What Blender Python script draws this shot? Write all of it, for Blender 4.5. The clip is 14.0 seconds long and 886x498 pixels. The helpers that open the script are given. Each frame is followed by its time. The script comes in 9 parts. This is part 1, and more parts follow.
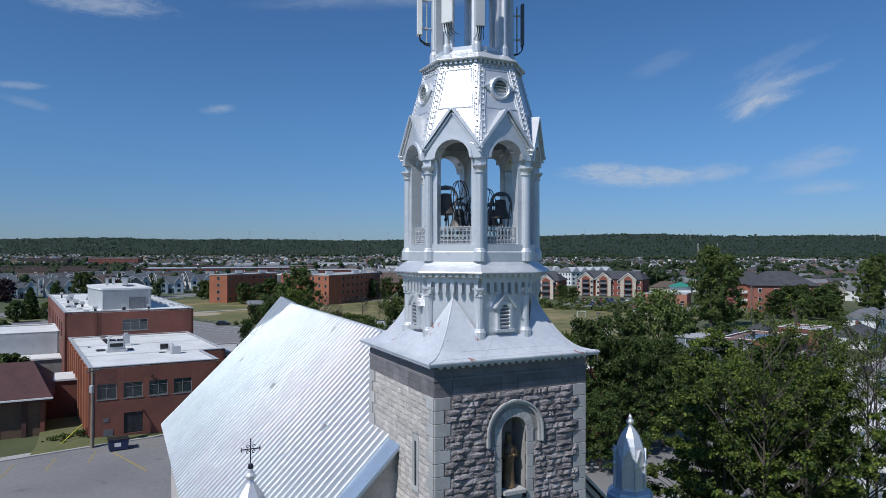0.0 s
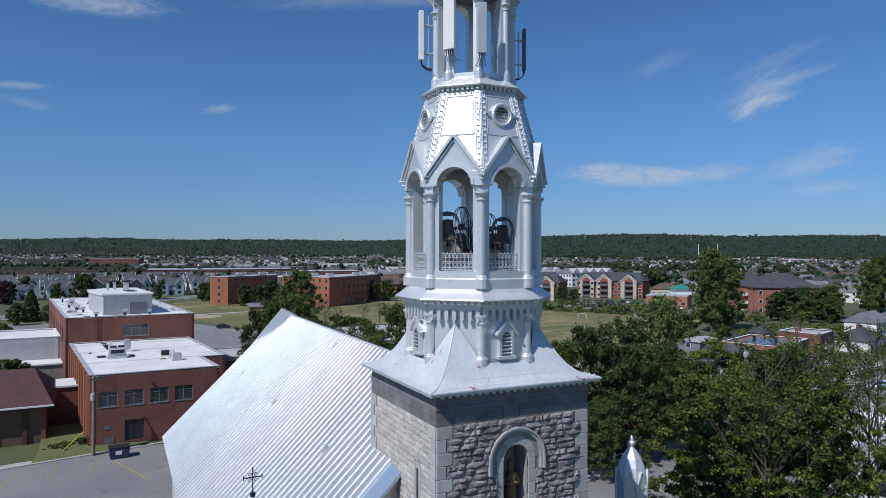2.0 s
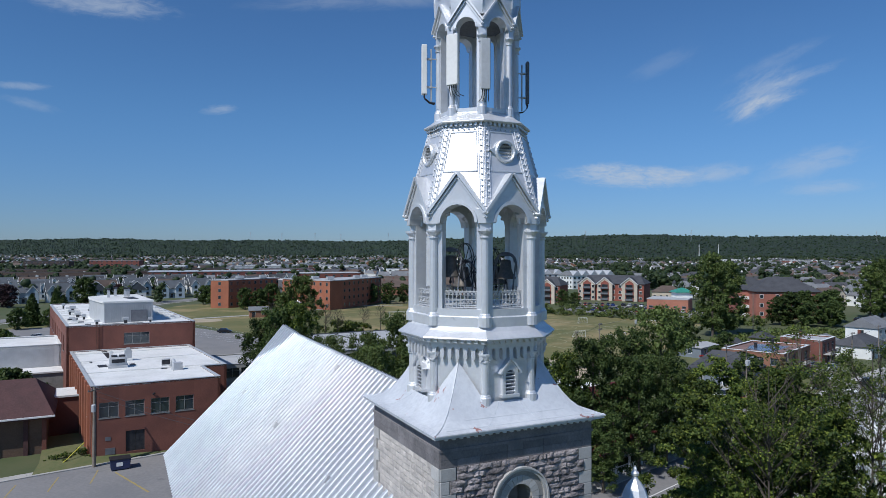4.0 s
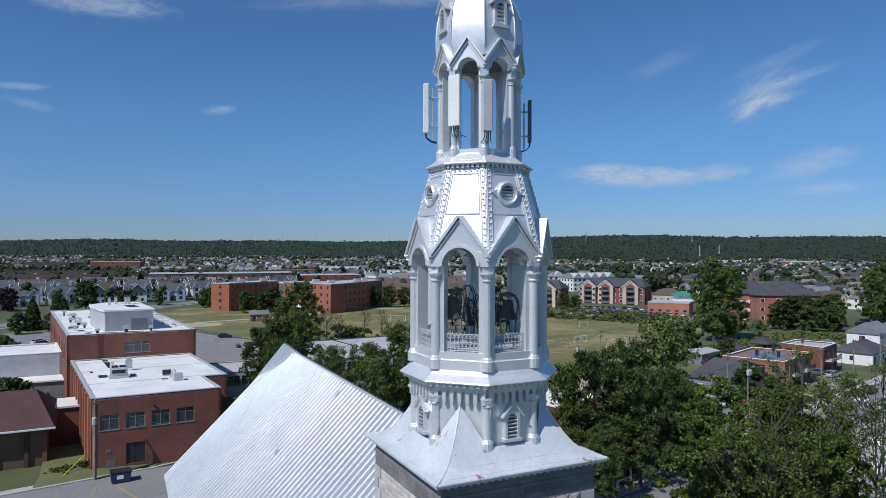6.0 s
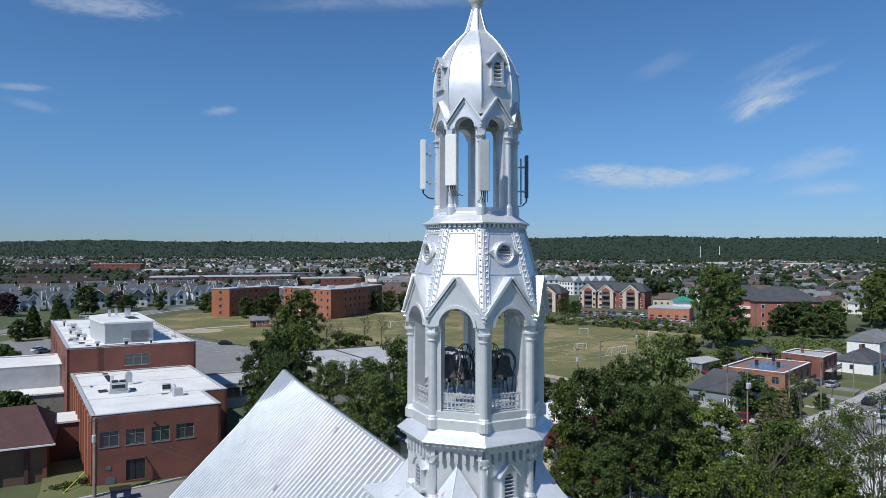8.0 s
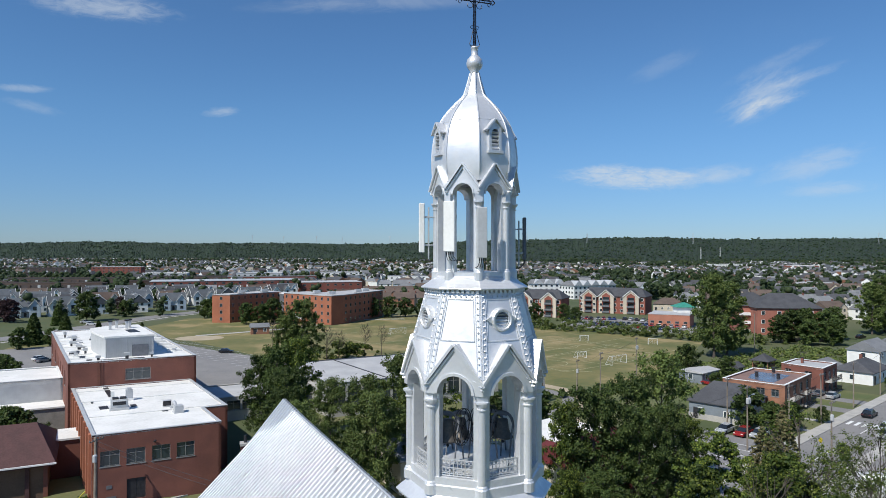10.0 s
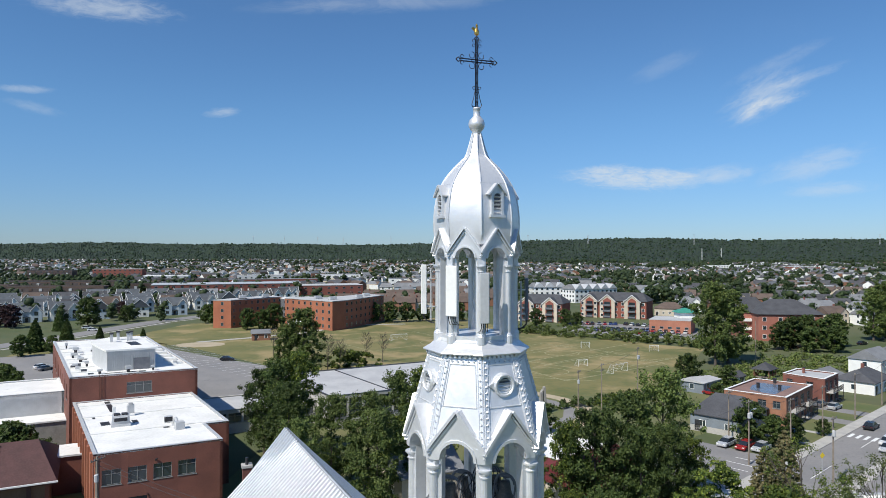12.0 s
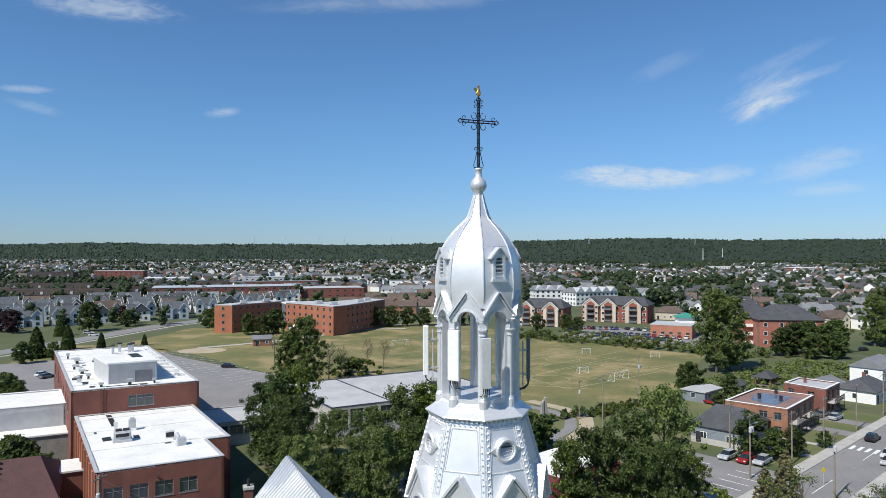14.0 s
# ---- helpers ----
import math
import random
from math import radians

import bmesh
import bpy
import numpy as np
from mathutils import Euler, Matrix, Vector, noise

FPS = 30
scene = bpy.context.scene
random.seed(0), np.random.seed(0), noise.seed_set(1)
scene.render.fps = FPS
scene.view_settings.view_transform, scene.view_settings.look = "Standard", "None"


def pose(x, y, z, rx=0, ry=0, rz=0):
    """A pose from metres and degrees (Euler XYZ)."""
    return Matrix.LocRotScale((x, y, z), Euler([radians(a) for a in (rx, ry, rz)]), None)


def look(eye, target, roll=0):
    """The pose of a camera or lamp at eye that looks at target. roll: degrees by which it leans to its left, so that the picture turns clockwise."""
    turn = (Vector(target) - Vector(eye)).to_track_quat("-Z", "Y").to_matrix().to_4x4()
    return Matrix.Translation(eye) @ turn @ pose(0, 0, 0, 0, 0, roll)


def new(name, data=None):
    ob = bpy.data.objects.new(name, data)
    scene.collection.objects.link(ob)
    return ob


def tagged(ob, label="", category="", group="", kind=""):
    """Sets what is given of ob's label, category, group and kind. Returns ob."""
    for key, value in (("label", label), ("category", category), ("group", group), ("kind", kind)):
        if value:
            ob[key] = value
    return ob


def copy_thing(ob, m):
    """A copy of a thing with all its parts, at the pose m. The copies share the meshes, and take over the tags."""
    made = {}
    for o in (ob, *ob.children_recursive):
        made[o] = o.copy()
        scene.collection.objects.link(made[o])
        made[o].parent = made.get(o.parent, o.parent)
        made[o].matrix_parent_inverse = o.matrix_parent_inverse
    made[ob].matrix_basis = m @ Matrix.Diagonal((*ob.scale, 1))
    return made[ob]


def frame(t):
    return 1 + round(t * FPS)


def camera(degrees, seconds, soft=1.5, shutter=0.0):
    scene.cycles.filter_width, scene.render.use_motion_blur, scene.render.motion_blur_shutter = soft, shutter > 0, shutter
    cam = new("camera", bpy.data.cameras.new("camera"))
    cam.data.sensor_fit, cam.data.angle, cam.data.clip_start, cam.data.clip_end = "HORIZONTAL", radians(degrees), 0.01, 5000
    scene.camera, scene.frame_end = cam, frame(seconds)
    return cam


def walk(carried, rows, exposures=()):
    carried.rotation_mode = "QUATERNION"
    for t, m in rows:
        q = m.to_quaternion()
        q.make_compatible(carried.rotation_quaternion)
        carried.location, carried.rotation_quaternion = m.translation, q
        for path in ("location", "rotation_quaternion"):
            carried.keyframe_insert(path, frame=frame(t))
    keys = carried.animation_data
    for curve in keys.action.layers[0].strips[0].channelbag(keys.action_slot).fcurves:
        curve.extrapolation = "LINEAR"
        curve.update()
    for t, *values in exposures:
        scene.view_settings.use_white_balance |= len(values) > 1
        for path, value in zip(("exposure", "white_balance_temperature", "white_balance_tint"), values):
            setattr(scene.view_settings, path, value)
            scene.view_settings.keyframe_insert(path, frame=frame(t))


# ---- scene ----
cam = camera(67.47, 14.0, soft=0.7)
PATH = [
    (0, pose(0.000, -0.000, 23.650, 90.212, 0, -0.000) @ pose(0, 0, 0, 0, 0, 0.107)),
    (1, pose(-0.006, -0.006, 24.096, 90.204, 0, 0.014) @ pose(0, 0, 0, 0, 0, 0.096)),
    (2, pose(-0.050, -0.019, 24.585, 90.207, 0, 0.036) @ pose(0, 0, 0, 0, 0, 0.089)),
    (3, pose(-0.105, 0.014, 25.179, 90.228, 0, 0.057) @ pose(0, 0, 0, 0, 0, 0.090)),
    (3.5, pose(-0.126, 0.050, 25.524, 90.242, 0, 0.068) @ pose(0, 0, 0, 0, 0, 0.090)),
    (6, pose(-0.193, 0.221, 27.328, 90.262, 0, 0.132) @ pose(0, 0, 0, 0, 0, 0.086)),
    (6.5, pose(-0.166, 0.206, 27.816, 90.276, 0, 0.142) @ pose(0, 0, 0, 0, 0, 0.084)),
    (7, pose(-0.133, 0.187, 28.316, 90.291, 0, 0.152) @ pose(0, 0, 0, 0, 0, 0.082)),
    (7.5, pose(-0.097, 0.162, 28.817, 90.307, 0, 0.161) @ pose(0, 0, 0, 0, 0, 0.079)),
    (8, pose(-0.073, 0.133, 29.375, 90.324, 0, 0.171) @ pose(0, 0, 0, 0, 0, 0.075)),
    (10.5, pose(0.010, -0.076, 32.241, 90.425, 0, 0.234) @ pose(0, 0, 0, 0, 0, 0.039)),
    (11.5, pose(-0.031, -0.076, 33.383, 90.439, 0, 0.276) @ pose(0, 0, 0, 0, 0, 0.033)),
    (12.5, pose(-0.045, -0.073, 34.521, 90.446, 0, 0.314) @ pose(0, 0, 0, 0, 0, 0.025)),
    (13.5, pose(-0.057, -0.106, 35.671, 90.436, 0, 0.354) @ pose(0, 0, 0, 0, 0, 0.014)),
    (14, pose(-0.081, -0.140, 36.250, 90.428, 0, 0.372) @ pose(0, 0, 0, 0, 0, 0.008)),
]
walk(cam, PATH, [(0, -0.42, 6000, 9), (3, -0.38, 6000, 9), (6.5, -0.31, 6050, 9), (8, -0.19, 6200, 8), (11, 0.04, 6550, 7), (14, 0.12, 6600, 7)])

# ---- world and sun ----
SUN_AZ, SUN_EL = -42.5, 48.5          # degrees from the -y direction, and above the horizon
to_sun = Vector((math.sin(radians(SUN_AZ)) * math.cos(radians(SUN_EL)),
                 -math.cos(radians(SUN_AZ)) * math.cos(radians(SUN_EL)), math.sin(radians(SUN_EL))))
sun = new("sun", bpy.data.lights.new("sun", "SUN"))
sun.data.energy, sun.data.angle, sun.data.color = 5.0, radians(0.53), (1.0, 0.95, 0.88)
sun.matrix_world = look((0, 0, 90), Vector((0, 0, 90)) - to_sun)


class Net:
    """Small helper to write node trees."""

    def __init__(self, tree):
        self.t = tree
        tree.nodes.clear()

    def n(self, kind, **kw):
        nd = self.t.nodes.new(kind)
        for k, v in kw.items():
            if k == "op":
                nd.operation = v
            elif k == "blend":
                nd.blend_type = v
            elif k == "dtype":
                nd.data_type = v
        return nd

    def link(self, a, b):
        self.t.links.new(a, b)

    def put(self, sock, v):
        if isinstance(v, bpy.types.NodeSocket):
            self.link(v, sock)
        elif v is not None:
            sock.default_value = v

    def m(self, op, a, b=None, c=None, clamp=False):
        nd = self.n("ShaderNodeMath", op=op)
        nd.use_clamp = clamp
        for s, v in zip(nd.inputs, (a, b, c)):
            self.put(s, v)
        return nd.outputs[0]

    def mix(self, f, a, b, blend="MIX"):
        nd = self.n("ShaderNodeMix", dtype="RGBA", blend=blend)
        self.put(nd.inputs[0], f)
        for s, v in ((nd.inputs[6], a), (nd.inputs[7], b)):
            self.put(s, (*v, 1) if isinstance(v, tuple) and len(v) == 3 else v)
        return nd.outputs[2]

    def noise(self, vec, scale, detail=4, rough=0.55, dist=0.0):
        nd = self.n("ShaderNodeTexNoise")
        self.put(nd.inputs["Vector"], vec)
        nd.inputs["Scale"].default_value, nd.inputs["Detail"].default_value = scale, detail
        nd.inputs["Roughness"].default_value, nd.inputs["Distortion"].default_value = rough, dist
        return nd.outputs[0]

    def ramp(self, v, lo, hi, a=0.0, b=1.0):
        nd = self.n("ShaderNodeMapRange")
        nd.interpolation_type = "SMOOTHSTEP"
        for s, x in zip(nd.inputs, (v, lo, hi, a, b)):
            self.put(s, x)
        return nd.outputs[0]


world = bpy.data.worlds.new("sky")
scene.world = world
world.use_nodes = True
w = Net(world.node_tree)
sky = w.n("ShaderNodeTexSky")
sky.sky_type, sky.sun_disc = "NISHITA", False
sky.sun_elevation, sky.sun_rotation = radians(SUN_EL), radians(180 - SUN_AZ)
sky.altitude, sky.air_density, sky.dust_density, sky.ozone_density = 60, 1.0, 0.2, 3.0
geo = w.n("ShaderNodeTexCoord")
sep = w.n("ShaderNodeSeparateXYZ")
w.link(geo.outputs["Generated"], sep.inputs[0])
sx, sy, sz = sep.outputs
ahead = w.m("MAXIMUM", sy, 0.05)
cu, cv = w.m("DIVIDE", sx, ahead), w.m("DIVIDE", sz, ahead)


def cirrus(u0, v0, a, b, lean, strength, grain=9.0, seed=0.0):
    """A wisp of ice cloud round one direction of the sky."""
    c, s = math.cos(radians(lean)), math.sin(radians(lean))
    du, dv = w.m("SUBTRACT", cu, u0), w.m("SUBTRACT", cv, v0)
    p = w.m("DIVIDE", w.m("ADD", w.m("MULTIPLY", du, c), w.m("MULTIPLY", dv, s)), a)
    q = w.m("DIVIDE", w.m("SUBTRACT", w.m("MULTIPLY", dv, c), w.m("MULTIPLY", du, s)), b)
    vec = w.n("ShaderNodeCombineXYZ")
    w.link(w.m("MULTIPLY", p, a * grain), vec.inputs[0])
    w.link(w.m("MULTIPLY", q, b * grain * 3.2), vec.inputs[1])
    vec.inputs[2].default_value = seed
    fibre = w.noise(vec.outputs[0], 3.0, 7, 0.62, 0.6)
    r2 = w.m("ADD", w.m("MULTIPLY", p, p), w.m("MULTIPLY", q, q))
    body = w.m("SUBTRACT", 1.0, r2, clamp=True)
    dens = w.m("ADD", w.m("MULTIPLY", body, 0.75), w.m("MULTIPLY", w.m("SUBTRACT", fibre, 0.5), 1.5))
    return w.m("MULTIPLY", w.m("MULTIPLY", w.ramp(dens, 0.05, 1.0), body), strength)


veil = w.m("MULTIPLY", w.ramp(w.noise(geo.outputs["Generated"], 2.2, 6, 0.6, 0.4), 0.55, 0.9), 0.05)
cover = veil
for args in ((0.478, 0.240, 0.090, 0.040, 30, 0.42, 13, 1.0), (0.462, 0.218, 0.044, 0.014, 38, 0.50, 20, 2.0), (0.53, 0.262, 0.100, 0.012, 20, 0.26, 12, 14.0), (0.50, 0.29, 0.110, 0.016, 24, 0.16, 10, 15.0), (0.50, 0.232, 0.060, 0.012, 14, 0.40, 18, 13.0),
             (0.275, 0.113, 0.130, 0.022, -3, 0.75, 18, 3.0), (0.24, 0.128, 0.060, 0.010, 4, 0.5, 20, 16.0), (0.33, 0.122, 0.070, 0.011, -6, 0.5, 20, 17.0), (0.395, 0.118, 0.100, 0.020, 6, 0.5, 8, 4.0),
             (0.555, 0.135, 0.110, 0.030, 14, 0.38, 8, 5.0), (0.575, 0.098, 0.090, 0.016, 4, 0.33, 9, 6.0),
             (-0.340, 0.214, 0.036, 0.010, 4, 0.4, 16, 7.0), (-0.520, 0.375, 0.150, 0.028, -6, 0.5, 11, 8.0),
             (-0.640, 0.250, 0.060, 0.009, -4, 0.35, 10, 9.0), (-0.625, 0.222, 0.060, 0.012, -14, 0.2, 10, 10.0),
             (-0.100, 0.380, 0.250, 0.020, 2, 0.25, 6, 11.0), (0.330, 0.285, 0.080, 0.020, 24, 0.12, 8, 12.0)):
    cover = w.m("ADD", cover, cirrus(*args), clamp=True)
tint = w.mix(1.0, sky.outputs[0], w.mix(w.ramp(sz, 0.0, 0.22), (0.55, 0.745, 1.13), (0.66, 0.95, 1.23)), "MULTIPLY")
cloudy = w.mix(cover, tint, (7.0, 7.6, 8.4))
bg = w.n("ShaderNodeBackground")
w.link(cloudy, bg.inputs[0])
bg.inputs[1].default_value = 0.091
w.link(bg.outputs[0], w.n("ShaderNodeOutputWorld").inputs[0])

# ---- materials ----


def surface(name, c1, c2=None, rough=0.7, metal=0.0, scale=1.5, fine=14.0, bump=0.25, depth=0.02, each=0.0,
            spots=None, spec=0.5, lump=None, stretch=None):
    """A mottled surface: two base colours mixed at two scales, fine relief, and a tint of its own for each object or piece."""
    m = bpy.data.materials.new(name)
    m.use_nodes = True
    t = Net(m.node_tree)
    g = t.n("ShaderNodeNewGeometry")
    pos = g.outputs["Position"]
    if stretch:
        mp = t.n("ShaderNodeMapping")
        t.link(pos, mp.inputs[0])
        mp.inputs["Scale"].default_value = stretch
        pos = mp.outputs[0]
    c2 = c2 or tuple(x * 0.82 for x in c1)
    big, small = t.noise(pos, scale, 4), t.noise(pos, fine, 5, 0.6)
    f = t.ramp(t.m("ADD", t.m("MULTIPLY", big, 0.6), t.m("MULTIPLY", small, 0.4)), 0.36, 0.64)
    col = t.mix(f, c1, c2)
    if spots:
        sc, lo, hi, colour = spots
        col = t.mix(t.ramp(t.noise(pos, sc, 5, 0.65, 0.3), lo, hi), col, colour)
    if each:
        r = t.n("ShaderNodeObjectInfo").outputs["Random"]
        isl = g.outputs["Random Per Island"]
        k = t.m("FRACT", t.m("ADD", r, isl))
        gain = t.m("ADD", t.m("MULTIPLY", k, 2 * each), 1.0 - each)
        vec = t.n("ShaderNodeCombineColor")
        for s in vec.inputs[:3]:
            t.link(gain, s)
        col = t.mix(1.0, col, vec.outputs[0], "MULTIPLY")
    b = t.n("ShaderNodeBsdfPrincipled")
    t.link(col, b.inputs["Base Color"])
    t.link(t.ramp(small, 0.3, 0.7, max(0.02, rough - 0.07), min(1.0, rough + 0.07)), b.inputs["Roughness"])
    b.inputs["Metallic"].default_value = metal
    b.inputs["Specular IOR Level"].default_value = spec
    if bump:
        bn = t.n("ShaderNodeBump")
        bn.inputs["Strength"].default_value, bn.inputs["Distance"].default_value = bump, depth
        t.link(t.noise(pos, lump or fine, 5, 0.6), bn.inputs["Height"])
        t.link(bn.outputs[0], b.inputs["Normal"])
    t.link(b.outputs[0], t.n("ShaderNodeOutputMaterial").inputs[0])
    return m


SILVER = surface("silver_painted_sheet", (0.73, 0.74, 0.755), (0.63, 0.64, 0.665), 0.42, 0.45, 0.7, 5.0, 0.10, 0.02, 0.03,
                 spots=(1.3, 0.66, 0.80, (0.50, 0.51, 0.53)))
SKIRT = surface("weathered_silver_sheet", (0.66, 0.68, 0.71), (0.54, 0.56, 0.595), 0.60, 0.18, 0.8, 6.0, 0.12, 0.02, 0.0,
                spots=(1.7, 0.645, 0.68, (0.34, 0.15, 0.13)))
ROOFTIN = surface("corrugated_tin", (0.56, 0.58, 0.60), (0.49, 0.51, 0.54), 0.42, 0.35, 0.35, 4.0, 0.06, 0.02)
FLASH = surface("blue_grey_flashing", (0.46, 0.55, 0.66), (0.40, 0.48, 0.58), 0.35, 0.5, 0.8, 6.0, 0.08)
STONE = surface("beige_grey_limestone", (0.58, 0.53, 0.485), (0.42, 0.385, 0.36), 0.9, 0, 2.2, 16.0, 0.5, 0.02, 0.16)
ROCKFACE = surface("dark_rock_faced_limestone", (0.37, 0.328, 0.322), (0.165, 0.146, 0.150), 0.92, 0, 2.4, 16.0, 0.9, 0.05, 0.30)
# pale frieze stone; the shade under the eaves is put into its colour
FRIEZESTONE = surface("eave_shaded_limestone", (0.225, 0.21, 0.215), (0.15, 0.142, 0.148), 0.88, 0, 1.6, 14.0, 0.4, 0.02, 0.2)
ASHLAR = surface("dressed_limestone", (0.47, 0.46, 0.45), (0.37, 0.36, 0.35), 0.85, 0, 1.6, 18.0, 0.3, 0.012, 0.12)
MORTAR = surface("lime_mortar", (0.34, 0.325, 0.31), (0.26, 0.25, 0.24), 0.95, 0, 3.0, 30.0, 0.4)
BRICK = surface("red_brick_wall", (0.215, 0.082, 0.058), (0.148, 0.058, 0.044), 0.88, 0, 0.35, 9.0, 0.25, 0.02, 0.10)
BRICK2 = surface("orange_brick_wall", (0.37, 0.135, 0.072), (0.29, 0.104, 0.058), 0.88, 0, 0.2, 6.0, 0.2, 0.02, 0.06)
MEMBRANE = surface("white_roof_membrane", (0.78, 0.77, 0.75), (0.66, 0.655, 0.63), 0.7, 0, 0.25, 2.5, 0.1, 0.02, 0.0,
                   spots=(0.5, 0.60, 0.75, (0.56, 0.55, 0.53)))
GREYMEM = surface("grey_gravel_roof", (0.46, 0.46, 0.46), (0.36, 0.36, 0.37), 0.9, 0, 0.2, 8.0, 0.2)
ASPHALT = surface("worn_asphalt", (0.235, 0.225, 0.22), (0.19, 0.185, 0.185), 0.92, 0, 0.12, 2.5, 0.3, 0.02, 0.0,
                  spots=(0.3, 0.60, 0.72, (0.15, 0.148, 0.15)))
CONCRETE = surface("pale_concrete", (0.44, 0.42, 0.39), (0.34, 0.33, 0.31), 0.9, 0, 0.5, 6.0, 0.2)
WHITE = surface("white_paint", (0.78, 0.78, 0.76), (0.70, 0.70, 0.68), 0.55, 0, 0.6, 8.0, 0.05)
PALEGREY = surface("pale_grey_metal", (0.52, 0.53, 0.54), (0.45, 0.46, 0.47), 0.5, 0.2, 0.8, 8.0, 0.05)
DARKMETAL = surface("dark_metal", (0.05, 0.05, 0.055), (0.03, 0.03, 0.035), 0.5, 0.4, 2, 20, 0.05)
BLACK = surface("blackened_iron", (0.022, 0.024, 0.032), (0.015, 0.015, 0.02), 0.45, 0.6, 3, 25, 0.1)
LOUVRE = surface("shadowed_louvre", (0.16, 0.17, 0.19), (0.12, 0.125, 0.14), 0.7, 0.1, 2, 12, 0.05)
GLASS = surface("window_glass", (0.035, 0.05, 0.06), (0.02, 0.03, 0.035), 0.08, 0, 0.15, 2.0, 0.03, 0.02, 0.3, spec=0.9)
BRONZE = surface("weathered_bell_bronze", (0.15, 0.13, 0.11), (0.09, 0.085, 0.08), 0.62, 0.45, 2, 14, 0.2)
GOLD = surface("gilding", (0.80, 0.50, 0.16), (0.65, 0.38, 0.1), 0.3, 1.0, 3, 20, 0.1)
WOODPOLE = surface("weathered_pole", (0.26, 0.22, 0.18), (0.18, 0.15, 0.12), 0.9, 0, 1.0, 12, 0.3)
GRASS = surface("dry_mown_grass", (0.098, 0.112, 0.034), (0.178, 0.156, 0.058), 0.95, 0, 0.05, 0.5, 0.5, 0.05, 0.0,
                spots=(0.060, 0.46, 0.66, (0.275, 0.215, 0.100)))
LAWN = surface("green_lawn", (0.085, 0.110, 0.034), (0.145, 0.140, 0.060), 0.95, 0, 0.08, 1.5, 0.5, 0.05)
SUBURB = surface("green_suburban_ground", (0.060, 0.082, 0.028), (0.100, 0.105, 0.048), 0.95, 0, 0.015, 0.15, 0.3, 0.3, 0.0,
                 spots=(0.02, 0.60, 0.68, (0.15, 0.145, 0.135)))
SAND = surface("sandy_ground", (0.42, 0.35, 0.25), (0.34, 0.28, 0.19), 0.95, 0, 0.2, 3.0, 0.3)


def leaf_material(name, c1, c2, c3):
    m = bpy.data.materials.new(name)
    m.use_nodes = True
    t = Net(m.node_tree)
    g = t.n("ShaderNodeNewGeometry")
    col = t.mix(t.ramp(t.noise(g.outputs["Position"], 0.35, 3), 0.35, 0.65), c1, c2)
    col = t.mix(t.m("POWER", g.outputs["Random Per Island"], 2.8), col, c3)
    r = t.n("ShaderNodeObjectInfo").outputs["Random"]
    gain = t.n("ShaderNodeCombineColor")
    k = t.m("ADD", t.m("MULTIPLY", r, 0.5), 0.75)
    for s in gain.inputs[:3]:
        t.link(k, s)
    col = t.mix(1.0, col, gain.outputs[0], "MULTIPLY")
    b = t.n("ShaderNodeBsdfPrincipled")
    t.link(col, b.inputs["Base Color"])
    b.inputs["Roughness"].default_value = 0.6
    b.inputs["Specular IOR Level"].default_value = 0.25
    tr = t.n("ShaderNodeBsdfTranslucent")
    t.link(t.mix(1.0, col, (0.9, 1.0, 0.5), "MULTIPLY"), tr.inputs[0])
    mx = t.n("ShaderNodeMixShader")
    mx.inputs[0].default_value = 0.22
    t.link(b.outputs[0], mx.inputs[1])
    t.link(tr.outputs[0], mx.inputs[2])
    t.link(mx.outputs[0], t.n("ShaderNodeOutputMaterial").inputs[0])
    return m


LEAF = leaf_material("maple_foliage", (0.050, 0.082, 0.015), (0.030, 0.054, 0.012), (0.200, 0.240, 0.040))
LEAFDARK = leaf_material("dark_foliage", (0.050, 0.080, 0.021), (0.036, 0.060, 0.018), (0.105, 0.140, 0.036))
RIDGELEAF = leaf_material("ridge_foliage", (0.028, 0.052, 0.024), (0.018, 0.036, 0.021), (0.044, 0.070, 0.027))
LEAFFAR = leaf_material("far_foliage", (0.040, 0.064, 0.024), (0.028, 0.048, 0.021), (0.066, 0.092, 0.034))
LEAFMID = leaf_material("poplar_foliage", (0.088, 0.128, 0.034), (0.064, 0.098, 0.028), (0.170, 0.205, 0.058))
PLUMLEAF = leaf_material("plum_foliage", (0.040, 0.022, 0.028), (0.028, 0.016, 0.022), (0.070, 0.036, 0.040))
SCRUB = leaf_material("scrub_foliage", (0.115, 0.158, 0.042), (0.080, 0.116, 0.034), (0.210, 0.235, 0.072))
NEEDLE = leaf_material("spruce_needles", (0.115, 0.112, 0.052), (0.080, 0.086, 0.042), (0.215, 0.170, 0.088))
BARK = surface("grey_bark", (0.095, 0.080, 0.065), (0.060, 0.050, 0.042), 0.95, 0, 2, 14, 0.6)

# ---- building helpers ----


def thing(name, x, y, z, turn=0.0, label="", category="", group="", kind=""):
    ob = new(name)
    ob.matrix_basis = pose(x, y, z, 0, 0, turn)
    return tagged(ob, label, category, group, kind)


def mesh_of(name, bm, material):
    me = bpy.data.meshes.new(name)
    bm.to_mesh(me)
    bm.free()
    for m in (material if isinstance(material, (list, tuple)) else (material,)):
        me.materials.append(m)
    return me


def part(name, bm, material, parent, label="", at=None, smooth=False):
    me = mesh_of(name, bm, material)
    if smooth:
        me.polygons.foreach_set("use_smooth", [True] * len(me.polygons))
    ob = new(name, me)
    ob.parent = parent
    if at is not None:
        ob.matrix_basis = at
    if label:
        ob["label"] = label
    return ob


def solo(name, bm, material, label, category, kind="", group="", smooth=False):
    """A thing of one mesh."""
    return tagged(part(name, bm, material, None, smooth=smooth), label, category, group, kind)


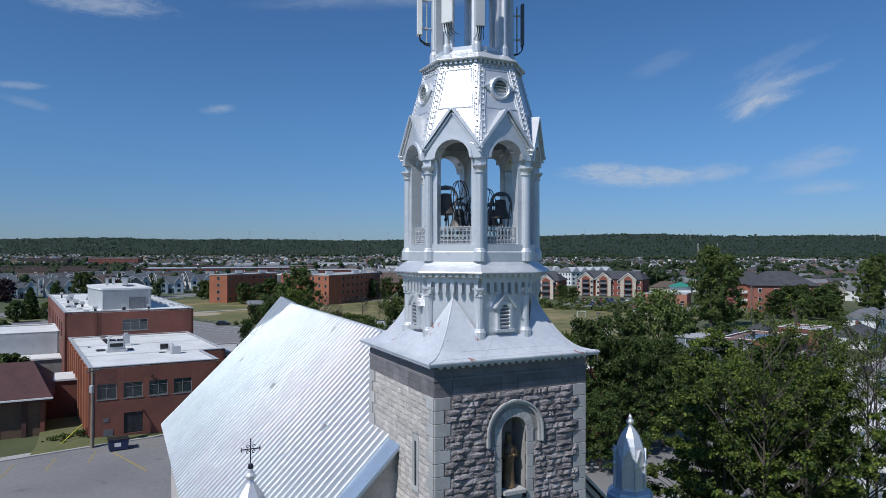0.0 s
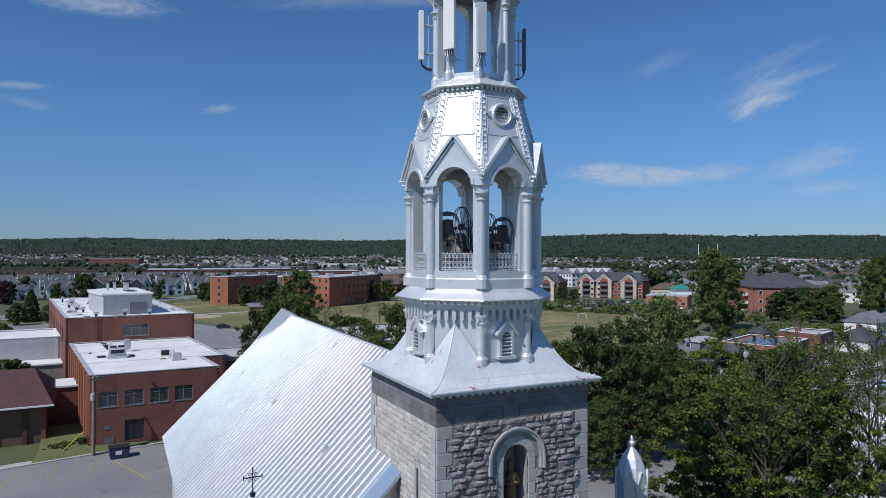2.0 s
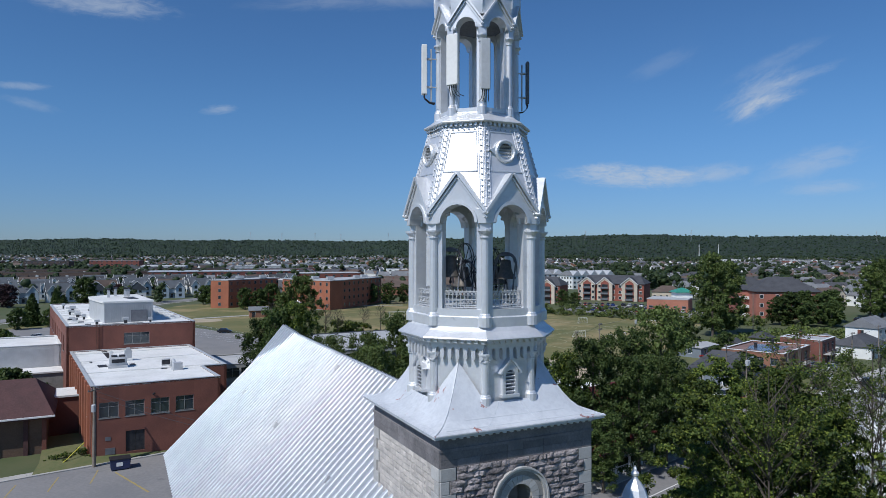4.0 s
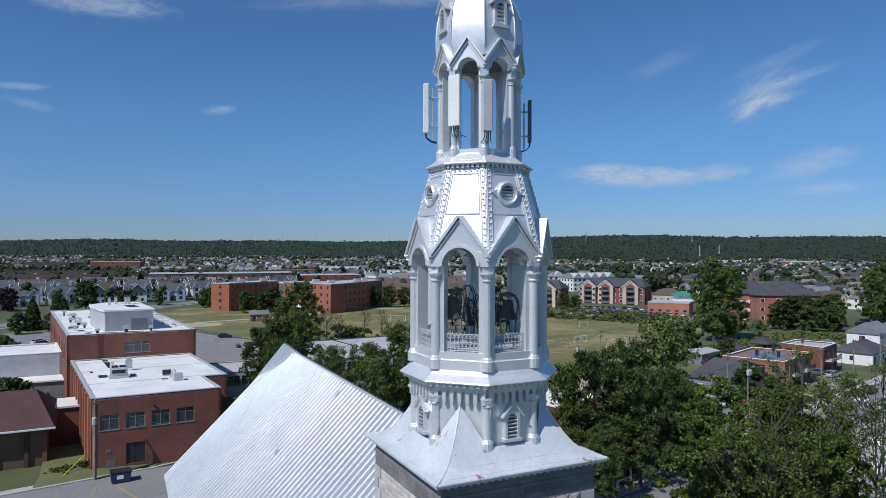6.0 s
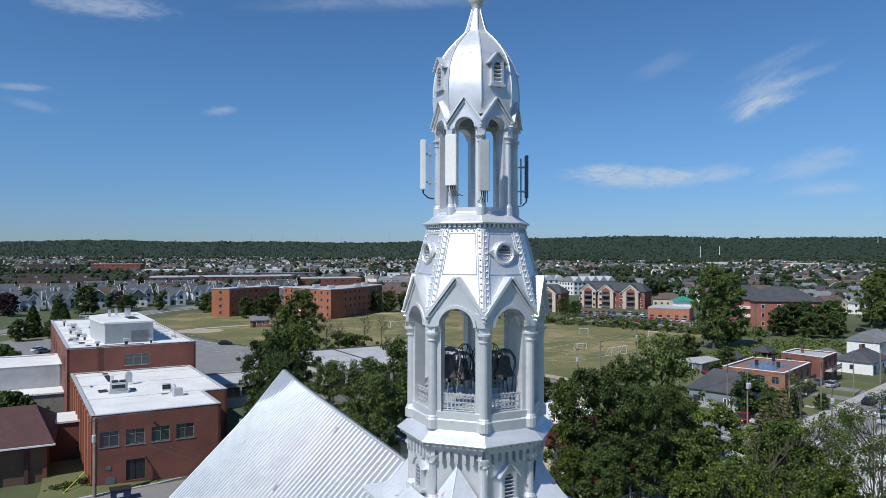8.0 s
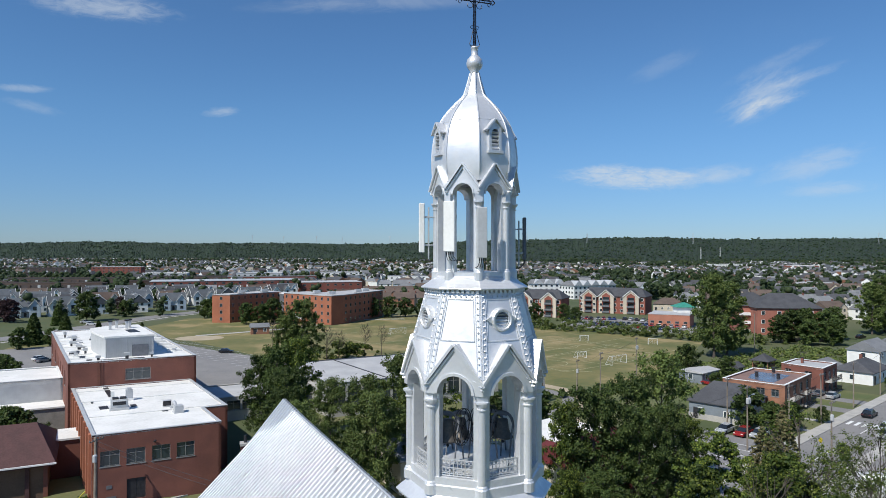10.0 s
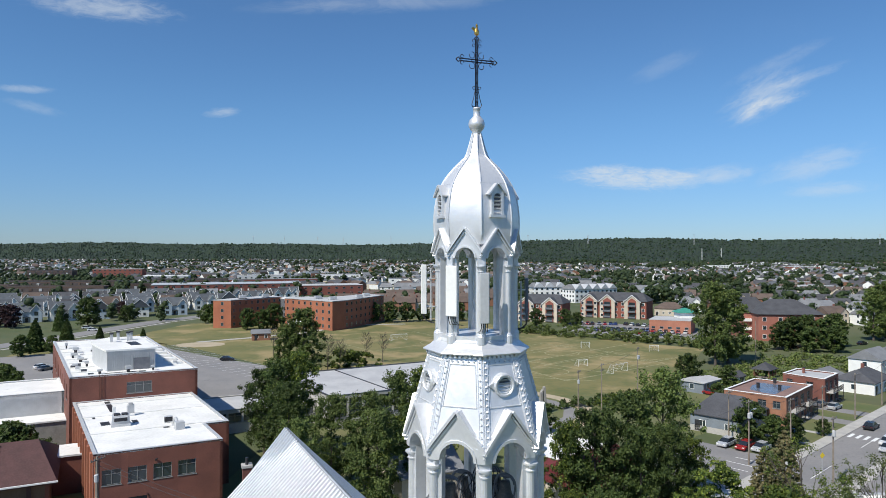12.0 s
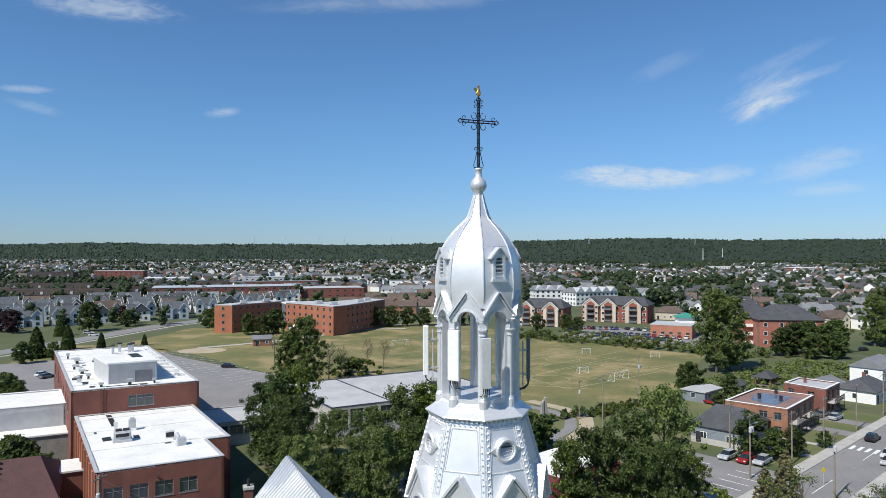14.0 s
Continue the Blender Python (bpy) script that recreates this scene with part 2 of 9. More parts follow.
def shared(name, mesh, parent, m):
    ob = new(name, mesh)
    ob.parent = parent
    ob.matrix_basis = m
    return ob


def box(bm, x0, y0, z0, x1, y1, z1, m=None, mi=0):
    c = [(x0, y0, z0), (x1, y0, z0), (x1, y1, z0), (x0, y1, z0), (x0, y0, z1), (x1, y0, z1), (x1, y1, z1), (x0, y1, z1)]
    v = [bm.verts.new(m @ Vector(p) if m else p) for p in c]
    for f in ((0, 3, 2, 1), (4, 5, 6, 7), (0, 1, 5, 4), (1, 2, 6, 5), (2, 3, 7, 6), (3, 0, 4, 7)):
        bm.faces.new([v[i] for i in f]).material_index = mi
    return v


def boxed(x0, y0, z0, x1, y1, z1, bevel=0.0):
    bm = bmesh.new()
    box(bm, x0, y0, z0, x1, y1, z1)
    if bevel:
        bmesh.ops.bevel(bm, geom=bm.edges[:], offset=bevel, segments=1, affect="EDGES")
    return bm


def lathe(bm, prof, n=12, turn=0.0, x=0.0, y=0.0, caps=True, m=None, mi=0):
    """Rings of n corners through (radius, height) pairs; corner 0 looks to -y, turned by turn degrees towards +x."""
    rings = []
    for r, z in prof:
        ring = []
        for i in range(n):
            a = radians(turn) + 2 * math.pi * i / n
            p = Vector((x + r * math.sin(a), y - r * math.cos(a), z))
            ring.append(bm.verts.new(m @ p if m else p))
        rings.append(ring)
    for a, b in zip(rings, rings[1:]):
        for i in range(n):
            j = (i + 1) % n
            bm.faces.new((a[i], a[j], b[j], b[i])).material_index = mi
    if caps:
        if prof[0][0] > 1e-4:
            bm.faces.new(rings[0][::-1]).material_index = mi
        if prof[-1][0] > 1e-4:
            bm.faces.new(rings[-1]).material_index = mi
    return rings


def prism(bm, poly, y0, y1, m=None, mi=0):
    """A polygon in x and z, given against the clock as seen from -y, made solid from y0 to y1."""
    a = [bm.verts.new(m @ Vector((x, y0, z)) if m else (x, y0, z)) for x, z in poly]
    b = [bm.verts.new(m @ Vector((x, y1, z)) if m else (x, y1, z)) for x, z in poly]
    n = len(poly)
    bm.faces.new(a).material_index = mi
    bm.faces.new(b[::-1]).material_index = mi
    for i in range(n):
        j = (i + 1) % n
        bm.faces.new((a[j], a[i], b[i], b[j])).material_index = mi


def slab(bm, poly, z0, z1, mi=0):
    """A polygon in x and y, against the clock from above, made solid from z0 to z1."""
    a = [bm.verts.new((x, y, z0)) for x, y in poly]
    b = [bm.verts.new((x, y, z1)) for x, y in poly]
    n = len(poly)
    bm.faces.new(a[::-1]).material_index = mi
    bm.faces.new(b).material_index = mi
    for i in range(n):
        j = (i + 1) % n
        bm.faces.new((a[i], a[j], b[j], b[i])).material_index = mi


def beam(bm, p, q, r, n=6, r2=None, mi=0):
    p, q = Vector(p), Vector(q)
    d = q - p
    m = Matrix.Translation(p) @ d.to_track_quat("Z", "Y").to_matrix().to_4x4()
    lathe(bm, [(r, 0), (r2 if r2 is not None else r, d.length)], n, m=m, mi=mi)


def tube(bm, pts, r, n=5, mi=0):
    for p, q in zip(pts, pts[1:]):
        beam(bm, p, q, r, n, mi=mi)


# ---- ground ----
bm = bmesh.new()
slab(bm, [(-5000, -800), (5000, -800), (5000, 4950), (-5000, 4950)], -1, 0)
solo("ground", bm, SUBURB, "green suburban ground between houses and trees", "ground", "structure")


def sheet(name, poly, z, material, label, category, base=-0.3):
    bm = bmesh.new()
    slab(bm, poly, base, z)
    bmesh.ops.recalc_face_normals(bm, faces=bm.faces)
    return solo(name, bm, material, label, category, "structure")


sheet("playing_field", [(-132, 262), (-95, 243), (-56, 203), (-30, 172), (-4, 170), (20, 160), (30, 158), (56, 166), (92, 238), (60, 268), (32, 290),
                        (10, 352), (-34, 352), (-125, 322)], 0.03, GRASS, "dry mown grass sports field with worn patches", "field")
sheet("front_lawn", [(-140, 200), (-96, 160), (-92, 156), (-105, 250), (-132, 262), (-158, 262)], 0.03, GRASS, "dry grass strip beside the school", "lawn")
sheet("parking_lot", [(-106, 246), (-80, 172), (-50, 130), (-40, 138), (-48, 165), (-49, 197), (-72, 214), (-98, 236)], 0.045, ASPHALT,
      "grey asphalt school parking lot with faded lines", "parking lot")
sheet("church_parking", [(-95, 30), (-60, 5), (-8, 8), (-14, 30), (-24, 60), (-33.5, 86), (-36.5, 84), (-47.5, 75.6), (-62, 64)], 0.045, ASPHALT,
      "worn grey asphalt parking lot beside the church", "parking lot")
sheet("churchyard", [(-8, 8), (60, 8), (62, 96), (50, 97), (20, 70.5), (-14, 40)], 0.03, LAWN, "shaded green churchyard lawn under maples", "lawn")
sheet("school_yard", [(-33.5, 86), (-24, 60), (-4, 64), (22, 84), (34, 100), (24, 150), (-8, 166), (-38, 142), (-32, 118)], 0.02, LAWN,
      "green lawn between the school and the church", "lawn")
sheet("side_lot", [(-150, 214), (-133, 226), (-100.5, 169), (-104, 150), (-128, 150)], 0.045, ASPHALT, "small asphalt lot beside the school", "parking lot")
bm = bmesh.new()
lawn_lo = [(-47.4, 76.2, 0.16), (-36.3, 84.8, 0.16), (-32.4, 88.4, 0.20)]
lawn_hi = [(-48.6, 79.6, 0.5), (-43.6, 82.0, 0.72), (-29.4, 89.4, 0.70)]
va, vb = [bm.verts.new(p) for p in lawn_lo], [bm.verts.new(p) for p in lawn_hi]
vc = [bm.verts.new((p[0] - 6, p[1] + 11, p[2])) for p in lawn_hi]
for i in range(2):
    bm.faces.new((va[i], va[i + 1], vb[i + 1], vb[i]))
    bm.faces.new((vb[i], vb[i + 1], vc[i + 1], vc[i]))
solo("lawn_bank", bm, LAWN, "sloping grass bank in front of the school", "lawn", "structure")

ST = Vector((0.738, 0.674, 0))          # direction of the street
SN = Vector((-0.674, 0.738, 0))
S0 = Vector((55.0, 106.8, 0))           # a point of its left kerb


def street_xy(a, b):
    p = S0 + ST * a + SN * b
    return p.x, p.y


def street_sheet(name, a0, a1, b0, b1, z, material, label, category):
    return sheet(name, [street_xy(a0, b0), street_xy(a1, b0), street_xy(a1, b1), street_xy(a0, b1)], z, material, label, category)


street_sheet("road", -110, 420, -9.0, 0, 0.05, ASPHALT, "worn grey asphalt residential street", "road")
street_sheet("pavement", -110, 420, 0.0, 2.2, 0.17, CONCRETE, "pale concrete pavement with a kerb", "pavement")
street_sheet("pavement", -110, 420, -11.0, -9.0, 0.17, CONCRETE, "pale concrete pavement with a kerb", "pavement")
street_sheet("forecourt", -60, 60, -48, -11, 0.05, ASPHALT, "asphalt forecourt beyond the street", "parking lot")
street_sheet("parking_bay", -22, 2.5, 2.2, 18.5, 0.055, ASPHALT, "small asphalt parking bay behind a house", "parking lot")
street_sheet("front_yard", 6, 60, 2.2, 12, 0.05, LAWN, "small dry front lawns along the street", "lawn")
street_sheet("back_yard", -8, 75, 18.5, 60, 0.012, LAWN, "green back yards with sheds", "lawn")
for a in (15.0, 24.0, 35.5, 46.0):
    street_sheet("driveway", a, a + (4.2 if a > 30 else 1.4), 2.0, 11.8, 0.075, CONCRETE if a < 30 else ASPHALT, "narrow paved driveway across a lawn", "driveway")
bm = bmesh.new()
for i in range(9):
    for a0, a1 in ((-100 + 24 * i, -91 + 24 * i),):
        p = [street_xy(a0, -4.55), street_xy(a1, -4.55), street_xy(a1, -4.42), street_xy(a0, -4.42)]
        slab(bm, p, 0.04, 0.056)
for i in range(6):
    p = [street_xy(26, -1.0 - 1.3 * i), street_xy(29.2, -1.0 - 1.3 * i), street_xy(29.2, -0.4 - 1.3 * i), street_xy(26, -0.4 - 1.3 * i)]
    slab(bm, p[::-1], 0.04, 0.058)
for i in range(7):
    a = -20 + 3.0 * i
    slab(bm, [street_xy(a, 3.2), street_xy(a + 0.14, 3.2), street_xy(a + 0.14, 8.0), street_xy(a, 8.0)], 0.05, 0.064)
    slab(bm, [street_xy(a, 12.5), street_xy(a + 0.14, 12.5), street_xy(a + 0.14, 17.6), street_xy(a, 17.6)], 0.05, 0.064)
bmesh.ops.recalc_face_normals(bm, faces=bm.faces)
solo("street_marking", bm, WHITE, "worn white paint marks on the asphalt", "road marking", "structure")
YELLOW = surface("yellow_road_paint", (0.40, 0.30, 0.09), (0.30, 0.24, 0.11), 0.8, 0, 1, 8, 0.05)
bm = bmesh.new()
for i in range(7):
    x0, y0 = -47.0 - 3.2 * i + 6, 73.5 - 2.6 * i + 5
    slab(bm, [(x0, y0), (x0 + 0.14, y0), (x0 + 1.64, y0 - 4.6), (x0 + 1.5, y0 - 4.6)][::-1], 0.04, 0.055)
slab(bm, [(-38.5, 77.5), (-31.8, 71.2), (-31.7, 71.4), (-38.4, 77.7)], 0.04, 0.056)
bmesh.ops.recalc_face_normals(bm, faces=bm.faces)
solo("parking_marking", bm, YELLOW, "faded yellow parking lines on asphalt", "road marking", "structure")
bm = bmesh.new()
for k, (p, q) in enumerate((((-62.0, 64.0), (-47.5, 75.6)), ((-47.5, 75.6), (-36.5, 84.0)), ((-36.5, 84.0), (-31.0, 89.5)))):
    d = (Vector(q) - Vector(p)).normalized()
    n = Vector((-d.y, d.x))
    a, b = Vector(p), Vector(q)
    slab(bm, [tuple(a), tuple(b), tuple(b + n * 1.5), tuple(a + n * 1.5)], -0.2, 0.17)
bmesh.ops.recalc_face_normals(bm, faces=bm.faces)
solo("kerb", bm, CONCRETE, "pale concrete kerb and walk by the school", "kerb", "structure")
bm = bmesh.new()
for i in range(16):
    t = i / 15
    x0, y0 = -101 + 46 * t, 246 - 44 * t
    slab(bm, [(x0 - 4, y0 - 4), (x0 - 3.85, y0 - 4), (x0 + 0.6, y0 + 0.4), (x0 + 0.45, y0 + 0.4)], 0.03, 0.056)
    slab(bm, [(x0 + 5, y0 - 24), (x0 + 5.15, y0 - 24), (x0 + 9.6, y0 - 19.6), (x0 + 9.45, y0 - 19.6)], 0.03, 0.056)
bmesh.ops.recalc_face_normals(bm, faces=bm.faces)
solo("parking_marking", bm, WHITE, "faded white parking lines on asphalt", "road marking", "structure")


def ribbon(name, pts, width, z, material, label, category):
    bm = bmesh.new()
    v = []
    P = [Vector((x, y, 0)) for x, y in pts]
    for i, p in enumerate(P):
        d = (P[min(i + 1, len(P) - 1)] - P[max(i - 1, 0)]).normalized()
        n = Vector((-d.y, d.x, 0)) * width / 2
        v.append([bm.verts.new((p + n + Vector((0, 0, z)))), bm.verts.new((p - n + Vector((0, 0, z))))])
    for a, b in zip(v, v[1:]):
        bm.faces.new((a[1], b[1], b[0], a[0]))
    return solo(name, bm, material, label, category, "structure")


ribbon("road", [(-300, 175), (-200, 205), (-165, 238), (-156, 275), (-146, 330), (-130, 372), (-95, 412), (-20, 450), (120, 500)], 11, 0.05, ASPHALT,
       "grey asphalt street curving past the field", "road")
ribbon("pavement", [(-280, 168), (-192, 198), (-157, 234), (-148, 275), (-138, 328), (-122, 366), (-88, 404)], 1.8, 0.07, CONCRETE,
       "pale footway along the street", "pavement")
ribbon("footpath", [(20.5, 126), (21.5, 132), (25.5, 138), (27.0, 146), (24.0, 153), (17.5, 160)], 2.6, 0.05, ASPHALT, "narrow curving asphalt footpath", "path")
ribbon("sandy_verge", [(23.5, 124), (25.0, 131), (29.0, 138), (30.5, 147), (27.0, 156), (20, 164)], 3.2, 0.04, SAND, "sandy worn verge beside the path", "path")
ribbon("footpath", [(-96, 255), (-80, 268), (-62, 285), (-44, 318), (-20, 322)], 3.0, 0.05, CONCRETE, "pale gravel track beside the field", "path")
sheet("sand_pit", [(-92 + 9 * math.cos(i * math.pi / 8), 248 + 7 * math.sin(i * math.pi / 8)) for i in range(16)], 0.05, SAND, "pale sandy patch in the grass", "sand")
sheet("parking_lot", [(52, 300), (62, 283), (100, 262), (118, 285), (80, 328), (60, 334)], 0.045, ASPHALT, "grey asphalt parking lot of the apartments", "parking lot")
LINE = surface("faded_field_line", (0.36, 0.33, 0.20), (0.27, 0.25, 0.14), 0.95, 0, 0.4, 3, 0.1)
bm = bmesh.new()


def field_line(x0, y0, x1, y1, wd=0.28):
    d = Vector((x1 - x0, y1 - y0)).normalized()
    n = Vector((-d.y, d.x)) * wd / 2
    slab(bm, [(x0 - n.x, y0 - n.y), (x0 + n.x, y0 + n.y), (x1 + n.x, y1 + n.y), (x1 - n.x, y1 - n.y)], 0.02, 0.042)


for p, q in (((26.5, 210.7), (91.6, 273.1)), ((29.9, 203.7), (62, 236)), ((45.5, 203.8), (76, 218.5)), ((20, 216), (44, 192)), ((44, 192), (76, 218.5)), ((8, 226), (36, 252)),
             ((36, 252), (56, 232)), ((-8, 276), (20, 300)), ((52, 236), (66, 222)), ((20, 184), (40, 178))):
    field_line(*p, *q)
FX = [(32, 178), (68, 207), (48, 246), (14, 214)]
for i in range(4):
    field_line(*FX[i], *FX[(i + 1) % 4])
field_line((32 + 14) / 2, (178 + 214) / 2, (62 + 48) / 2, (205 + 246) / 2)
for cx, cy, r in ((39.5, 227.7, 5.8), (55.9, 215.2, 6.0), (29.6, 192.7, 5.8), (-2, 255, 8)):
    for i in range(20):
        a0, a1 = 2 * math.pi * i / 20, 2 * math.pi * (i + 1) / 20
        field_line(cx + r * math.cos(a0), cy + r * math.sin(a0), cx + r * math.cos(a1), cy + r * math.sin(a1))
for p, q in (((-26, 232), (4, 262)), ((4, 262), (-14, 290)), ((-26, 232), (-44, 258)), ((20, 224), (46, 250)), ((-44, 258), (-14, 290))):
    field_line(*p, *q)
bmesh.ops.recalc_face_normals(bm, faces=bm.faces)
solo("field_marking", bm, LINE, "faded worn lines on a sports field", "field marking", "structure")

# wooded hills along the skyline
rng = np.random.default_rng(4)
nx, ny = 1300, 56
hv = np.zeros((ny, nx, 3))
for i in range(nx):
    u = -0.95 + 1.9 * i / (nx - 1)
    west = min(1.0, max(0.0, (0.1 - u) * 4))
    near, far_end = 2750 + 900 * west, 4300 + 400 * west
    crest = 88 + 26 / (1 + math.exp(-(u - 0.12) * 18)) + 4 * math.sin(u * 9) + 3 * math.sin(u * 23 + 1)
    crest = 30 + (crest - 30) * (near + 0.72 * (far_end - near)) / (3550 + 140 * west)
    for j in range(ny):
        f = j / (ny - 1)
        d = near + (far_end - near) * f
        rise = min(1.0, f / 0.72) ** 1.15
        wob = noise.noise((u * 60, d * 0.012, 0)) * 7 + noise.noise((u * 190, d * 0.03, 3)) * 5
        hv[j, i] = (u * d, d, -4 + (crest + 4) * rise * (1 - 0.25 * max(0, f - 0.8) / 0.2) + wob * (0.4 + 0.6 * rise))
hv[:, :, 2] += rng.normal(0, 2.6, (ny, nx))
idx = np.arange(nx * ny).reshape(ny, nx)
quads = np.stack([idx[:-1, :-1], idx[:-1, 1:], idx[1:, 1:], idx[1:, :-1]], -1).reshape(-1, 4)
me = bpy.data.meshes.new("wooded_hills")
me.from_pydata(hv.reshape(-1, 3).tolist(), [], quads.tolist())
HILLS = surface("distant_woodland", (0.026, 0.046, 0.024), (0.013, 0.026, 0.017), 0.95, 0, 0.012, 0.12, 0.8, 6.0)
me.materials.append(HILLS)
tagged(new("wooded_hills", me), "dark green wooded hills along the horizon", "hills", kind="structure")

# ---- the church ----
CHX, CHY, CHT = 1.10, 25.0, 26.1      # the tower's axis and the turn of its front


def arch_wall(bm, hw, ow, zb, zs, top, y0, y1, m=None, n=10, sill=None):
    """A wall panel of half width hw with a round-headed opening of half width ow; top is a function of x."""
    xs = [-hw] + [-ow * math.cos(math.pi * i / n) for i in range(n + 1)] + [hw]
    lows = [zb] + [zs + ow * math.sin(math.pi * i / n) for i in range(n + 1)] + [zb]

    def strip(xa, xb, la, lb):
        c = [(xa, la), (xb, lb), (xb, top(xb)), (xa, top(xa))]
        if xa < 0 < xb:
            c.insert(3, (0, top(0)))
        prism(bm, c, y0, y1, m)

    strip(-hw, -ow, zb, zb)
    strip(ow, hw, zb, zb)
    for i in range(1, n + 1):
        strip(xs[i], xs[i + 1], lows[i], lows[i + 1])
    if sill is not None:
        box(bm, -ow, y0, zb, ow, y1, sill, m)


def spin(k, half=False):
    return Matrix.Rotation(radians(45 * k + (22.5 if half else 0)), 4, "Z")


def around(name, bm, material, parent, ks=range(8), half=False, label="", smooth=False):
    me = mesh_of(name, bm, material)
    if smooth:
        me.polygons.foreach_set("use_smooth", [True] * len(me.polygons))
    out = []
    for k in ks:
        ob = shared(name, me, parent, spin(k, half))
        if label:
            ob["label"] = label
        out.append(ob)
    return out


def column(R, r, z0, z1, base, cap):
    bm = bmesh.new()
    b, c = base, cap
    lathe(bm, [(r * 1.55, z0), (r * 1.55, z0 + b * 0.7), (r * 1.3, z0 + b * 0.82), (r * 1.25, z0 + b * 0.9), (r, z0 + b),
               (r * 0.94, z1 - c * 1.25), (r * 1.25, z1 - c * 1.2), (r * 1.25, z1 - c * 1.05), (r * 0.96, z1 - c),
               (r * 1.1, z1 - c * 0.7), (r * 1.6, z1 - c * 0.3), (r * 1.75, z1 - c * 0.25), (r * 1.75, z1)], 12, 0, 0, -R)
    return bm


def slope_bar(bm, p, q, wide, deep):
    """A square bar from p to q, its depth along y."""
    p, q = Vector(p), Vector(q)
    d = (q - p).normalized()
    s = Vector((-d.z, 0, d.x)).normalized() * wide
    o = Vector((0, -deep, 0))
    v = [bm.verts.new(x) for x in (p, q, q + s, p + s, p + o, q + o, q + s + o, p + s + o)]
    for f in ((0, 1, 2, 3), (7, 6, 5, 4), (4, 5, 1, 0), (5, 6, 2, 1), (6, 7, 3, 2), (7, 4, 0, 3)):
        bm.faces.new([v[i] for i in f])


steeple = thing("steeple", CHX, CHY, 20.0, CHT, "octagonal silver painted sheet metal steeple above a stone tower", "steeple")
LIFT = -20.0


def lifted(bm):
    bmesh.ops.translate(bm, verts=bm.verts, vec=(0, 0, LIFT))
    return bm


# the flared skirt between the square tower and the octagon
EAVE, EZ = 3.30, 20.15


def flare(p, q, f, sag):
    """From p (high) to q (low), bent hollow."""
    a = Vector(p).lerp(Vector(q), f)
    a.z -= sag * math.sin(math.pi * f) * (p[2] - q[2])
    return a


bm = bmesh.new()
vtx = [(2.52 * math.sin(radians(22.5 + 45 * k)), -2.52 * math.cos(radians(22.5 + 45 * k)), 20.78) for k in range(8)]
N = 6
for s in range(4):
    rot = Matrix.Rotation(radians(90 * s), 4, "Z")
    e0, e1 = (-EAVE, -EAVE, EZ), (EAVE, -EAVE, EZ)
    a0, a1 = vtx[7], vtx[0]
    apex = (2.30 * math.sin(radians(45)), -2.30 * math.cos(radians(45)), 22.1)
    rows = []
    for i in range(N + 1):
        f = i / N
        rows.append([bm.verts.new(rot @ flare(a0, e0, f, 0.24)), bm.verts.new(rot @ flare(a1, e1, f, 0.24))])
    for a, b in zip(rows, rows[1:]):
        bm.faces.new((a[0], b[0], b[1], a[1]))
    for side, va in ((1, vtx[0]), (-1, vtx[1])):
        rows = []
        for i in range(N + 1):
            f = i / N
            rows.append([bm.verts.new(rot @ flare(apex, e1, f, 0.30)), bm.verts.new(rot @ flare(va, e1, f, 0.24))])
        for a, b in zip(rows, rows[1:]):
            bm.faces.new((a[0], a[1], b[1], b[0]) if side > 0 else (a[0], b[0], b[1], a[1]))
box(bm, -EAVE, -EAVE, EZ - 0.13, EAVE, EAVE, EZ - 0.004)
box(bm, -EAVE - 0.04, -EAVE - 0.04, EZ - 0.05, EAVE + 0.04, EAVE + 0.04, EZ - 0.01)
bmesh.ops.remove_doubles(bm, verts=bm.verts, dist=0.002)
bmesh.ops.recalc_face_normals(bm, faces=bm.faces)
skirt = part("skirt_roof", lifted(bm), SKIRT, steeple, "hollow-curved grey sheet metal with peeling rust-red patches")
skirt.data.polygons.foreach_set("use_smooth", [True] * len(skirt.data.polygons))
skirt.data.set_sharp_from_angle(angle=radians(24))
for s in range(4):
    rot = Matrix.Rotation(radians(90 * s), 4, "Z")
    e1 = (EAVE, -EAVE, EZ)
    bm = bmesh.new()
    apex = (2.30 * math.sin(radians(45)), -2.30 * math.cos(radians(45)), 22.1)
    tube(bm, [rot @ (flare(apex, e1, i / 8, 0.30) + Vector((0, 0, 0.015))) for i in range(9)], 0.016, 5)
    part("hip_seam", lifted(bm), SKIRT, skirt)
    for f_ in (0.42, 0.78):                              # lapped edges across each slope
        bm = bmesh.new()
        pa, pb = (vtx[7], (-EAVE, -EAVE, EZ)), (vtx[0], (EAVE, -EAVE, EZ))
        p0, p1 = (rot @ (flare(*q, f_, 0.24) + Vector((0, -0.004, 0.004))) for q in (pa, pb))
        beam(bm, p0, p1, 0.009, 4)
        part("lap_seam", lifted(bm), SKIRT, skirt)
    for fx in (-0.45, 0.30):
        bm = bmesh.new()
        pa, pb = Vector((0.96 * fx, -2.33, 20.78)), Vector((EAVE * fx, -EAVE, EZ))
        tube(bm, [rot @ (flare(tuple(pa), tuple(pb), i / 5, 0.24) + Vector((0, 0, 0.004))) for i in range(6)], 0.007, 4)
        part("seam", lifted(bm), SKIRT, skirt)

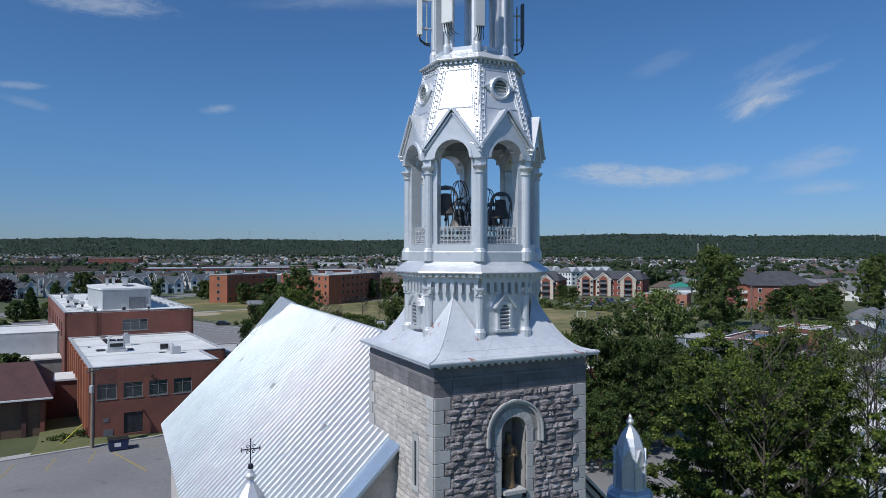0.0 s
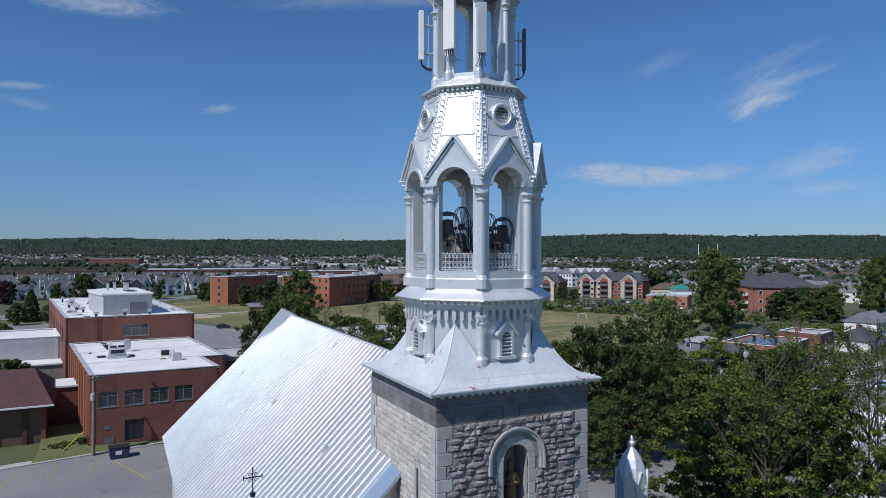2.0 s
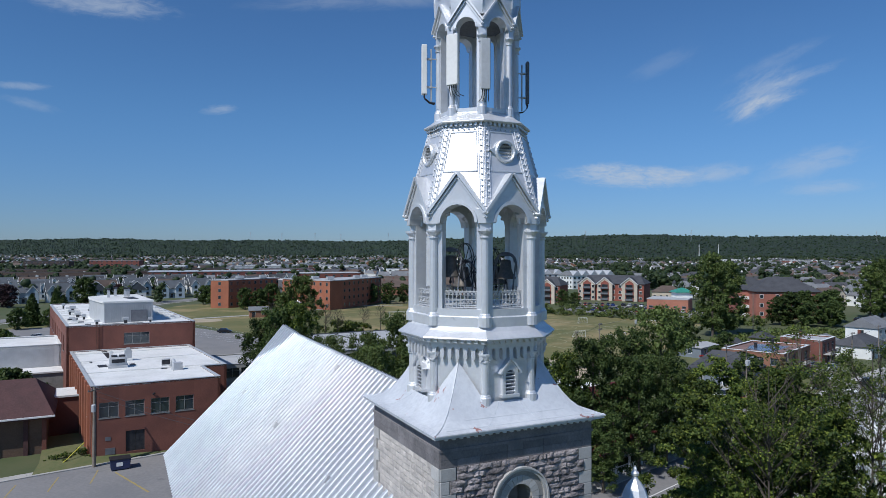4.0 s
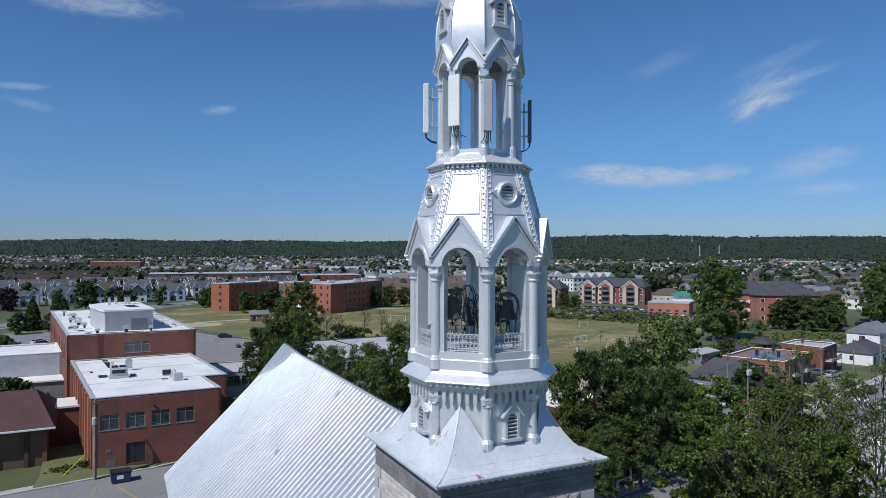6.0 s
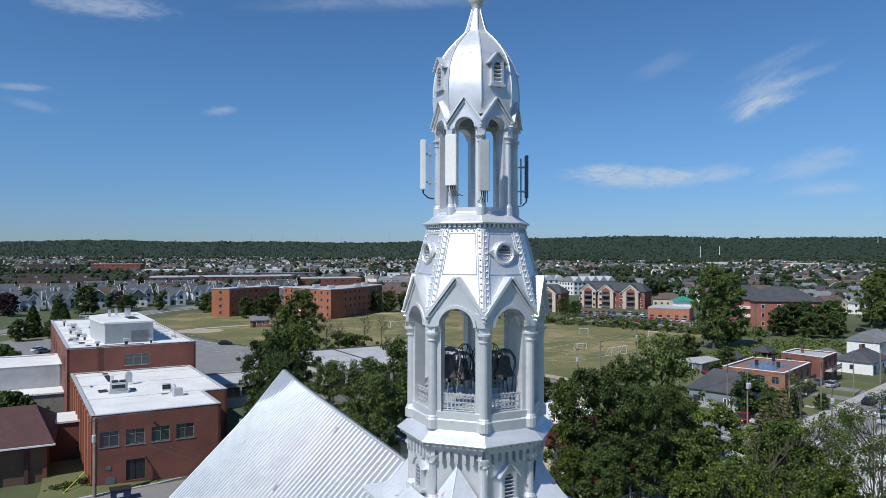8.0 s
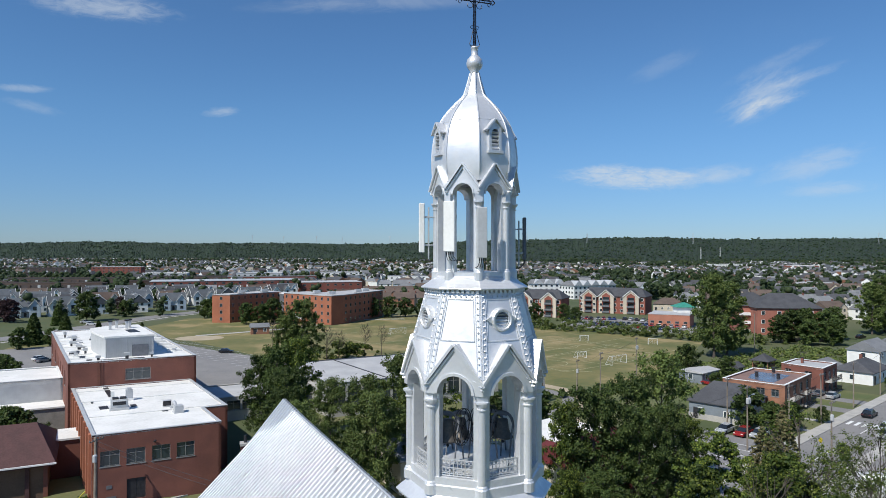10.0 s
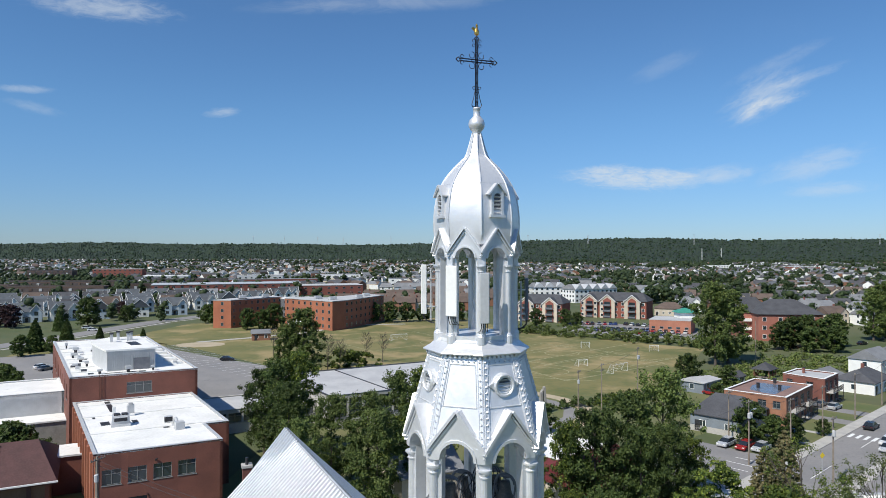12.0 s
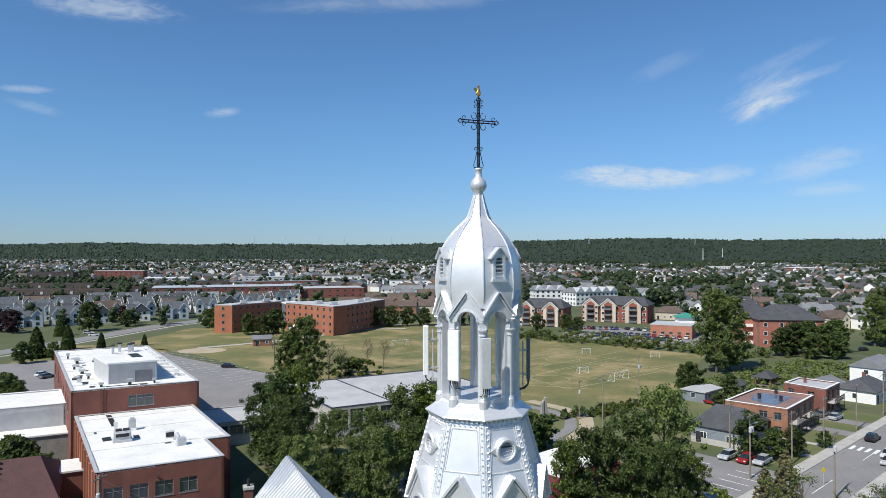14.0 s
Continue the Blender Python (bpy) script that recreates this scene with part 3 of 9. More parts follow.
# lower octagon with louvred gables
bm = bmesh.new()
lathe(bm, [(2.40, 20.3), (2.40, 22.85)], 8, 22.5)
low_stage = part("lower_stage", lifted(bm), SILVER, steeple)
around("column", lifted(column(2.40, 0.145, 20.66, 22.42, 0.36, 0.26)), SILVER, low_stage, half=True, smooth=False)
bm = bmesh.new()
ap = 2.40 * math.cos(radians(22.5))
box(bm, -0.94, -ap - 0.215, 22.60, 0.94, -ap + 0.05, 22.86)
for i in range(7):
    x = -0.84 + 0.28 * i
    prism(bm, [(x - 0.068, 22.26), (x - 0.03, 22.18), (x + 0.03, 22.18), (x + 0.068, 22.26), (x + 0.068, 22.62), (x - 0.068, 22.62)],
          -ap - 0.21, -ap + 0.02)
    if i < 6:
        for sgn in (-1, 1):
            xm = x + 0.14
            prism(bm, [(xm + sgn * 0.068, 22.52), (xm + sgn * 0.068, 22.61), (xm + sgn * 0.02, 22.61)][::sgn], -ap - 0.209, -ap + 0.02)
around("arcaded_frieze", lifted(bm), SILVER, low_stage)


def louvre_window(hw, zb, zs, ztop, y, depth, slats):
    """Frame, gable hood and slats of a small louvred window in a wall at -y."""
    bm = bmesh.new()
    arch_wall(bm, hw + 0.10, hw, zb, zs, lambda x: zs + hw + 0.12, -y - depth, -y + 0.1, n=6)
    box(bm, -hw - 0.16, -y - depth - 0.05, zb - 0.10, hw + 0.16, -y + 0.1, zb)
    for sgn in (-1, 1):
        p, q = (sgn * (hw + 0.21), -y + 0.1, zs + 0.06), (0, -y + 0.1, ztop)
        slope_bar(bm, *((p, q) if sgn < 0 else (q, p)), 0.06, depth + 0.18)
    prism(bm, [(-hw - 0.1, zs + hw + 0.08), (hw + 0.1, zs + hw + 0.08), (0, ztop)], -y - depth + 0.02, -y + 0.1)
    bs = bmesh.new()
    box(bs, -hw, -y - 0.012, zb, hw, -y + 0.05, zs + hw)
    bl = bmesh.new()
    for i in range(slats):
        z = zb + 0.03 + (zs + hw - zb - 0.06) * i / slats
        m = Matrix.Translation((0, -y - depth * 0.5, z + 0.04)) @ Matrix.Rotation(radians(-38), 4, "X")
        box(bl, -hw, -depth * 0.45, -0.012, hw, depth * 0.45, 0.012, m)
    return bm, bs, bl


f1, f2, f3 = louvre_window(0.19, 20.98, 21.62, 22.20, ap, 0.16, 6)
frames = around("louvre_window", lifted(f1), SILVER, low_stage, (0, 2, 4, 6))
me2, me3 = mesh_of("backing", lifted(f2), LOUVRE), mesh_of("slats", lifted(f3), SILVER)
for k in (0, 2, 4, 6):
    shared("louvre_backing", me2, low_stage, spin(k))
    shared("louvre_slats", me3, low_stage, spin(k))


def cornice(R, z, rise, inner, teeth, name):
    bm = bmesh.new()
    lathe(bm, [(inner, z - 0.24), (R - 0.27, z - 0.20), (R - 0.24, z - 0.055), (R - 0.02, z - 0.04), (R, z), (R - 0.02, z + 0.03),
               (inner + (R - inner) * 0.45, z + rise * 0.50), (inner, z + rise)], 8, 22.5)
    c = part(name, lifted(bm), SILVER, steeple)
    a = (R - 0.09) * math.cos(radians(22.5))
    hw = (R - 0.12) * math.sin(radians(22.5))
    for i in range(teeth):
        bm = bmesh.new()
        x = -hw + 2 * hw * (i + 0.5) / teeth
        box(bm, x - hw / teeth * 0.5, -a, z - 0.15, x + hw / teeth * 0.5, -a + 0.2, z - 0.045)
        around("dentil", lifted(bm), SILVER, c)
    return c


cornice(2.95, 22.93, 0.46, 2.42, 9, "bell_stage_cornice")

# bell stage
bell_stage = thing("bell_stage", 0, 0, 0)
bell_stage.parent = steeple
AP = 2.44
bm = bmesh.new()
lathe(bm, [(2.52, 23.25), (2.52, 23.62), (2.46, 23.66), (2.46, 23.90)], 8, 22.5)
part("plinth", lifted(bm), SILVER, bell_stage)


def gable(bm, ap0, hw, ow, zb, zs, zval, zpeak, thick, back, bar, pier):
    """Two set-back piers, and over them the arch with its gable, pushed out flush with the capitals."""
    x1, rakes = hw * 1.05, []
    top = lambda x: zpeak - 0.04 - (zpeak - zval) * abs(x) / x1
    for s_ in (-1, 1):
        box(bm, min(s_ * ow, s_ * hw * 0.9), -ap0 + pier, zb, max(s_ * ow, s_ * hw * 0.9), -ap0 + pier + thick, zs)
    arch_wall(bm, hw, ow, zs - 0.03, zs, top, -ap0, -ap0 + pier + thick)
    for sgn in (-1, 1):
        p, q = (sgn * x1, -ap0 + back, zval - 0.02), (0, -ap0 + back, zpeak)
        b1, b2 = bmesh.new(), bmesh.new()
        slope_bar(b1, *((p, q) if sgn < 0 else (q, p)), bar, back + 0.13)
        p, q = (sgn * x1 * 0.98, -ap0 + 0.05, zval - 0.14), (0, -ap0 + 0.05, zpeak - 0.14)
        slope_bar(b2, *((p, q) if sgn < 0 else (q, p)), 0.06, 0.11)
        rakes += [b1, b2]
    bmesh.ops.remove_doubles(bm, verts=bm.verts, dist=0.001)
    return rakes


bm = bmesh.new()
rakes = gable(bm, AP, 1.005, 0.62, 23.7, 26.86, 27.14, 28.50, 0.40, 0.75, 0.09, 0.22)
around("gabled_arch", lifted(bm), SILVER, bell_stage)
for b_ in rakes:
    around("raking_moulding", lifted(b_), SILVER, bell_stage)
bm = bmesh.new()
for i in range(10):                                     # archivolt moulding
    a0, a1 = math.pi * i / 10, math.pi * (i + 1) / 10
    c = [(-r * math.cos(a), 26.86 + r * math.sin(a)) for r, a in ((0.62, a0), (0.62, a1), (0.72, a1), (0.72, a0))]
    prism(bm, c[::-1], -AP - 0.05, -AP + 0.02)
bmesh.ops.remove_doubles(bm, verts=bm.verts, dist=0.001)
around("archivolt", lifted(bm), SILVER, bell_stage)
around("column", lifted(column(2.42, 0.150, 23.32, 26.62, 0.45, 0.24)), SILVER, bell_stage, half=True)
bm = bmesh.new()
box(bm, -0.19, -2.52, 26.60, 0.19, -2.12, 26.98)
around("impost_block", lifted(bm), SILVER, bell_stage, half=True)
bm = bmesh.new()
lathe(bm, [(2.30, 27.72), (2.30, 27.80)], 8, 22.5)
part("belfry_ceiling", lifted(bm), LOUVRE, bell_stage, "dark boarded ceiling over the bells")

# pierced balustrade panels
bm = bmesh.new()
ry = -AP + 0.36
for z in (23.94, 24.02, 24.22, 24.50):
    box(bm, -0.61, ry - 0.018, z - 0.016, 0.61, ry + 0.018, z + 0.016)
for i in range(9):
    x = -0.56 + 0.14 * i
    box(bm, x - 0.011, ry - 0.011, 23.94, x + 0.011, ry + 0.011, 24.50)
    if i < 8:
        for zc, rr in ((24.41, 0.05), (24.12, 0.06)):
            ring = [(x + 0.07 + rr * math.cos(2 * math.pi * j / 8), ry, zc + rr * math.sin(2 * math.pi * j / 8)) for j in range(9)]
            tube(bm, ring, 0.012, 4)
        beam(bm, (x + 0.07, ry, 24.50), (x + 0.07, ry, 24.56), 0.022, 6, 0.008)
around("railing", lifted(bm), PALEGREY, bell_stage, label="pierced cast iron railing painted pale grey")

# tapered stage
bm = bmesh.new()
low16, top16 = [], []
for i in range(16):
    a = radians(22.5 * i)
    edge = i % 2 == 1
    zl = 27.20 if edge else 27.58
    rl, rt = (1.80 + 0.283 * (30.32 - zl)) * (1.0 if edge else math.cos(radians(22.5))), 1.80 * (1.0 if edge else math.cos(radians(22.5)))
    low16.append(bm.verts.new((rl * math.sin(a), -rl * math.cos(a), zl)))
    top16.append(bm.verts.new((rt * math.sin(a), -rt * math.cos(a), 30.32)))
for i in range(16):
    j = (i + 1) % 16
    bm.faces.new((low16[i], low16[j], top16[j], top16[i]))
taper = part("tapered_stage", lifted(bm), SILVER, steeple)
DR = 0.283


def on_taper(x, z, out=0.0):
    """A point of the front face of the tapered stage, x along its width at height z."""
    r = 1.80 + DR * (30.32 - z)
    return Vector((x, -r * math.cos(radians(22.5)) - out, z))


def half_face(z):
    return (1.80 + DR * (30.32 - z)) * math.sin(radians(22.5))


bm = bmesh.new()
for sgn in (-1, 1):
    z0, z1 = 27.40, 30.28
    c = []
    for z in (z0, z1):
        for dx in (0.0, -0.20):
            for o in (0.0, 0.03):
                c.append(on_taper(sgn * (half_face(z) + dx), z, o))
    v = [bm.verts.new(p) for p in c]
    for f in ((1, 3, 7, 5), (0, 1, 5, 4), (2, 6, 7, 3), (1, 0, 2, 3), (4, 5, 7, 6)):
        bm.faces.new([v[i] for i in f])
    for e in (0.03, 0.17):
        beam(bm, on_taper(sgn * (half_face(z0) - e), z0, 0.035), on_taper(sgn * (half_face(z1) - e), z1, 0.035), 0.018, 5)
    for i in range(14):
        z = z0 + 0.10 + 0.205 * i
        p = on_taper(sgn * (half_face(z) - 0.10), z, 0.03)
        m = Matrix.Translation(p) @ Matrix.Rotation(radians(90), 4, "X")
        lathe(bm, [(0.046, 0), (0.046, 0.02), (0.02, 0.05)], 4, m=m)
for zz in (30.04, 28.62):
    box(bm, -half_face(zz) + 0.24, on_taper(0, zz, 0.022).y, zz, half_face(zz) - 0.24, on_taper(0, zz, -0.05).y, zz + 0.035)
for i in range(5):
    m = Matrix.Translation(on_taper(-0.4 + 0.2 * i, 30.16, 0.005)) @ Matrix.Rotation(radians(90), 4, "X")
    lathe(bm, [(0.046, 0), (0.046, 0.02), (0.02, 0.05)], 4, m=m)
for sgn in (-1, 1):
    beam(bm, on_taper(sgn * (half_face(28.62) - 0.25), 28.62, 0.012), on_taper(sgn * (half_face(30.05) - 0.25), 30.05, 0.012), 0.016, 5)
bmesh.ops.recalc_face_normals(bm, faces=bm.faces)
around("studded_rib", lifted(bm), SILVER, taper)
bm = bmesh.new()
m = Matrix.Translation((0, -1.60, 29.36)) @ Matrix.Rotation(radians(90), 4, "X")
lathe(bm, [(0.42, 0), (0.42, 0.44), (0.38, 0.49), (0.34, 0.49), (0.31, 0.45), (0.27, 0.45), (0.27, 0.30)], 20, caps=False, m=m)
for sgn in (-1, 1):
    prism(bm, [(sgn * 0.38, 29.22), (sgn * 0.62, 29.38), (sgn * 0.38, 29.50)][::sgn], -2.02, -1.7)
ocs = around("round_vent", lifted(bm), SILVER, taper, (0, 2, 4, 6))
bm = bmesh.new()
lathe(bm, [(0.275, 0.28), (0.275, 0.30)], 20, m=m)
bl = bmesh.new()
for i in range(4):
    z = 29.36 - 0.19 + 0.12 * i
    hw = math.sqrt(max(0.01, 0.27 ** 2 - (z - 29.36) ** 2))
    box(bl, -hw, -0.05, -0.012, hw, 0.05, 0.012, Matrix.Translation((0, -1.96, z)) @ Matrix.Rotation(radians(-35), 4, "X"))
me2, me3 = mesh_of("vent_backing", lifted(bm), LOUVRE), mesh_of("vent_slats", lifted(bl), PALEGREY)
for k in (0, 2, 4, 6):
    shared("vent_backing", me2, taper, spin(k))
    shared("vent_slats", me3, taper, spin(k))

# lantern
cornice(2.02, 30.43, 0.34, 1.55, 8, "lantern_cornice")
lantern = thing("lantern", 0, 0, 0)
lantern.parent = steeple
bm = bmesh.new()
lathe(bm, [(1.56, 30.60), (1.56, 30.78), (1.44, 30.86), (1.44, 31.0)], 8, 22.5)
part("plinth", lifted(bm), SILVER, lantern)
bm = bmesh.new()
rakes = gable(bm, 1.48, 0.61, 0.36, 30.9, 33.83, 34.00, 34.86, 0.28, 0.35, 0.06, 0.13)
for i in range(10):
    a0, a1 = math.pi * i / 10, math.pi * (i + 1) / 10
    c = [(-r * math.cos(a), 33.83 + r * math.sin(a)) for r, a in ((0.36, a0), (0.36, a1), (0.42, a1), (0.42, a0))]
    prism(bm, c[::-1], -1.52, -1.47)
around("gabled_arch", lifted(bm), SILVER, lantern)
for b_ in rakes:
    around("raking_moulding", lifted(b_), SILVER, lantern)
around("column", lifted(column(1.46, 0.105, 30.72, 33.55, 0.40, 0.20)), SILVER, lantern, half=True)
bm = bmesh.new()
box(bm, -0.14, -1.56, 33.53, 0.14, -1.30, 33.9)
around("impost_block", lifted(bm), SILVER, lantern, half=True)
bm = bmesh.new()
lathe(bm, [(1.40, 34.28), (1.40, 34.34)], 8, 22.5)
part("lantern_ceiling", lifted(bm), LOUVRE, lantern)

# dome, neck and finial
DOME = [(1.52, 34.30), (1.58, 34.60), (1.61, 34.95), (1.61, 35.35), (1.57, 35.75), (1.49, 36.15), (1.35, 36.52), (1.14, 36.86), (0.87, 37.18),
        (0.61, 37.44), (0.44, 37.62), (0.36, 37.82), (0.27, 38.12), (0.20, 38.38), (0.17, 38.50)]
FINE = []
for i in range(len(DOME) - 1):
    p0, p1, p2, p3 = [Vector(DOME[min(max(k, 0), len(DOME) - 1)]) for k in range(i - 1, i + 3)]
    for t in (0.0, 0.25, 0.5, 0.75):
        FINE.append(tuple(0.5 * (2 * p1 + (p2 - p0) * t + (2 * p0 - 5 * p1 + 4 * p2 - p3) * t * t + (3 * p1 - p0 - 3 * p2 + p3) * t ** 3)))
FINE.append(DOME[-1])
bm = bmesh.new()
lathe(bm, FINE, 8, 22.5)
dome = part("dome", lifted(bm), SILVER, steeple, "bulging eight-sided sheet metal dome")
bm = bmesh.new()
tube(bm, [(0, -r - 0.005, z) for r, z in FINE[4:]], 0.028, 5)
around("dome_rib", lifted(bm), SILVER, dome, half=True)
bm = bmesh.new()
for z in (36.52,):
    r = [a for a, b in DOME if abs(b - z) < 0.02][0] + 0.008
    lathe(bm, [(r, z - 0.012), (r + 0.006, z), (r - 0.004, z + 0.012)], 8, 22.5, caps=False)
part("dome_seam", lifted(bm), SILVER, dome)
f1, f2, f3 = louvre_window(0.15, 35.36, 35.98, 36.46, 1.46, 0.10, 5)
around("dormer", lifted(f1), SILVER, dome, (0, 2, 4, 6))
me2, me3 = mesh_of("dormer_backing", lifted(f2), LOUVRE), mesh_of("dormer_slats", lifted(f3), SILVER)
for k in (0, 2, 4, 6):
    shared("dormer_backing", me2, dome, spin(k))
    shared("dormer_slats", me3, dome, spin(k))
bm = bmesh.new()
lathe(bm, [(0.17, 38.49), (0.19, 38.52), (0.17, 38.58), (0.26, 38.68), (0.31, 38.80), (0.31, 38.90), (0.27, 39.02), (0.18, 39.12), (0.13, 39.18),
           (0.13, 39.42), (0.15, 39.44), (0.13, 39.50)], 16)
part("finial", lifted(bm), SILVER, steeple, smooth=True)

# wrought iron cross with its gilded weathercock
cross = thing("steeple_cross", CHX, CHY, 39.48, CHT - 6, "black wrought iron cross with scrolls and a gilded cock", "cross")


def sweep(bm, pts, r, n=6):
    """One bent bar through the points."""
    pts = [Vector(p) for p in pts]
    rings = []
    for i, p in enumerate(pts):
        d = (pts[min(i + 1, len(pts) - 1)] - pts[max(i - 1, 0)]).normalized()
        q = d.to_track_quat("Z", "Y")
        rings.append([bm.verts.new(p + q @ Vector((r * math.cos(2 * math.pi * k / n), r * math.sin(2 * math.pi * k / n), 0))) for k in range(n)])
    for a, b in zip(rings, rings[1:]):
        for k in range(n):
            bm.faces.new((a[k], a[(k + 1) % n], b[(k + 1) % n], b[k]))
    bm.faces.new(rings[0][::-1])
    bm.faces.new(rings[-1])


def scroll(bm, c, r, a0, a1, tube_r=0.013, n=8):
    tube(bm, [(c[0] + r * (1 - 0.35 * i / n) * math.cos(radians(a0 + (a1 - a0) * i / n)), 0,
               c[1] + r * (1 - 0.35 * i / n) * math.sin(radians(a0 + (a1 - a0) * i / n))) for i in range(n + 1)], tube_r, 4)


bm = bmesh.new()
for x in (-0.045, 0.045):
    beam(bm, (x, 0, 0), (x, 0, 2.62), 0.022, 5)
for i in range(7):
    beam(bm, (-0.05, 0, 0.2 + 0.38 * i), (0.05, 0, 0.2 + 0.38 * i), 0.016, 4)
beam(bm, (0, 0, 0), (0, 0, 2.95), 0.014, 5)
part("shaft", bm, BLACK, cross)
bm = bmesh.new()
for z in (1.74, 1.83):
    beam(bm, (-0.68, 0, z), (0.68, 0, z), 0.022, 5)
for sgn in (-1, 1):
    for dz in (-1, 1):
        tube(bm, [(sgn * 0.66, 0, 1.785), (sgn * 0.74, 0, 1.785 + dz * 0.09), (sgn * 0.84, 0, 1.785)], 0.020, 4)
    for i in range(3):
        beam(bm, (sgn * (0.2 + 0.2 * i), 0, 1.74), (sgn * (0.2 + 0.2 * i), 0, 1.83), 0.014, 4)
part("arm", bm, BLACK, cross)
bm = bmesh.new()
for sgn in (-1, 1):
    for dz in (-1, 1):
        scroll(bm, (sgn * 0.20, 1.785 + dz * 0.20), 0.14, 90 if sgn > 0 else 90, 90 + sgn * 300)
        scroll(bm, (sgn * 0.60, 1.785 + dz * 0.12), 0.08, 0, 300)
        scroll(bm, (sgn * 0.12, 2.45 + dz * 0.09), 0.07, 0, 300)
    scroll(bm, (sgn * 0.11, 0.75), 0.07, 0, 320)
    tube(bm, [(sgn * 0.05, 0, 0.72), (sgn * 0.12, 0, 0.40), (sgn * 0.20, 0, 0.12), (sgn * 0.16, 0, 0.03), (sgn * 0.08, 0, 0.06)], 0.015, 4)
tube(bm, [(-0.05, 0, 2.55), (-0.09, 0, 2.63), (0, 0, 2.72), (0.09, 0, 2.63), (0.05, 0, 2.55)], 0.02, 4)
part("scrollwork", bm, BLACK, cross)
bm = bmesh.new()
lathe(bm, [(0.02, 2.74), (0.09, 2.80), (0.10, 2.88), (0.06, 2.98), (0.035, 3.06), (0.05, 3.12), (0.01, 3.20)], 10)
prism(bm, [(-0.04, 2.86), (-0.22, 3.00), (-0.14, 3.08), (-0.02, 2.98)][::-1], -0.012, 0.012)
part("weathercock", bm, GOLD, cross, "small gilded weathercock")

# bells in their iron stands


def church_xy(u, v):
    """World place of local church coordinates."""
    c, s = math.cos(radians(CHT)), math.sin(radians(CHT))
    return CHX + u * c - v * s, CHY + u * s + v * c


bell_frame = thing("belfry_floor", CHX, CHY, 23.62, CHT, "grey sheet floor of the open belfry", "floor", kind="structure")
bm = bmesh.new()
lathe(bm, [(2.05, -0.06), (2.05, 0.04)], 8, 22.5)
part("deck", bm, GREYMEM, bell_frame)
BELLS = ((-1.42, -0.60, 0.42, 25.74, -28), (0.74, -0.84, 0.38, 25.58, 150), (-0.10, 0.95, 0.42, 25.30, -20), (1.15, 0.55, 0.36, 25.30, 160))
for bx, by, br, bz, turn in BELLS:
    px, py = church_xy(bx, by)
    bell = thing("bell", px, py, bz, turn, "weathered bronze church bell in an iron stand beside a black wheel", "bell", "bells in the belfry")
    bm = bmesh.new()
    lathe(bm, [(0.02, 0), (br * 0.45, -0.02), (br * 0.52, -0.12), (br * 0.58, -br * 0.9), (br * 0.72, -br * 1.35), (br * 0.98, -br * 1.72),
               (br, -br * 1.85), (br * 0.9, -br * 1.85), (br * 0.62, -br * 1.3), (br * 0.45, -0.2)], 20, caps=False)
    part("bell_body", bm, BRONZE, bell, smooth=True)
    bm = bmesh.new()
    beam(bm, (0, 0, -0.1), (0, 0, -br * 2.2), 0.025, 6)
    lathe(bm, [(0.01, -br * 2.42), (0.06, -br * 2.30), (0.055, -br * 2.2), (0.01, -br * 2.1)], 8)
    part("clapper", bm, BLACK, bell)
    bm = bmesh.new()                                        # arched yoke over the bell
    arc = [(1.02 * br * math.cos(math.pi * i / 8), 0, -0.10 + 0.34 * math.sin(math.pi * i / 8)) for i in range(9)]
    sweep(bm, arc, 0.055)
    part("yoke", bm, LOUVRE, bell)
    part("headstock", boxed(-br * 0.5, -0.07, 0.12, br * 0.5, 0.07, 0.24, 0.02), LOUVRE, bell)
    for sx_ in (-1, 1):                                     # side stands
        bm = bmesh.new()
        for sy_ in (-1, 1):
            tube(bm, [(sx_ * br * 1.08, 0, -0.05), (sx_ * br * 1.08, sy_ * 0.22, -0.8), (sx_ * br * 1.1, sy_ * 0.48, 23.66 - bz)], 0.032, 5)
        part("stand", bm, LOUVRE, bell)
    bm = bmesh.new()
    wx, wr = br * 1.30, 0.64
    for k in (0, 1):
        ring = [(wx + 0.09 * k, wr * math.cos(2 * math.pi * i / 22), wr * math.sin(2 * math.pi * i / 22) - 0.22) for i in range(23)]
        tube(bm, ring, 0.017, 5)
    for i in range(4):
        a0 = math.pi * i / 4 + 0.3
        beam(bm, (wx + 0.045, wr * math.cos(a0), wr * math.sin(a0) - 0.22), (wx + 0.045, -wr * math.cos(a0), -wr * math.sin(a0) - 0.22), 0.015, 4)
    beam(bm, (br * 1.0, 0, -0.22), (wx + 0.16, 0, -0.22), 0.035, 6)
    part("wheel", bm, BLACK, bell)

# mobile antennas on the lantern


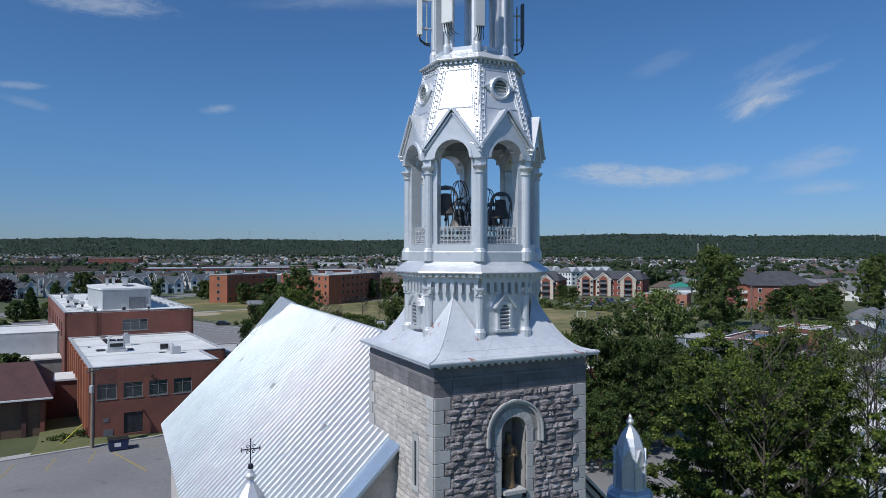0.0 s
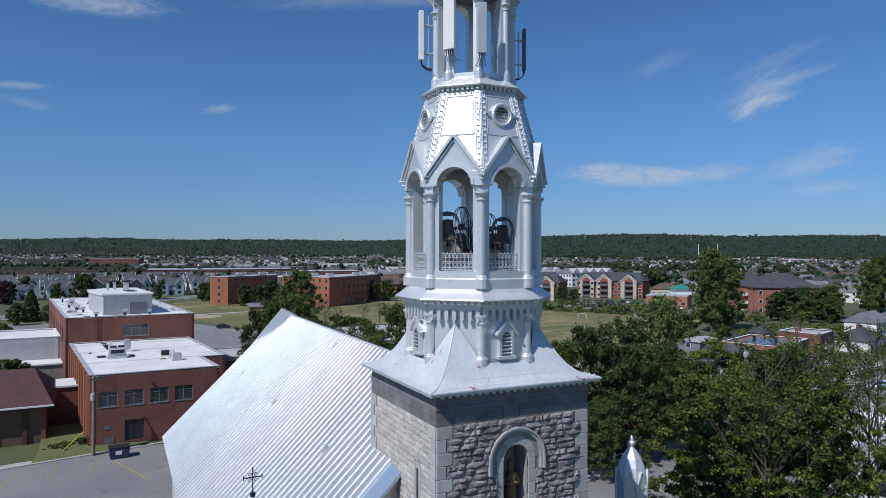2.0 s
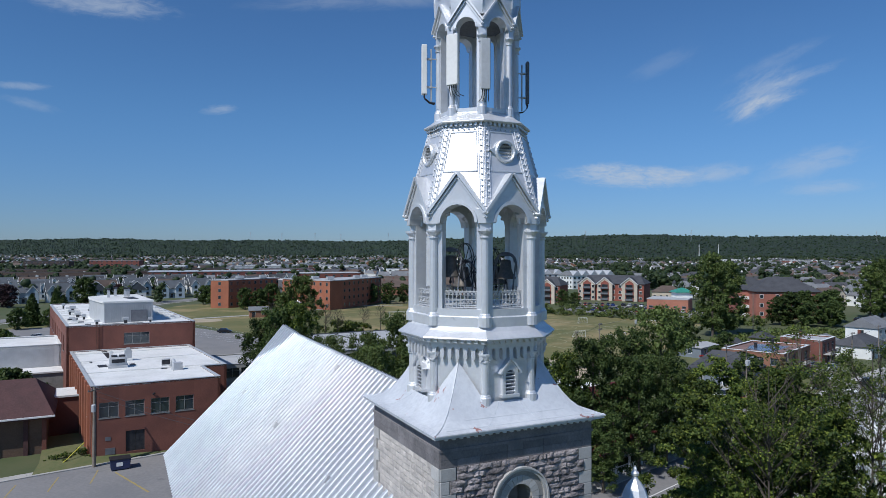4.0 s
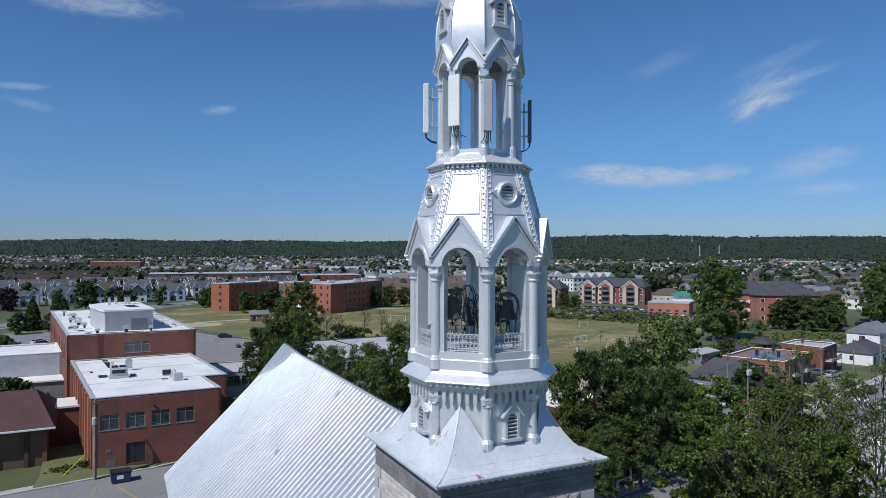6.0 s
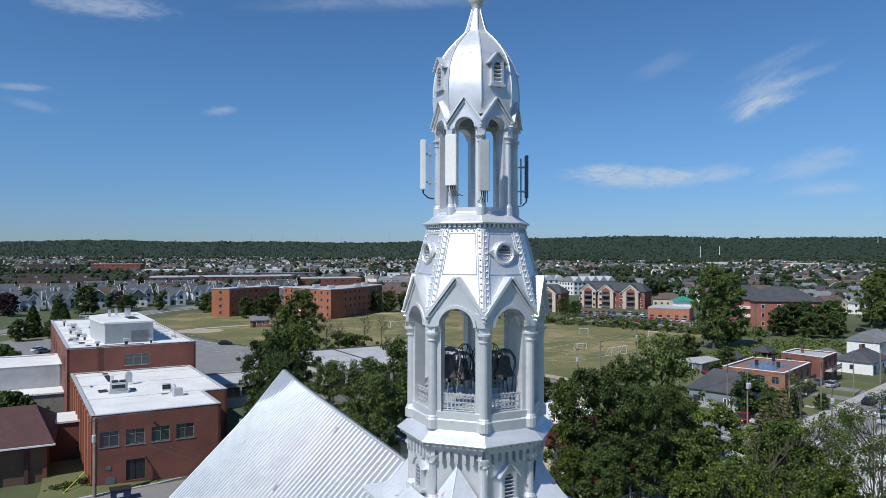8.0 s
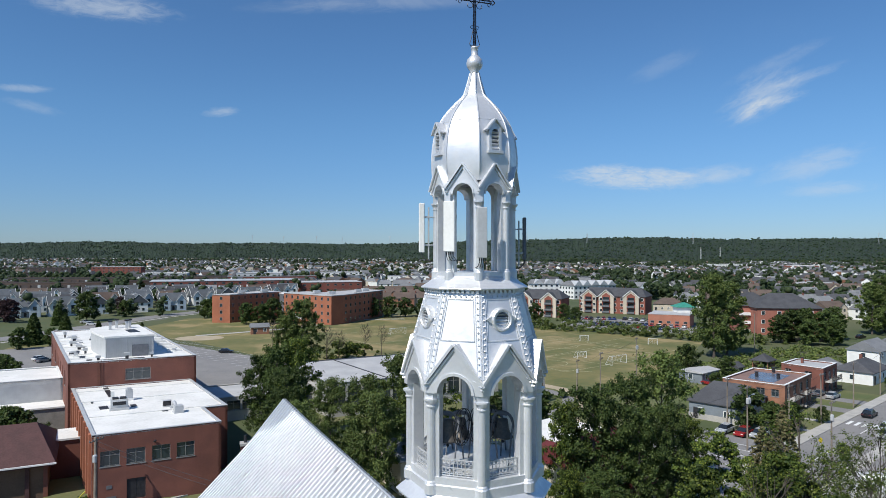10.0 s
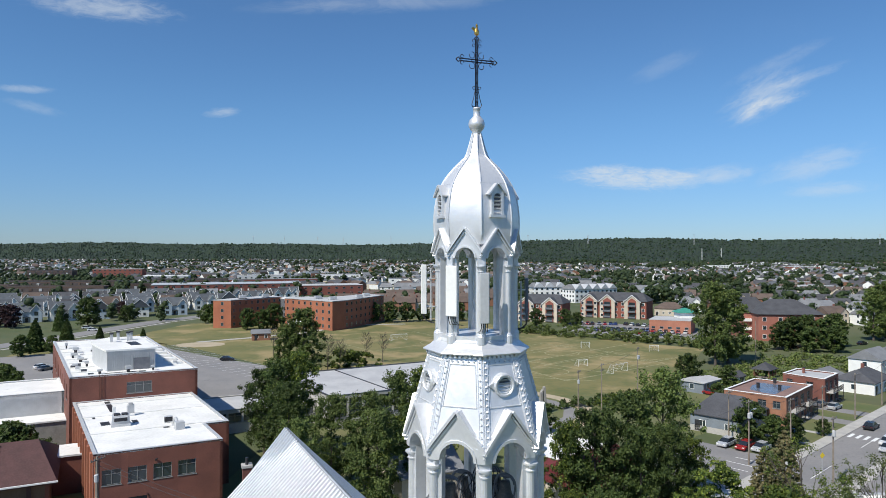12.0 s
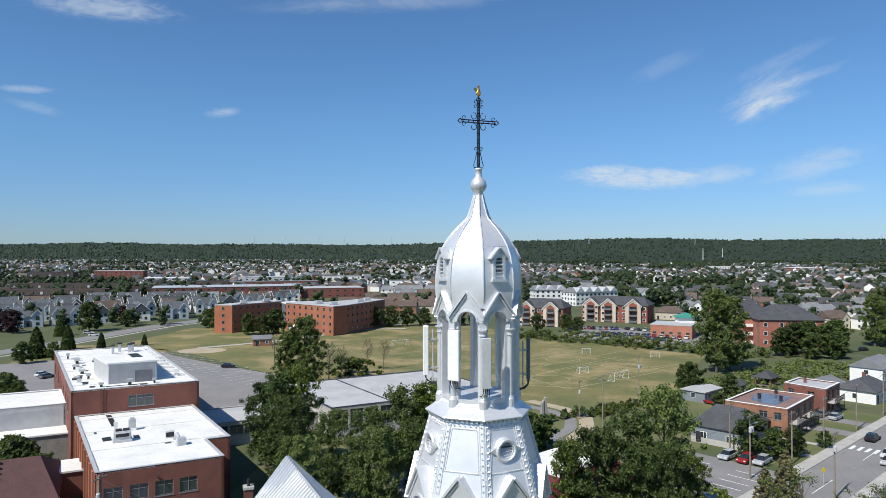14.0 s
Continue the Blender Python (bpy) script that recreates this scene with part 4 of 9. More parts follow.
def antenna(angle, out, z0, z1, width, depth, dark, label):
    a = radians(angle)
    ob = thing("panel_antenna", CHX + out * math.sin(a), CHY - out * math.cos(a), z0, angle, label, "antenna", "antennas on the lantern")
    h = z1 - z0
    part("radome", boxed(-width / 2, -depth, 0, width / 2, 0, h, 0.02), dark, ob)
    bm = bmesh.new()
    beam(bm, (0, 0.16, -0.25), (0, 0.16, h * 0.92), 0.03, 6)
    for z in (h * 0.15, h * 0.72):
        box(bm, -0.06, 0, z - 0.03, 0.06, 0.2, z + 0.03)
        beam(bm, (0, 0.16, z), (0, 0.42, z), 0.022, 5)
    part("mast_bracket", bm, PALEGREY if dark is not DARKMETAL else DARKMETAL, ob)
    for i in range(4):
        bm = bmesh.new()
        x = (i - 1.5) * width * 0.2
        tube(bm, [(x, -depth * 0.5, 0), (x, -depth * 0.4, -0.16), (x * 1.3, 0.1, -0.30), (x * 1.8, 0.30, -0.34)], 0.014, 4)
        lathe(bm, [(0.022, -0.10), (0.022, 0)], 6, x=x, y=-depth * 0.5)
        part("cable", bm, DARKMETAL, ob)
    return ob


antenna(-84, 1.90, 31.72, 33.56, 0.30, 0.20, WHITE, "white panel antenna strapped to the lantern of the steeple")
antenna(-32, 1.72, 31.74, 33.54, 0.46, 0.14, WHITE, "wide white panel antenna in front of a lantern column")
antenna(6, 1.78, 31.52, 33.30, 0.34, 0.12, PALEGREY, "pale grey panel antenna in front of a lantern column")
# this panel hangs in shadow, which its dark radome colour stands in for
antenna(96, 1.86, 31.45, 33.05, 0.22, 0.11, LOUVRE, "slim panel antenna coloured dark for shade, on brackets by the lantern")

# ---- stone tower ----
tower = thing("bell_tower", CHX, CHY, 0, CHT, "square rough-faced grey limestone bell tower with dressed quoins", "tower")
HW, ZT = 2.95, 20.02
NICHE = (0.50, 15.3, 17.60)


def rough_stone(seed, material):
    """A pitch-faced stone of unit size, its face towards -y."""
    rnd = random.Random(seed)
    bm = bmesh.new()
    nx, nz = 4, 3
    swell = [rnd.random() for i in range(nx + 1)]
    g = []
    for j in range(nz + 1):
        row = []
        for i in range(nx + 1):
            edge = i in (0, nx) or j in (0, nz)
            x = -0.5 + (i + (0 if edge else rnd.uniform(-0.25, 0.25))) / nx
            z = -0.5 + (j + (0 if edge else rnd.uniform(-0.25, 0.25))) / nz
            y = -0.50 - rnd.uniform(0, 0.30) if edge else -0.60 - 0.45 * swell[i] - rnd.uniform(0.0, 0.40) * (1.6 if j == 1 else 1.0)
            row.append(bm.verts.new((x, y, z)))
        g.append(row)
    for j in range(nz):
        for i in range(nx):
            bm.faces.new((g[j][i], g[j][i + 1], g[j + 1][i + 1], g[j + 1][i]))
    rim = g[0] + [r[-1] for r in g[1:]] + g[-1][-2::-1] + [r[0] for r in g[-2:0:-1]]
    back = [bm.verts.new((v.co.x, 0.3, v.co.z)) for v in rim]
    for i in range(len(rim)):
        j = (i + 1) % len(rim)
        bm.faces.new((rim[j], rim[i], back[i], back[j]))
    return mesh_of("rough_stone", bm, material)


STONES = [rough_stone(100 + i, ROCKFACE) for i in range(14)]
SMOOTHED = [rough_stone(150 + i, STONE) for i in range(10)]
bm = bmesh.new()
bmesh.ops.create_cube(bm, size=1.0)
bmesh.ops.bevel(bm, geom=bm.edges[:], offset=0.03, segments=1, affect="EDGES")
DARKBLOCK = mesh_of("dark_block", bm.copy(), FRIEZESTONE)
BLOCK = mesh_of("dressed_block", bm, ASHLAR)


def stone_face(wall, m, z0, z1, skip, seed, stones, relief):
    """Coursed stones on a wall face whose outward side is -y at y = -HW; skip(x0, x1, z) tells what stays open."""
    rnd = random.Random(seed)
    z, row = z0, 0
    while z < z1 - 0.1:
        h = 0.21
        big = (row // 2) % 2
        q = 0.56 if big else 0.32
        x = -HW + q + 0.012
        end = HW - q - 0.012
        while x < end - 0.05:
            wd = rnd.uniform(0.24, 0.80)
            if end - x - wd < 0.2:
                wd = end - x
            for xa, xb in skip(x, x + wd, z + h / 2):
                if xb - xa > 0.06:
                    shared("stone", rnd.choice(stones), wall, m @ Matrix.Translation(((xa + xb) / 2, -HW - 0.005, z + h / 2))
                           @ Matrix.Diagonal((xb - xa - 0.008, relief, h - 0.007, 1)))
            x += wd
        z += h
        row += 1


def quoins(wall, m, z0, z1, seed):
    z, row = z0, 0
    while z < z1 - 0.1:
        big = row % 2
        q = 0.56 if big else 0.32
        h = min(0.42, z1 - z)
        for sgn in (-1, 1):
            shared("quoin", BLOCK, wall, m @ Matrix.Translation((sgn * (HW - q / 2 + 0.02), -HW + 0.06, z + h / 2))
                   @ Matrix.Diagonal((q, 0.24, h - 0.014, 1)))
        z += 0.42
        row += 1


def front_skip(xa, xb, z):
    r, zb, zs = NICHE
    lim = 0.78 if z < zs else (math.sqrt(max(0.0, 1.10 ** 2 - (z - zs) ** 2)) if z < zs + 1.10 else 0.0)
    if zs - 0.45 < z < zs:
        lim = max(lim, 1.12 if z > zs - 0.40 else lim)
    out = []
    if lim == 0.0:
        return [(xa, xb)]
    if xa < -lim:
        out.append((xa, min(xb, -lim)))
    if xb > lim:
        out.append((max(xa, lim), xb))
    return out


def side_skip(xa, xb, z):
    if not 15.5 < z < 17.55:
        return [(xa, xb)]
    c, r = 1.49, 0.26
    out = []
    if xa < c - r:
        out.append((xa, min(xb, c - r)))
    if xb > c + r:
        out.append((max(xa, c + r), xb))
    return out


ident = Matrix.Identity(4)
bm = bmesh.new()
arch_wall(bm, HW, NICHE[0], 0, NICHE[2], lambda x: 19.0, -HW, -HW + 0.95, n=12, sill=NICHE[1])
box(bm, -0.55, -HW + 0.90, NICHE[1] - 0.2, 0.55, -HW + 1.0, 18.3)
front = part("front_wall", bm, MORTAR, tower)
part("rear_wall", boxed(-HW, HW - 0.9, 0, HW, HW, 19.0), STONE, tower)
left_m = Matrix.Rotation(radians(-90), 4, "Z")
part("right_wall", boxed(HW - 0.9, -HW + 0.95, 0, HW - 0.002, HW - 0.9, 19.0), STONE, tower)
bm = bmesh.new()
box(bm, -HW + 0.002, -HW + 0.95, 0, -HW + 0.9, HW - 0.9, 19.0)
side = part("left_wall", bm, MORTAR, tower)
# dressed frieze courses, darkened for eaves shade, string and brackets under the eaves
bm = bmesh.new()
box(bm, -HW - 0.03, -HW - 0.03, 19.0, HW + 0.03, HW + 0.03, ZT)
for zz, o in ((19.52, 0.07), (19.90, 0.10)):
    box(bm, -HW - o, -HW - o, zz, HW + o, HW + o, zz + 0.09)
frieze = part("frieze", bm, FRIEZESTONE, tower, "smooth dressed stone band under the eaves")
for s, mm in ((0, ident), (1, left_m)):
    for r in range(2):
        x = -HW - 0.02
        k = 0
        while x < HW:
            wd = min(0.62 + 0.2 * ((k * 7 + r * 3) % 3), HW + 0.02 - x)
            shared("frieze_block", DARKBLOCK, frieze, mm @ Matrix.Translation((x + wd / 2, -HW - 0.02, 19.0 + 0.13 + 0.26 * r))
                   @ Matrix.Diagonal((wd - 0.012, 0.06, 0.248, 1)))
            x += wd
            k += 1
bm = bmesh.new()
prism(bm, [(-0.05, -0.11), (0.05, -0.11), (0.09, 0), (-0.09, 0)], -0.13, 0.0)
BRACKET = mesh_of("eaves_bracket", bm, SKIRT)
for s in range(4):
    for i in range(22):
        x = -2.95 + 5.9 * (i + 0.5) / 22
        shared("eaves_bracket", BRACKET, frieze, Matrix.Rotation(radians(90 * s), 4, "Z") @ Matrix.Translation((x, -HW - 0.04, ZT + 0.0)))
# arch of the niche
bm = bmesh.new()
r0, zb, zs = NICHE
n = 11
for i in range(n):
    a0, a1 = math.pi * i / n + 0.008, math.pi * (i + 1) / n - 0.008
    c = [(-r * math.cos(a), zs + r * math.sin(a)) for r, a in ((r0, a0), (0.78, a0), (0.78, a1), (r0, a1))]
    prism(bm, c[::-1], -HW - 0.035, -HW + 0.3)
part("niche_arch", bm, ASHLAR, tower)
bm = bmesh.new()
for ra, rb, o in ((0.95, 1.04, 0.12), (1.04, 1.10, 0.17)):
    for i in range(16):
        a0, a1 = math.pi * i / 16, math.pi * (i + 1) / 16
        c = [(-r * math.cos(a), zs + r * math.sin(a)) for r, a in ((ra, a0), (rb, a0), (rb, a1), (ra, a1))]
        prism(bm, c[::-1], -HW - o, -HW + 0.1)
    for sgn in (-1, 1):
        box(bm, min(sgn * ra, sgn * rb), -HW - o, zs - 0.40, max(sgn * ra, sgn * rb), -HW + 0.1, zs)
part("hood_mould", bm, ASHLAR, tower)
bm = bmesh.new()
for i in range(16):
    a0, a1 = math.pi * i / 16, math.pi * (i + 1) / 16
    c = [(-r * math.cos(a), zs + r * math.sin(a)) for r, a in ((0.77, a0), (0.955, a0), (0.955, a1), (0.77, a1))]
    prism(bm, c[::-1], -HW - 0.02, -HW + 0.1)
part("arch_ring", bm, MORTAR, tower)
for row in range(6):
    zq = zs - 0.42 * (row + 1)
    wq = 0.36 if row % 2 else 0.26
    for sgn in (-1, 1):
        shared("jamb_stone", BLOCK, front, Matrix.Translation((sgn * (r0 + wq / 2), -HW + 0.03, zq + 0.21))
               @ Matrix.Diagonal((wq, 0.14, 0.408, 1)))
bm = bmesh.new()
prism(bm, [(-0.42, 15.52), (0.42, 15.52), (0.42, 15.64), (-0.42, 15.64)], -HW - 0.12, -HW + 0.62)
prism(bm, [(-0.16, 15.0), (0.16, 15.0), (0.34, 15.52), (-0.34, 15.52)], -HW - 0.05, -HW + 0.55)
part("pedestal", bm, ASHLAR, tower)
# lancet slit of the side wall
bm = bmesh.new()
mm = left_m @ Matrix.Translation((1.49, 0, 0))
arch_wall(bm, 0.25, 0.09, 15.75, 17.20, lambda x: 17.46, -HW - 0.03, -HW + 0.2, mm, 6)
box(bm, -0.25, -HW - 0.05, 15.60, 0.25, -HW + 0.2, 15.75, mm)
part("lancet_frame", bm, ASHLAR, tower)
bm = bmesh.new()
box(bm, -0.1, -HW - 0.008, 15.7, 0.1, -HW + 0.1, 17.32, mm)
part("lancet_pane", bm, GLASS, tower)
stone_face(front, ident, 14.80, 19.0, front_skip, 5, STONES, 0.095)
quoins(front, ident, 14.80, 19.0, 3)
stone_face(side, left_m, 14.80, 19.0, side_skip, 9, SMOOTHED, 0.030)
quoins(side, left_m @ Matrix.Translation((0, -0.012, 0)), 14.80, 19.0, 3)

# statue in the niche
bm = bmesh.new()
lathe(bm, [(0.27, 0), (0.27, 0.06), (0.23, 0.08), (0.20, 0.45), (0.19, 0.85), (0.21, 1.05), (0.22, 1.28), (0.16, 1.42), (0.075, 1.48), (0.075, 1.53),
           (0.115, 1.62), (0.12, 1.72), (0.09, 1.82), (0.02, 1.86)], 12)
for sgn in (-1, 1):
    beam(bm, (sgn * 0.20, 0, 1.36), (sgn * 0.28, -0.08, 1.05), 0.07, 7)
    beam(bm, (sgn * 0.28, -0.08, 1.05), (sgn * 0.06, -0.24, 1.12), 0.055, 7)
statue = solo("statue", bm, surface("aged_bronze_paint", (0.22, 0.14, 0.07), (0.10, 0.07, 0.045), 0.5, 0.3, 3, 10, 0.2),
              "plain aged bronze-coloured statue standing in an arched niche", "statue", smooth=True)
px, py = church_xy(0.0, -HW + 0.36)
statue.matrix_basis = pose(px, py, 15.64, 0, 0, CHT)

# ---- nave ----
nave = thing("church_nave", CHX, CHY, 0, CHT, "stone church nave under a ribbed silver tin gable roof", "church")
RZ, RU = 19.52, 8.9                     # ridge height and half width of the roof
SL = (RZ - 10.75) / RU
bm = bmesh.new()
for sgn in (-1, 1):
    box(bm, min(sgn * 7.8, sgn * 8.4), 0.3, 0, max(sgn * 7.8, sgn * 8.4), 31.0, 10.9)
prism(bm, [(-8.4, 0), (8.4, 0), (8.4, 10.85), (0, 19.1), (-8.4, 10.85)], 0.3, 0.9)
prism(bm, [(-7.8, 0), (7.8, 0), (7.8, 10.85), (0, 18.9), (-7.8, 10.85)], 30.4, 31.0)
part("wall", bm, STONE, nave)
PITCH = 0.52


def tin_course(sgn, ci, xa, xb):
    """One course of ribbed sheets: trapezoid ribs that run from ridge to eaves, lapped over the course below."""
    bm = bmesh.new()
    prof = []
    y = 0.75
    while y < 31.3:
        prof += [(y, 0.0), (y + 0.20, 0.0), (y + 0.235, 0.15), (y + 0.26, 0.175), (y + 0.40, 0.175), (y + 0.43, 0.15), (y + 0.49, 0.0)]
        y += PITCH
    nrm = Vector((sgn * SL, 0, 1.0)).normalized()
    lo, up = [], []
    for yy, h in prof:
        up.append(bm.verts.new(Vector((sgn * xa, yy, RZ - SL * xa)) + nrm * (h + 0.062 - 0.006 * ci)))
        lo.append(bm.verts.new(Vector((sgn * (xb + 0.06), yy, RZ - SL * (xb + 0.06))) + nrm * (h + 0.05 - 0.006 * ci)))
    for i in range(len(prof) - 1):
        bm.faces.new((up[i], lo[i], lo[i + 1], up[i + 1]) if sgn < 0 else (up[i], up[i + 1], lo[i + 1], lo[i]))
    return bm


for sgn in (-1, 1):
    for ci, (xa, xb) in enumerate(((0.0, 2.9), (2.9, 5.9), (5.9, RU))):
        sheets = part("roof_course", tin_course(sgn, ci, xa, xb), ROOFTIN, nave, "ribbed silver tin sheets")
bm = bmesh.new()
prism(bm, [(-RU - 0.05, 10.65), (-RU + 0.1, 10.55), (0, RZ - 0.25), (RU - 0.1, 10.55), (RU + 0.05, 10.65), (0, RZ + 0.01)], 0.12, 31.2)
part("roof_deck", bm, PALEGREY, nave)
bm = bmesh.new()
for sgn in (-1, 1):
    nrm = Vector((sgn * SL, 0, 1.0)).normalized() * 0.07
    v = [bm.verts.new(Vector((sgn * x, y, RZ - SL * x)) + nrm * k) for k in (0.3, 1.9) for x, y in ((0, -0.12), (RU + 0.05, -0.12), (RU + 0.05, 0.98), (0, 0.98))]
    for f in ((4, 5, 6, 7), (0, 1, 5, 4), (1, 2, 6, 5), (2, 3, 7, 6), (0, 4, 7, 3)):
        bm.faces.new([v[i] for i in f])
bmesh.ops.recalc_face_normals(bm, faces=bm.faces)
part("verge_flashing", bm, FLASH, nave, "smooth blue-grey verge flashing against the tower")
# the upturned end of the ridge, its ribs turned with it
for sgn in (-1, 1):
    bm = bmesh.new()
    A, B, P = Vector((0, 27.9, RZ + 0.17)), Vector((sgn * 3.0, 31.5, RZ + 0.10 - SL * 3.0)), Vector((-0.15, 31.75, RZ + 0.42))
    face_n = (P - A).cross(B - A).normalized()
    face_n = face_n if face_n.z > 0 else -face_n
    rows_ = []
    for i in range(8):
        for f, h in ((0.0, 0.0), (0.38, 0.0), (0.46, 0.12), (0.78, 0.12), (0.92, 0.0)):
            t = min(1.0, (i + f) / 7.9)
            rows_.append((bm.verts.new(A.lerp(P, t) + face_n * h), bm.verts.new(A.lerp(B, t) + face_n * h)))
    for a_, b_ in zip(rows_, rows_[1:]):
        bm.faces.new((a_[0], a_[1], b_[1], b_[0]))
    v = [bm.verts.new(p) for p in (P, B, B - Vector((0, 0, 0.6)), P - Vector((0, 0, 1.2)))]
    bm.faces.new(v)
    bmesh.ops.recalc_face_normals(bm, faces=bm.faces)
    part("ridge_end", bm, ROOFTIN, nave, "ribbed sheets turned up at the end of the ridge")
bm = bmesh.new()
tube(bm, [(0, 0.9, RZ + 0.10), (0, 28.0, RZ + 0.10)], 0.08, 6)
part("ridge_cap", bm, ROOFTIN, nave)
bm = bmesh.new()
apse = [(-7.0, 31.1, 10.4), (-4.0, 35.0, 10.4), (4.0, 35.0, 10.4), (7.0, 31.1, 10.4)]
top = bm.verts.new((0, 31.1, 16.0))
ring = [bm.verts.new(p) for p in apse]
for a, b in zip(ring, ring[1:]):
    bm.faces.new((a, top, b))
bm.faces.new(ring[::-1])
bmesh.ops.recalc_face_normals(bm, faces=bm.faces)
part("apse_roof", bm, ROOFTIN, nave)
bm = bmesh.new()
slab(bm, [(-6.6, 31.05), (6.6, 31.05), (3.7, 34.6), (-3.7, 34.6)], 0, 10.38)
part("apse_wall", bm, STONE, nave)
# bent sheet snow hooks on the slope
for (u, v) in ((-3.95, 6.3), (-4.0, 16.6), (-4.05, 26.8), (-0.75, 15.4)):
    bm = bmesh.new()
    m = Matrix.Translation((u, v, RZ - SL * abs(u) + 0.10)) @ Matrix.Rotation(math.atan(SL), 4, "Y").inverted()
    box(bm, -0.40, -0.10, 0.0, 0.40, 0.10, 0.05, m)
    box(bm, 0.05, -0.11, 0.04, 0.40, 0.11, 0.22, m @ Matrix.Rotation(radians(-12), 4, "Y"))
    box(bm, -0.40, -0.05, 0.05, -0.22, 0.05, 0.10, m)
    part("roof_vent", bm, PALEGREY, nave, "small bent sheet metal vent")

# corner pinnacles of the facade


def pinnacle(u, v, topped):
    x, y = church_xy(u, v)
    ob = thing("corner_pinnacle", x, y, 0, CHT, "small silver onion-topped corner pinnacle on the facade", "pinnacle", "pinnacles of the facade")
    bm = bmesh.new()
    box(bm, -0.85, -0.85, 0, 0.85, 0.85, 12.2)
    part("buttress", bm, STONE, ob)
    bm = bmesh.new()
    lathe(bm, [(1.02, 12.2), (1.02, 13.18), (0.94, 13.24), (0.90, 13.32), (0.68, 13.44), (0.66, 13.52), (0.62, 14.6)], 8, 22.5)
    body = part("pinnacle_body", bm, SILVER, ob)
    bm = bmesh.new()
    lathe(bm, [(0.62, 14.6), (0.68, 14.7), (0.66, 14.95), (0.58, 15.3), (0.44, 15.65), (0.26, 15.9), (0.13, 16.05), (0.10, 16.15), (0.17, 16.22), (0.18, 16.3), (0.10, 16.38), (0.08, 16.5), (0.0, 16.62)], 8, 22.5)
    part("onion_cap", bm, SILVER, ob)
    bm = bmesh.new()
    for sgn in (-1, 1):
        p, q = (sgn * 0.27, -0.42, 14.45), (0, -0.42, 15.15)
        slope_bar(bm, *((p, q) if sgn < 0 else (q, p)), 0.05, 0.26)
    prism(bm, [(-0.25, 14.45), (0.25, 14.45), (0, 15.1)], -0.64, -0.4)
    around("gablet", bm, SILVER, body)
    bm = bmesh.new()
    lathe(bm, [(0.06, 13.5), (0.06, 14.4), (0.09, 14.5), (0.07, 14.6)], 7, 0, 0, -0.68)
    around("shaft", bm, SILVER, body, half=True)
    if topped:
        bm = bmesh.new()
        lathe(bm, [(0.07, 16.5), (0.10, 16.58), (0.07, 16.66)], 8)
        beam(bm, (0, 0, 16.6), (0, 0, 17.5), 0.022, 5)
        beam(bm, (-0.3, 0, 17.15), (0.3, 0, 17.15), 0.022, 5)
        for sgn in (-1, 1):
            for dz in (-1, 1):
                scroll(bm, (sgn * 0.09, 17.15 + dz * 0.09), 0.06, 0, 300, 0.012, 6)
            beam(bm, (sgn * 0.3, 0, 17.07), (sgn * 0.3, 0, 17.23), 0.016, 4)
        part("iron_cross", bm, BLACK, ob)
    return ob


pinnacle(8.05, 0.4, False)
pinnacle(-8.05, 0.4, True)

# ---- brick school ----
SH = Matrix(((1, -0.091, 0, 0), (0, 0.9957, 0, 0), (0, 0, 1, 0), (0, 0, 0, 1)))
school = thing("school", -43.5, 81.6, 0, 28.0, "red brick flat-roofed school with white roof membranes", "school")


def sp(name, bm, material, parent, label=""):
    bmesh.ops.transform(bm, matrix=SH, verts=bm.verts)
    return part(name, bm, material, parent, label)


def wall_with_holes(bm, p, q, z0, z1, thick, holes):
    """A wall from p to q (x, y), outside to the right of the way, with openings (a0, a1, zb, zt) along it."""
    p, q = Vector((*p, 0)), Vector((*q, 0))
    d = (q - p).normalized()
    n = Vector((d.y, -d.x, 0))
    L = (q - p).length
    m = Matrix((( d.x, -n.x, 0, p.x), (d.y, -n.y, 0, p.y), (0, 0, 1, 0), (0, 0, 0, 1)))
    x = 0.0
    cols = sorted({0.0, L, *[h[0] for h in holes], *[h[1] for h in holes]})
    for xa, xb in zip(cols, cols[1:]):
        mid = (xa + xb) / 2
        hs = sorted([h for h in holes if h[0] < mid < h[1]], key=lambda h: h[2])
        z = z0
        for h in hs:
            if h[2] > z:
                box(bm, xa, 0, z, xb, thick, h[2], m)
            z = h[3]
        if z < z1:
            box(bm, xa, 0, z, xb, thick, z1, m)
    return m


def window_unit(m, a0, a1, zb, zt, parent, bars, frame_mat, transform=None, sill=True, recess=0.14):
    bm = bmesh.new()
    w = 0.07
    box(bm, a0, recess, zb, a1, recess + 0.08, zb + w, m)
    box(bm, a0, recess, zt - w, a1, recess + 0.08, zt, m)
    for i in range(bars + 1):
        x = a0 + (a1 - a0 - w) * i / bars
        box(bm, x, recess - 0.01, zb, x + w, recess + 0.08, zt, m)
    box(bm, a0, recess, zb + (zt - zb) * 0.68, a1, recess + 0.07, zb + (zt - zb) * 0.68 + 0.05, m)
    if sill:
        box(bm, a0 - 0.08, -0.06, zb - 0.12, a1 + 0.08, recess + 0.1, zb, m)
    bg_ = bmesh.new()
    box(bg_, a0 + 0.02, recess + 0.04, zb + 0.02, a1 - 0.02, recess + 0.06, zt - 0.02, m)
    if transform:
        bmesh.ops.transform(bm, matrix=transform, verts=bm.verts)
        bmesh.ops.transform(bg_, matrix=transform, verts=bg_.verts)
    fr = part("window", bm, frame_mat, parent)
    part("pane", bg_, GLASS, fr)
    return fr


